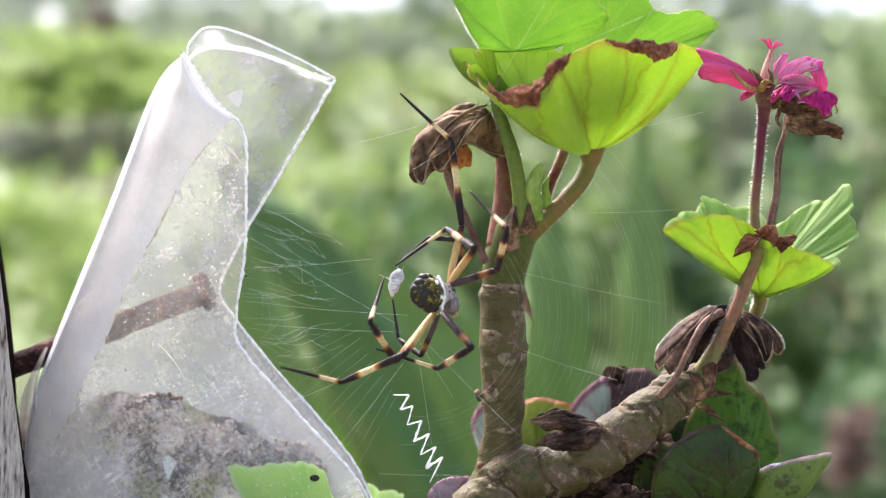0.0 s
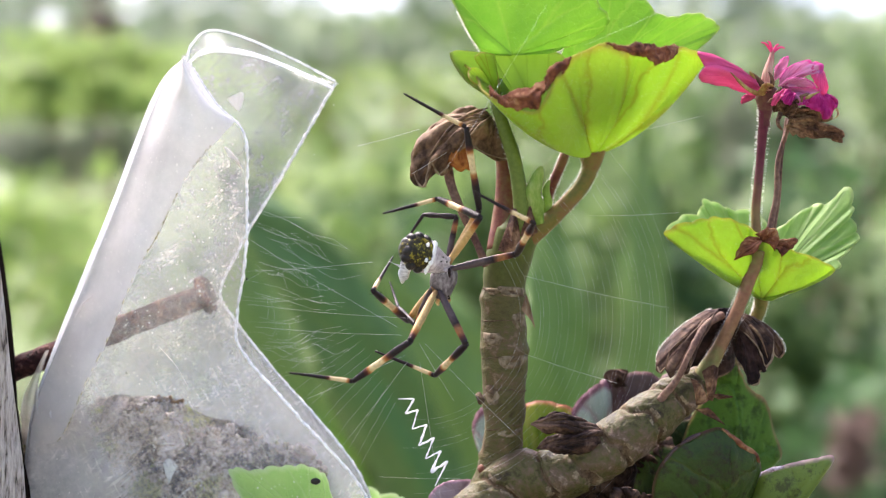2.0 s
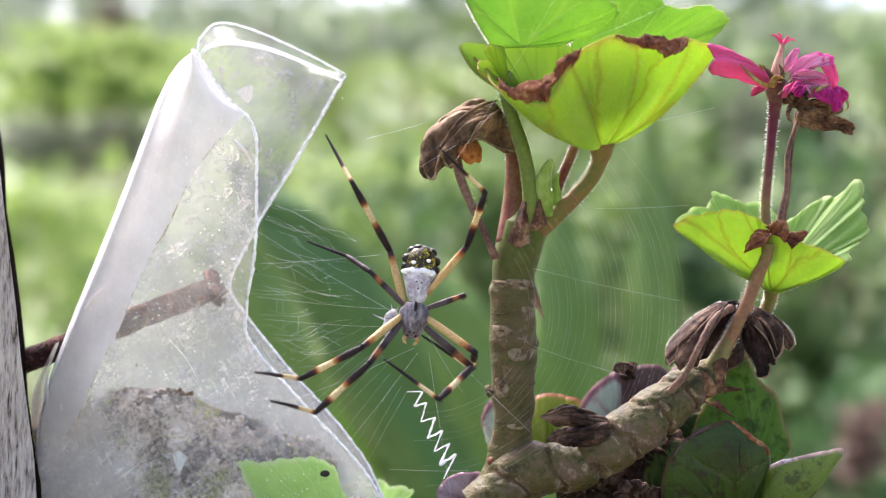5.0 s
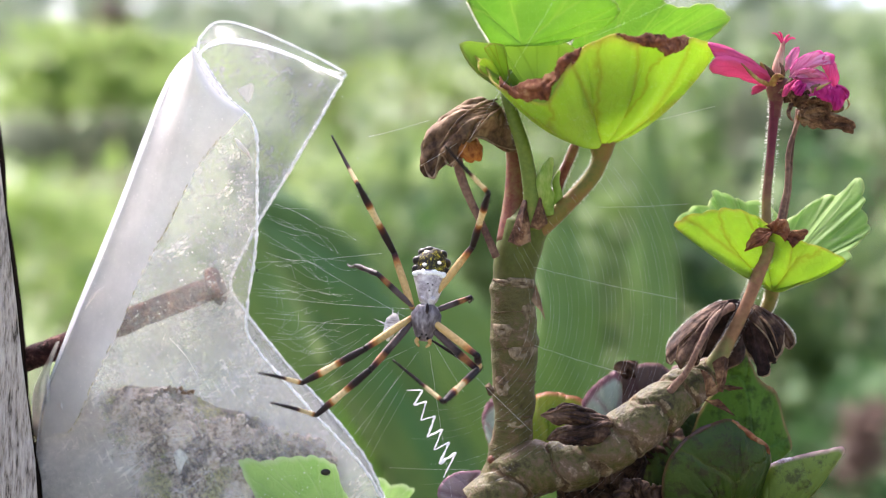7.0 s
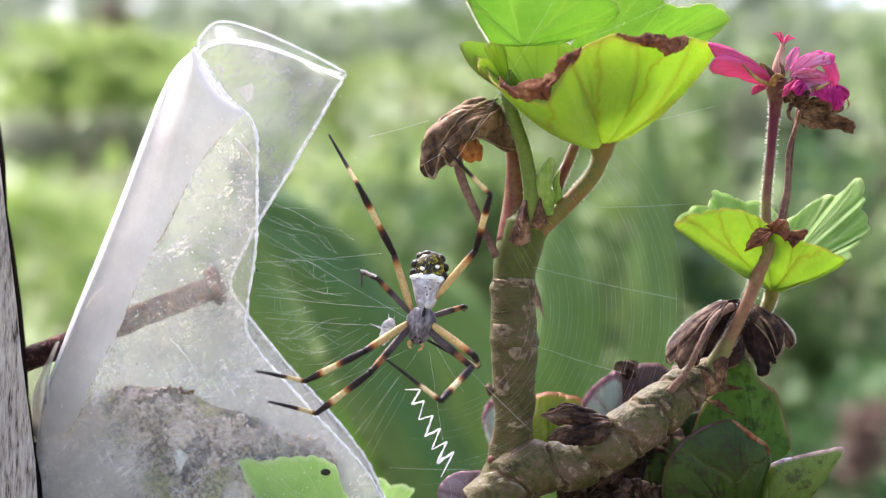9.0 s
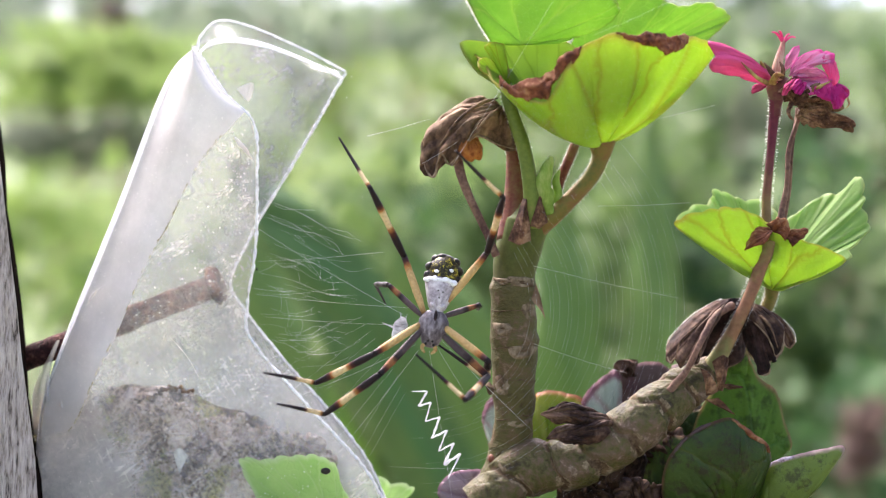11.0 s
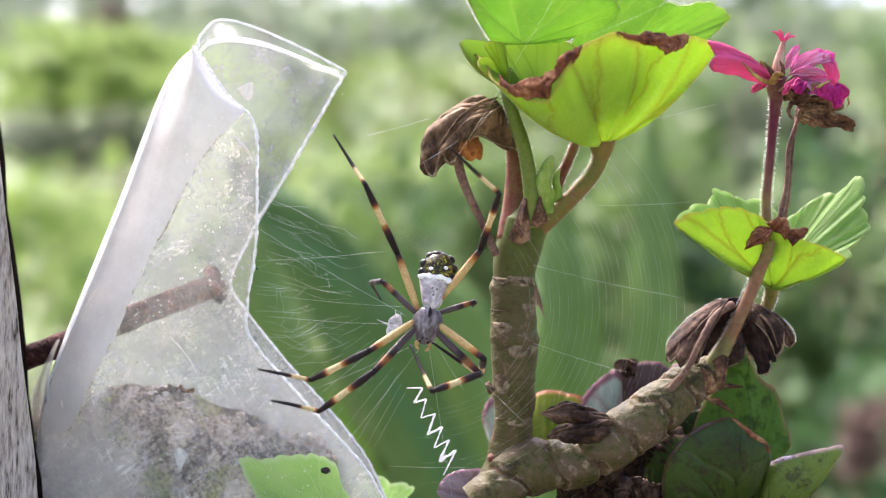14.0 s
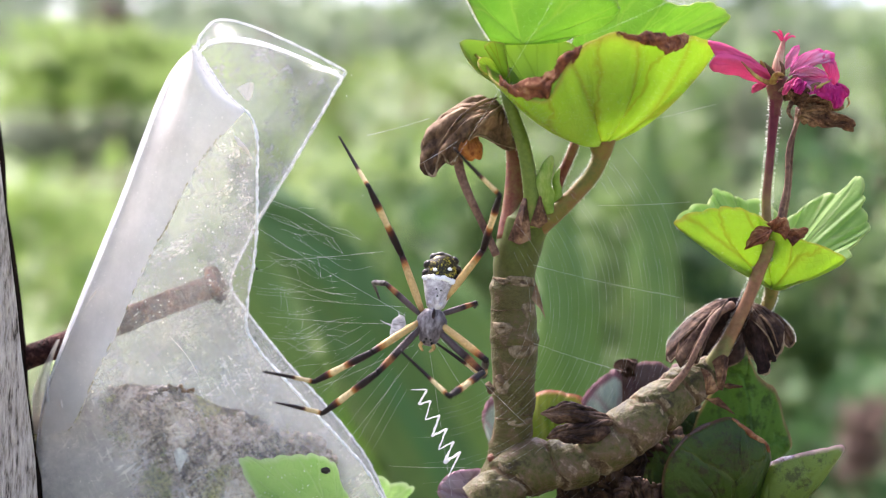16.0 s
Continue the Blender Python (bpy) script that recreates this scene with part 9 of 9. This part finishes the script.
    step(hind_left_leg, 13.5, (-0.00408, -0.001, 1.18778), (-0.00818, 0.00242, 1.19877), (-0.01422, -0.00594, 1.21183), (-0.02075, -0.00036, 1.2223))
    step(hind_right_leg, 13.5, (0.00057, -0.001, 1.19011), (0.00796, -0.00124, 1.19982), (0.01094, -0.01415, 1.2099), (0.00185, -0.01977, 1.21821))
    body(14, (-0.00243, -0.001, 1.18849), (0.2, 0.3, 1), (0, -1, 0.2), (-0.2, 0, -1), (0, -1, 0), (-0.00974, 0.002, 1.18467))
    step(front_left_leg, 14, (-0.00532, -0.001, 1.18601), (-0.01414, -0.00939, 1.1806), (-0.02557, -0.00426, 1.17464), (-0.03458, -0.01284, 1.17748))
    step(second_left_leg, 14, (-0.00492, -0.001, 1.18502), (-0.01319, -0.00709, 1.17654), (-0.024, -0.00362, 1.16855), (-0.03214, -0.01295, 1.17167))
    step(second_right_leg, 14, (-0.00147, -0.001, 1.18568), (0.00776, -0.00799, 1.1791), (0.00747, 0.00515, 1.17464), (-0.00234, 0.00106, 1.18171))
    step(front_right_leg, 14, (-0.00193, -0.001, 1.18435), (0.00716, -0.00599, 1.176), (-0.00199, -0.01616, 1.1737), (-0.00627, -0.00722, 1.18174))
    step(third_left_leg, 14, (-0.00525, -0.001, 1.18734), (-0.01203, 0.00082, 1.19365), (-0.01476, 0.00808, 1.19325), (-0.01279, 0.01515, 1.18932))
    step(third_right_leg, 14, (-0.0012, -0.001, 1.18734), (0.0061, 0.00461, 1.18938), (0.00627, 0.01236, 1.18885), (0.00622, 0.02066, 1.18816))
    step(hind_left_leg, 14, (-0.00492, -0.001, 1.188), (-0.00897, 0.00248, 1.19899), (-0.0149, -0.0056, 1.21229), (-0.02156, 0.00019, 1.22256))
    step(hind_right_leg, 14, (-0.00034, -0.001, 1.1902), (0.00728, -0.00121, 1.19973), (0.01054, -0.01362, 1.21034), (0.00124, -0.01901, 1.21857))
    body(14.6, (-0.00232, -0.001, 1.18849), (0.2, 0.3, 1), (0, -1, 0.2), (-0.2, 0, -1), (0, -1, 0), (-0.00974, 0.002, 1.18467))
    step(front_left_leg, 14.6, (-0.00528, -0.001, 1.18601), (-0.01415, -0.00933, 1.1806), (-0.02558, -0.00419, 1.17464), (-0.03459, -0.01281, 1.17737))
    step(second_left_leg, 14.6, (-0.00488, -0.001, 1.18502), (-0.01319, -0.00703, 1.17653), (-0.024, -0.00356, 1.16855), (-0.03214, -0.01291, 1.17156))
    step(second_right_leg, 14.6, (-0.00129, -0.001, 1.18568), (0.00764, -0.00839, 1.17913), (0.00746, 0.00475, 1.17468), (-0.00211, 0.00015, 1.18177))
    step(front_right_leg, 14.6, (-0.00176, -0.001, 1.18435), (0.00774, -0.005, 1.17591), (0.0001, -0.01611, 1.17264), (-0.00661, -0.01097, 1.18221))
    step(third_left_leg, 14.6, (-0.00508, -0.001, 1.18734), (-0.01184, 0.00155, 1.19341), (-0.01479, 0.00873, 1.19323), (-0.01281, 0.01559, 1.18896))
    step(third_right_leg, 14.6, (-0.00109, -0.001, 1.18734), (0.0061, 0.00475, 1.18937), (0.00628, 0.0125, 1.18884), (0.00622, 0.0208, 1.18815))
    step(hind_left_leg, 14.6, (-0.00474, -0.001, 1.188), (-0.00875, 0.00251, 1.19899), (-0.01489, -0.00577, 1.21206), (-0.02152, -0.00029, 1.22252))
    step(hind_right_leg, 14.6, (-0.0001, -0.001, 1.19033), (0.0076, -0.00124, 1.1998), (0.01032, -0.01403, 1.21011), (0.00134, -0.01985, 1.21841))
    body(14.8, (-0.00232, -0.001, 1.18849), (0.2, 0.3, 1), (0, -1, 0.2), (-0.2, 0, -1), (0, -1, 0), (-0.00974, 0.002, 1.18467))
    step(front_left_leg, 14.8, (-0.00528, -0.001, 1.18601), (-0.01415, -0.00933, 1.1806), (-0.02558, -0.00419, 1.17464), (-0.03459, -0.01281, 1.17737))
    step(second_left_leg, 14.8, (-0.00488, -0.001, 1.18502), (-0.01319, -0.00703, 1.17653), (-0.024, -0.00356, 1.16855), (-0.03214, -0.01291, 1.17156))
    step(second_right_leg, 14.8, (-0.00129, -0.001, 1.18568), (0.00764, -0.00839, 1.17913), (0.00746, 0.00475, 1.17468), (-0.00211, 0.00015, 1.18177))
    step(front_right_leg, 14.8, (-0.00176, -0.001, 1.18435), (0.00774, -0.005, 1.17591), (0.0001, -0.01611, 1.17264), (-0.00661, -0.01097, 1.18221))
    step(third_left_leg, 14.8, (-0.00508, -0.001, 1.18734), (-0.01184, 0.00155, 1.19341), (-0.01479, 0.00873, 1.19323), (-0.01281, 0.01559, 1.18896))
    step(third_right_leg, 14.8, (-0.00109, -0.001, 1.18734), (0.0061, 0.00475, 1.18937), (0.00628, 0.0125, 1.18884), (0.00622, 0.0208, 1.18815))
    step(hind_left_leg, 14.8, (-0.00474, -0.001, 1.188), (-0.00875, 0.00251, 1.19899), (-0.01489, -0.00577, 1.21206), (-0.02152, -0.00029, 1.22252))
    step(hind_right_leg, 14.8, (-0.0001, -0.001, 1.19033), (0.0076, -0.00124, 1.1998), (0.01032, -0.01403, 1.21011), (0.00134, -0.01985, 1.21841))
    body(15, (-0.00841, -0.001, 1.19181), (0.2, 0.3, 1), (0, -1, 0.2), (-0.2, 0, -1), (0, -1, 0), (-0.01578, 0.002, 1.18713))
    step(front_left_leg, 15, (-0.01183, -0.001, 1.18867), (-0.01802, -0.01072, 1.18198), (-0.02933, -0.00499, 1.17634), (-0.0354, -0.01607, 1.17818))
    step(second_left_leg, 15, (-0.01149, -0.001, 1.18767), (-0.01698, -0.01025, 1.17982), (-0.02643, -0.00664, 1.17032), (-0.03258, -0.01765, 1.1723))
    step(second_right_leg, 15, (-0.00751, -0.001, 1.18834), (0.00336, -0.00629, 1.18275), (0.00523, 0.00636, 1.17738), (-0.00377, -0.00034, 1.18347))
    step(front_right_leg, 15, (-0.00784, -0.001, 1.18734), (0.00227, -0.0071, 1.18118), (-0.003, -0.01876, 1.17582), (-0.01227, -0.0187, 1.1846))
    step(third_left_leg, 15, (-0.0113, -0.001, 1.19132), (-0.01781, 0.00228, 1.19731), (-0.02093, 0.0094, 1.19724), (-0.01935, 0.01661, 1.1934))
    step(third_right_leg, 15, (-0.00718, -0.001, 1.19099), (0.00123, 0.00275, 1.19304), (0.00127, 0.01051, 1.19261), (0.00107, 0.01881, 1.19204))
    step(hind_left_leg, 15, (-0.01116, -0.001, 1.19166), (-0.01408, 0.00596, 1.20125), (-0.01839, -0.0054, 1.21263), (-0.0236, 0.00184, 1.22282))
    step(hind_right_leg, 15, (-0.00685, -0.001, 1.19265), (0.00292, -0.00112, 1.19998), (0.00747, -0.01394, 1.20958), (-0.00094, -0.01631, 1.21992))
    body(15.1, (-0.00708, -0.001, 1.19137), (0.2, 0.3, 1), (0, -1, 0.2), (-0.2, 0, -1), (0, -1, 0), (-0.01443, 0.002, 1.18668))
    step(front_left_leg, 15.1, (-0.0105, -0.001, 1.18823), (-0.01701, -0.01056, 1.18162), (-0.02874, -0.0055, 1.17622), (-0.03509, -0.01641, 1.17812))
    step(second_left_leg, 15.1, (-0.01017, -0.001, 1.18723), (-0.01597, -0.01013, 1.17946), (-0.02586, -0.00711, 1.1702), (-0.03228, -0.01795, 1.17225))
    step(second_right_leg, 15.1, (-0.00618, -0.001, 1.18789), (0.00439, -0.007, 1.18245), (0.00576, 0.00579, 1.17724), (-0.00351, -0.00047, 1.18339))
    step(front_right_leg, 15.1, (-0.00652, -0.001, 1.1869), (0.0033, -0.00769, 1.18088), (-0.0025, -0.01918, 1.1757), (-0.01184, -0.01912, 1.18441))
    step(third_left_leg, 15.1, (-0.00997, -0.001, 1.19088), (-0.01669, 0.00162, 1.19696), (-0.02031, 0.0085, 1.19707), (-0.01901, 0.01582, 1.19332))
    step(third_right_leg, 15.1, (-0.00585, -0.001, 1.19055), (0.00232, 0.00322, 1.19267), (0.00183, 0.01097, 1.19242), (0.00136, 0.01927, 1.19193))
    step(hind_left_leg, 15.1, (-0.00984, -0.001, 1.19121), (-0.01298, 0.00575, 1.20089), (-0.01789, -0.00516, 1.21247), (-0.02333, 0.00181, 1.22272))
    step(hind_right_leg, 15.1, (-0.00552, -0.001, 1.19221), (0.00411, -0.00115, 1.19972), (0.00797, -0.01413, 1.2094), (-0.00061, -0.01497, 1.21984))
    body(15.3, (-0.00266, -0.001, 1.1886), (0.2, 0.3, 1), (0, -1, 0.2), (-0.2, 0, -1), (0, -1, 0), (-0.01007, 0.002, 1.18478))
    step(front_left_leg, 15.3, (-0.00561, -0.001, 1.18612), (-0.01432, -0.00946, 1.18065), (-0.02548, -0.00394, 1.17452), (-0.03432, -0.01275, 1.17721))
    step(second_left_leg, 15.3, (-0.00521, -0.001, 1.18513), (-0.01336, -0.00716, 1.17658), (-0.02389, -0.00328, 1.16843), (-0.03188, -0.01278, 1.1714))
    step(second_right_leg, 15.3, (-0.00162, -0.001, 1.18579), (0.00748, -0.0081, 1.17914), (0.0076, 0.005, 1.17457), (-0.00182, 0.00006, 1.18162))
    step(front_right_leg, 15.3, (-0.00209, -0.001, 1.18446), (0.00698, -0.00633, 1.17629), (0.00023, -0.01808, 1.1733), (-0.00879, -0.0137, 1.1812))
    step(third_left_leg, 15.3, (-0.00541, -0.001, 1.18745), (-0.01204, 0.00202, 1.19344), (-0.01469, 0.00932, 1.19313), (-0.01253, 0.01608, 1.18877))
    step(third_right_leg, 15.3, (-0.00143, -0.001, 1.18745), (0.00592, 0.00459, 1.18942), (0.00641, 0.01231, 1.18875), (0.00653, 0.0206, 1.18799))
    step(hind_left_leg, 15.3, (-0.00508, -0.001, 1.18812), (-0.00894, 0.00288, 1.19903), (-0.01476, -0.00583, 1.21198), (-0.02125, -0.0001, 1.22239))
    step(hind_right_leg, 15.3, (-0.00043, -0.001, 1.19044), (0.00739, -0.00124, 1.19981), (0.01044, -0.01402, 1.21003), (0.00161, -0.02018, 1.21824))
    body(15.5, (-0.00188, -0.001, 1.18827), (0.2, 0.3, 1), (0, -1, 0.2), (-0.2, 0, -1), (0, -1, 0), (-0.00929, 0.002, 1.18445))
    step(front_left_leg, 15.5, (-0.00483, -0.001, 1.18579), (-0.01372, -0.00932, 1.18038), (-0.02514, -0.00419, 1.17442), (-0.03416, -0.0128, 1.17715))
    step(second_left_leg, 15.5, (-0.00444, -0.001, 1.1848), (-0.01277, -0.007, 1.17631), (-0.02357, -0.00353, 1.16832), (-0.03172, -0.01287, 1.17135))
    step(second_right_leg, 15.5, (-0.00085, -0.001, 1.18546), (0.00807, -0.00842, 1.17892), (0.00791, 0.00471, 1.17446), (-0.00167, 0.00015, 1.18155))
    step(front_right_leg, 15.5, (-0.00131, -0.001, 1.18413), (0.00757, -0.00679, 1.17608), (0.00051, -0.01838, 1.1732), (-0.00862, -0.0144, 1.18118))
    step(third_left_leg, 15.5, (-0.00463, -0.001, 1.18712), (-0.0114, 0.00155, 1.19319), (-0.01434, 0.00874, 1.193), (-0.01234, 0.01559, 1.18872))
    step(third_right_leg, 15.5, (-0.00065, -0.001, 1.18712), (0.00656, 0.00474, 1.18915), (0.00674, 0.01248, 1.18861), (0.0067, 0.02078, 1.18791))
    step(hind_left_leg, 15.5, (-0.0043, -0.001, 1.18778), (-0.0083, 0.00254, 1.19877), (-0.01446, -0.0057, 1.21185), (-0.02109, -0.00022, 1.22231))
    step(hind_right_leg, 15.5, (0.00035, -0.001, 1.19011), (0.00804, -0.00124, 1.19958), (0.01074, -0.01402, 1.2099), (0.00175, -0.01981, 1.21821))
    body(16, (-0.00166, -0.001, 1.18827), (0.2, 0.3, 1), (0, -1, 0.2), (-0.2, 0, -1), (0, -1, 0), (-0.00906, 0.002, 1.18445))
    step(front_left_leg, 16, (-0.00461, -0.001, 1.18579), (-0.01351, -0.0093, 1.18038), (-0.02492, -0.00423, 1.17431), (-0.0337, -0.01307, 1.17707))
    step(second_left_leg, 16, (-0.00421, -0.001, 1.1848), (-0.01255, -0.00699, 1.17631), (-0.02331, -0.00384, 1.16815), (-0.03123, -0.01334, 1.17129))
    step(second_right_leg, 16, (-0.00069, -0.001, 1.18546), (0.00817, -0.00849, 1.17892), (0.00814, 0.00465, 1.17446), (-0.00133, -0.00014, 1.18157))
    step(front_right_leg, 16, (-0.00116, -0.001, 1.18413), (0.00768, -0.0072, 1.17633), (0.00114, -0.01899, 1.17307), (-0.00796, -0.01535, 1.18126))
    step(third_left_leg, 16, (-0.00448, -0.001, 1.18712), (-0.01128, 0.00145, 1.19319), (-0.01422, 0.00864, 1.19324), (-0.01318, 0.01603, 1.18953))
    step(third_right_leg, 16, (-0.00056, -0.001, 1.18712), (0.00644, 0.00499, 1.18914), (0.00663, 0.01274, 1.1886), (0.00659, 0.02103, 1.1879))
    step(hind_left_leg, 16, (-0.00408, -0.001, 1.18778), (-0.00818, 0.00242, 1.19877), (-0.01422, -0.00594, 1.21183), (-0.02045, 0.00011, 1.22222))
    step(hind_right_leg, 16, (0.00037, -0.001, 1.19011), (0.00782, -0.00124, 1.19978), (0.01063, -0.01409, 1.20999), (0.00195, -0.02022, 1.21838))
    walk(spider, [(t, m) for t, m, *_ in SPOTS])
    walk(abdomen, eased([(t, a) for t, m, a, *_ in SPOTS]))
    walk(thorax, eased([(t, h) for t, m, a, h, c in SPOTS]))
    walk(prey, [(t, c) for t, *_, c in SPOTS])
    # the middle of the web sways as the spider shifts its weight
    sway = [(0, -13, 4), (0.5, -9, 3.5), (1, -11, 2.5), (1.5, -9, 2), (2, -5.5, 2.5), (2.5, -8, 2.5), (3, -15, 3.5), (3.5, -4, -1.5), (4, -3, -0.5), (6.5, -13.5, 3.5), (7, -8, 2), (7.5, -11, 3), (8, -14, 5), (8.5, -12, 3), (9, -12, 3),
            (11.5, 3, -2.5), (12, 4, -1), (12.5, -6, 2), (13, 1, 0), (13.5, 0, 0), (14, -8, 3), (14.5, -6, 3), (15, -12, 3), (15.5, 0, 0), (16, 0, 0)]
    for web_part in WEB_PARTS:
        walk(web_part, [(t, Matrix.Translation((a * 0.000112, 0, b * 0.000112))) for t, a, b in sway])
    for leg in LEGS:
        a, b, c = leg["parts"]
        homes = [m for t, m, *_ in SPOTS]
        walk(a, eased([(t, home.inverted() @ m[0]) for home, (t, m) in zip(homes, leg["rows"])]))
        walk(b, eased([(t, m[0].inverted() @ m[1]) for t, m in leg["rows"]]))
        walk(c, eased([(t, m[0].inverted() @ m[2]) for t, m in leg["rows"]]))


LEGS = [front_left_leg, second_left_leg, second_right_leg, front_right_leg, third_left_leg, third_right_leg, hind_left_leg, hind_right_leg]
motions()
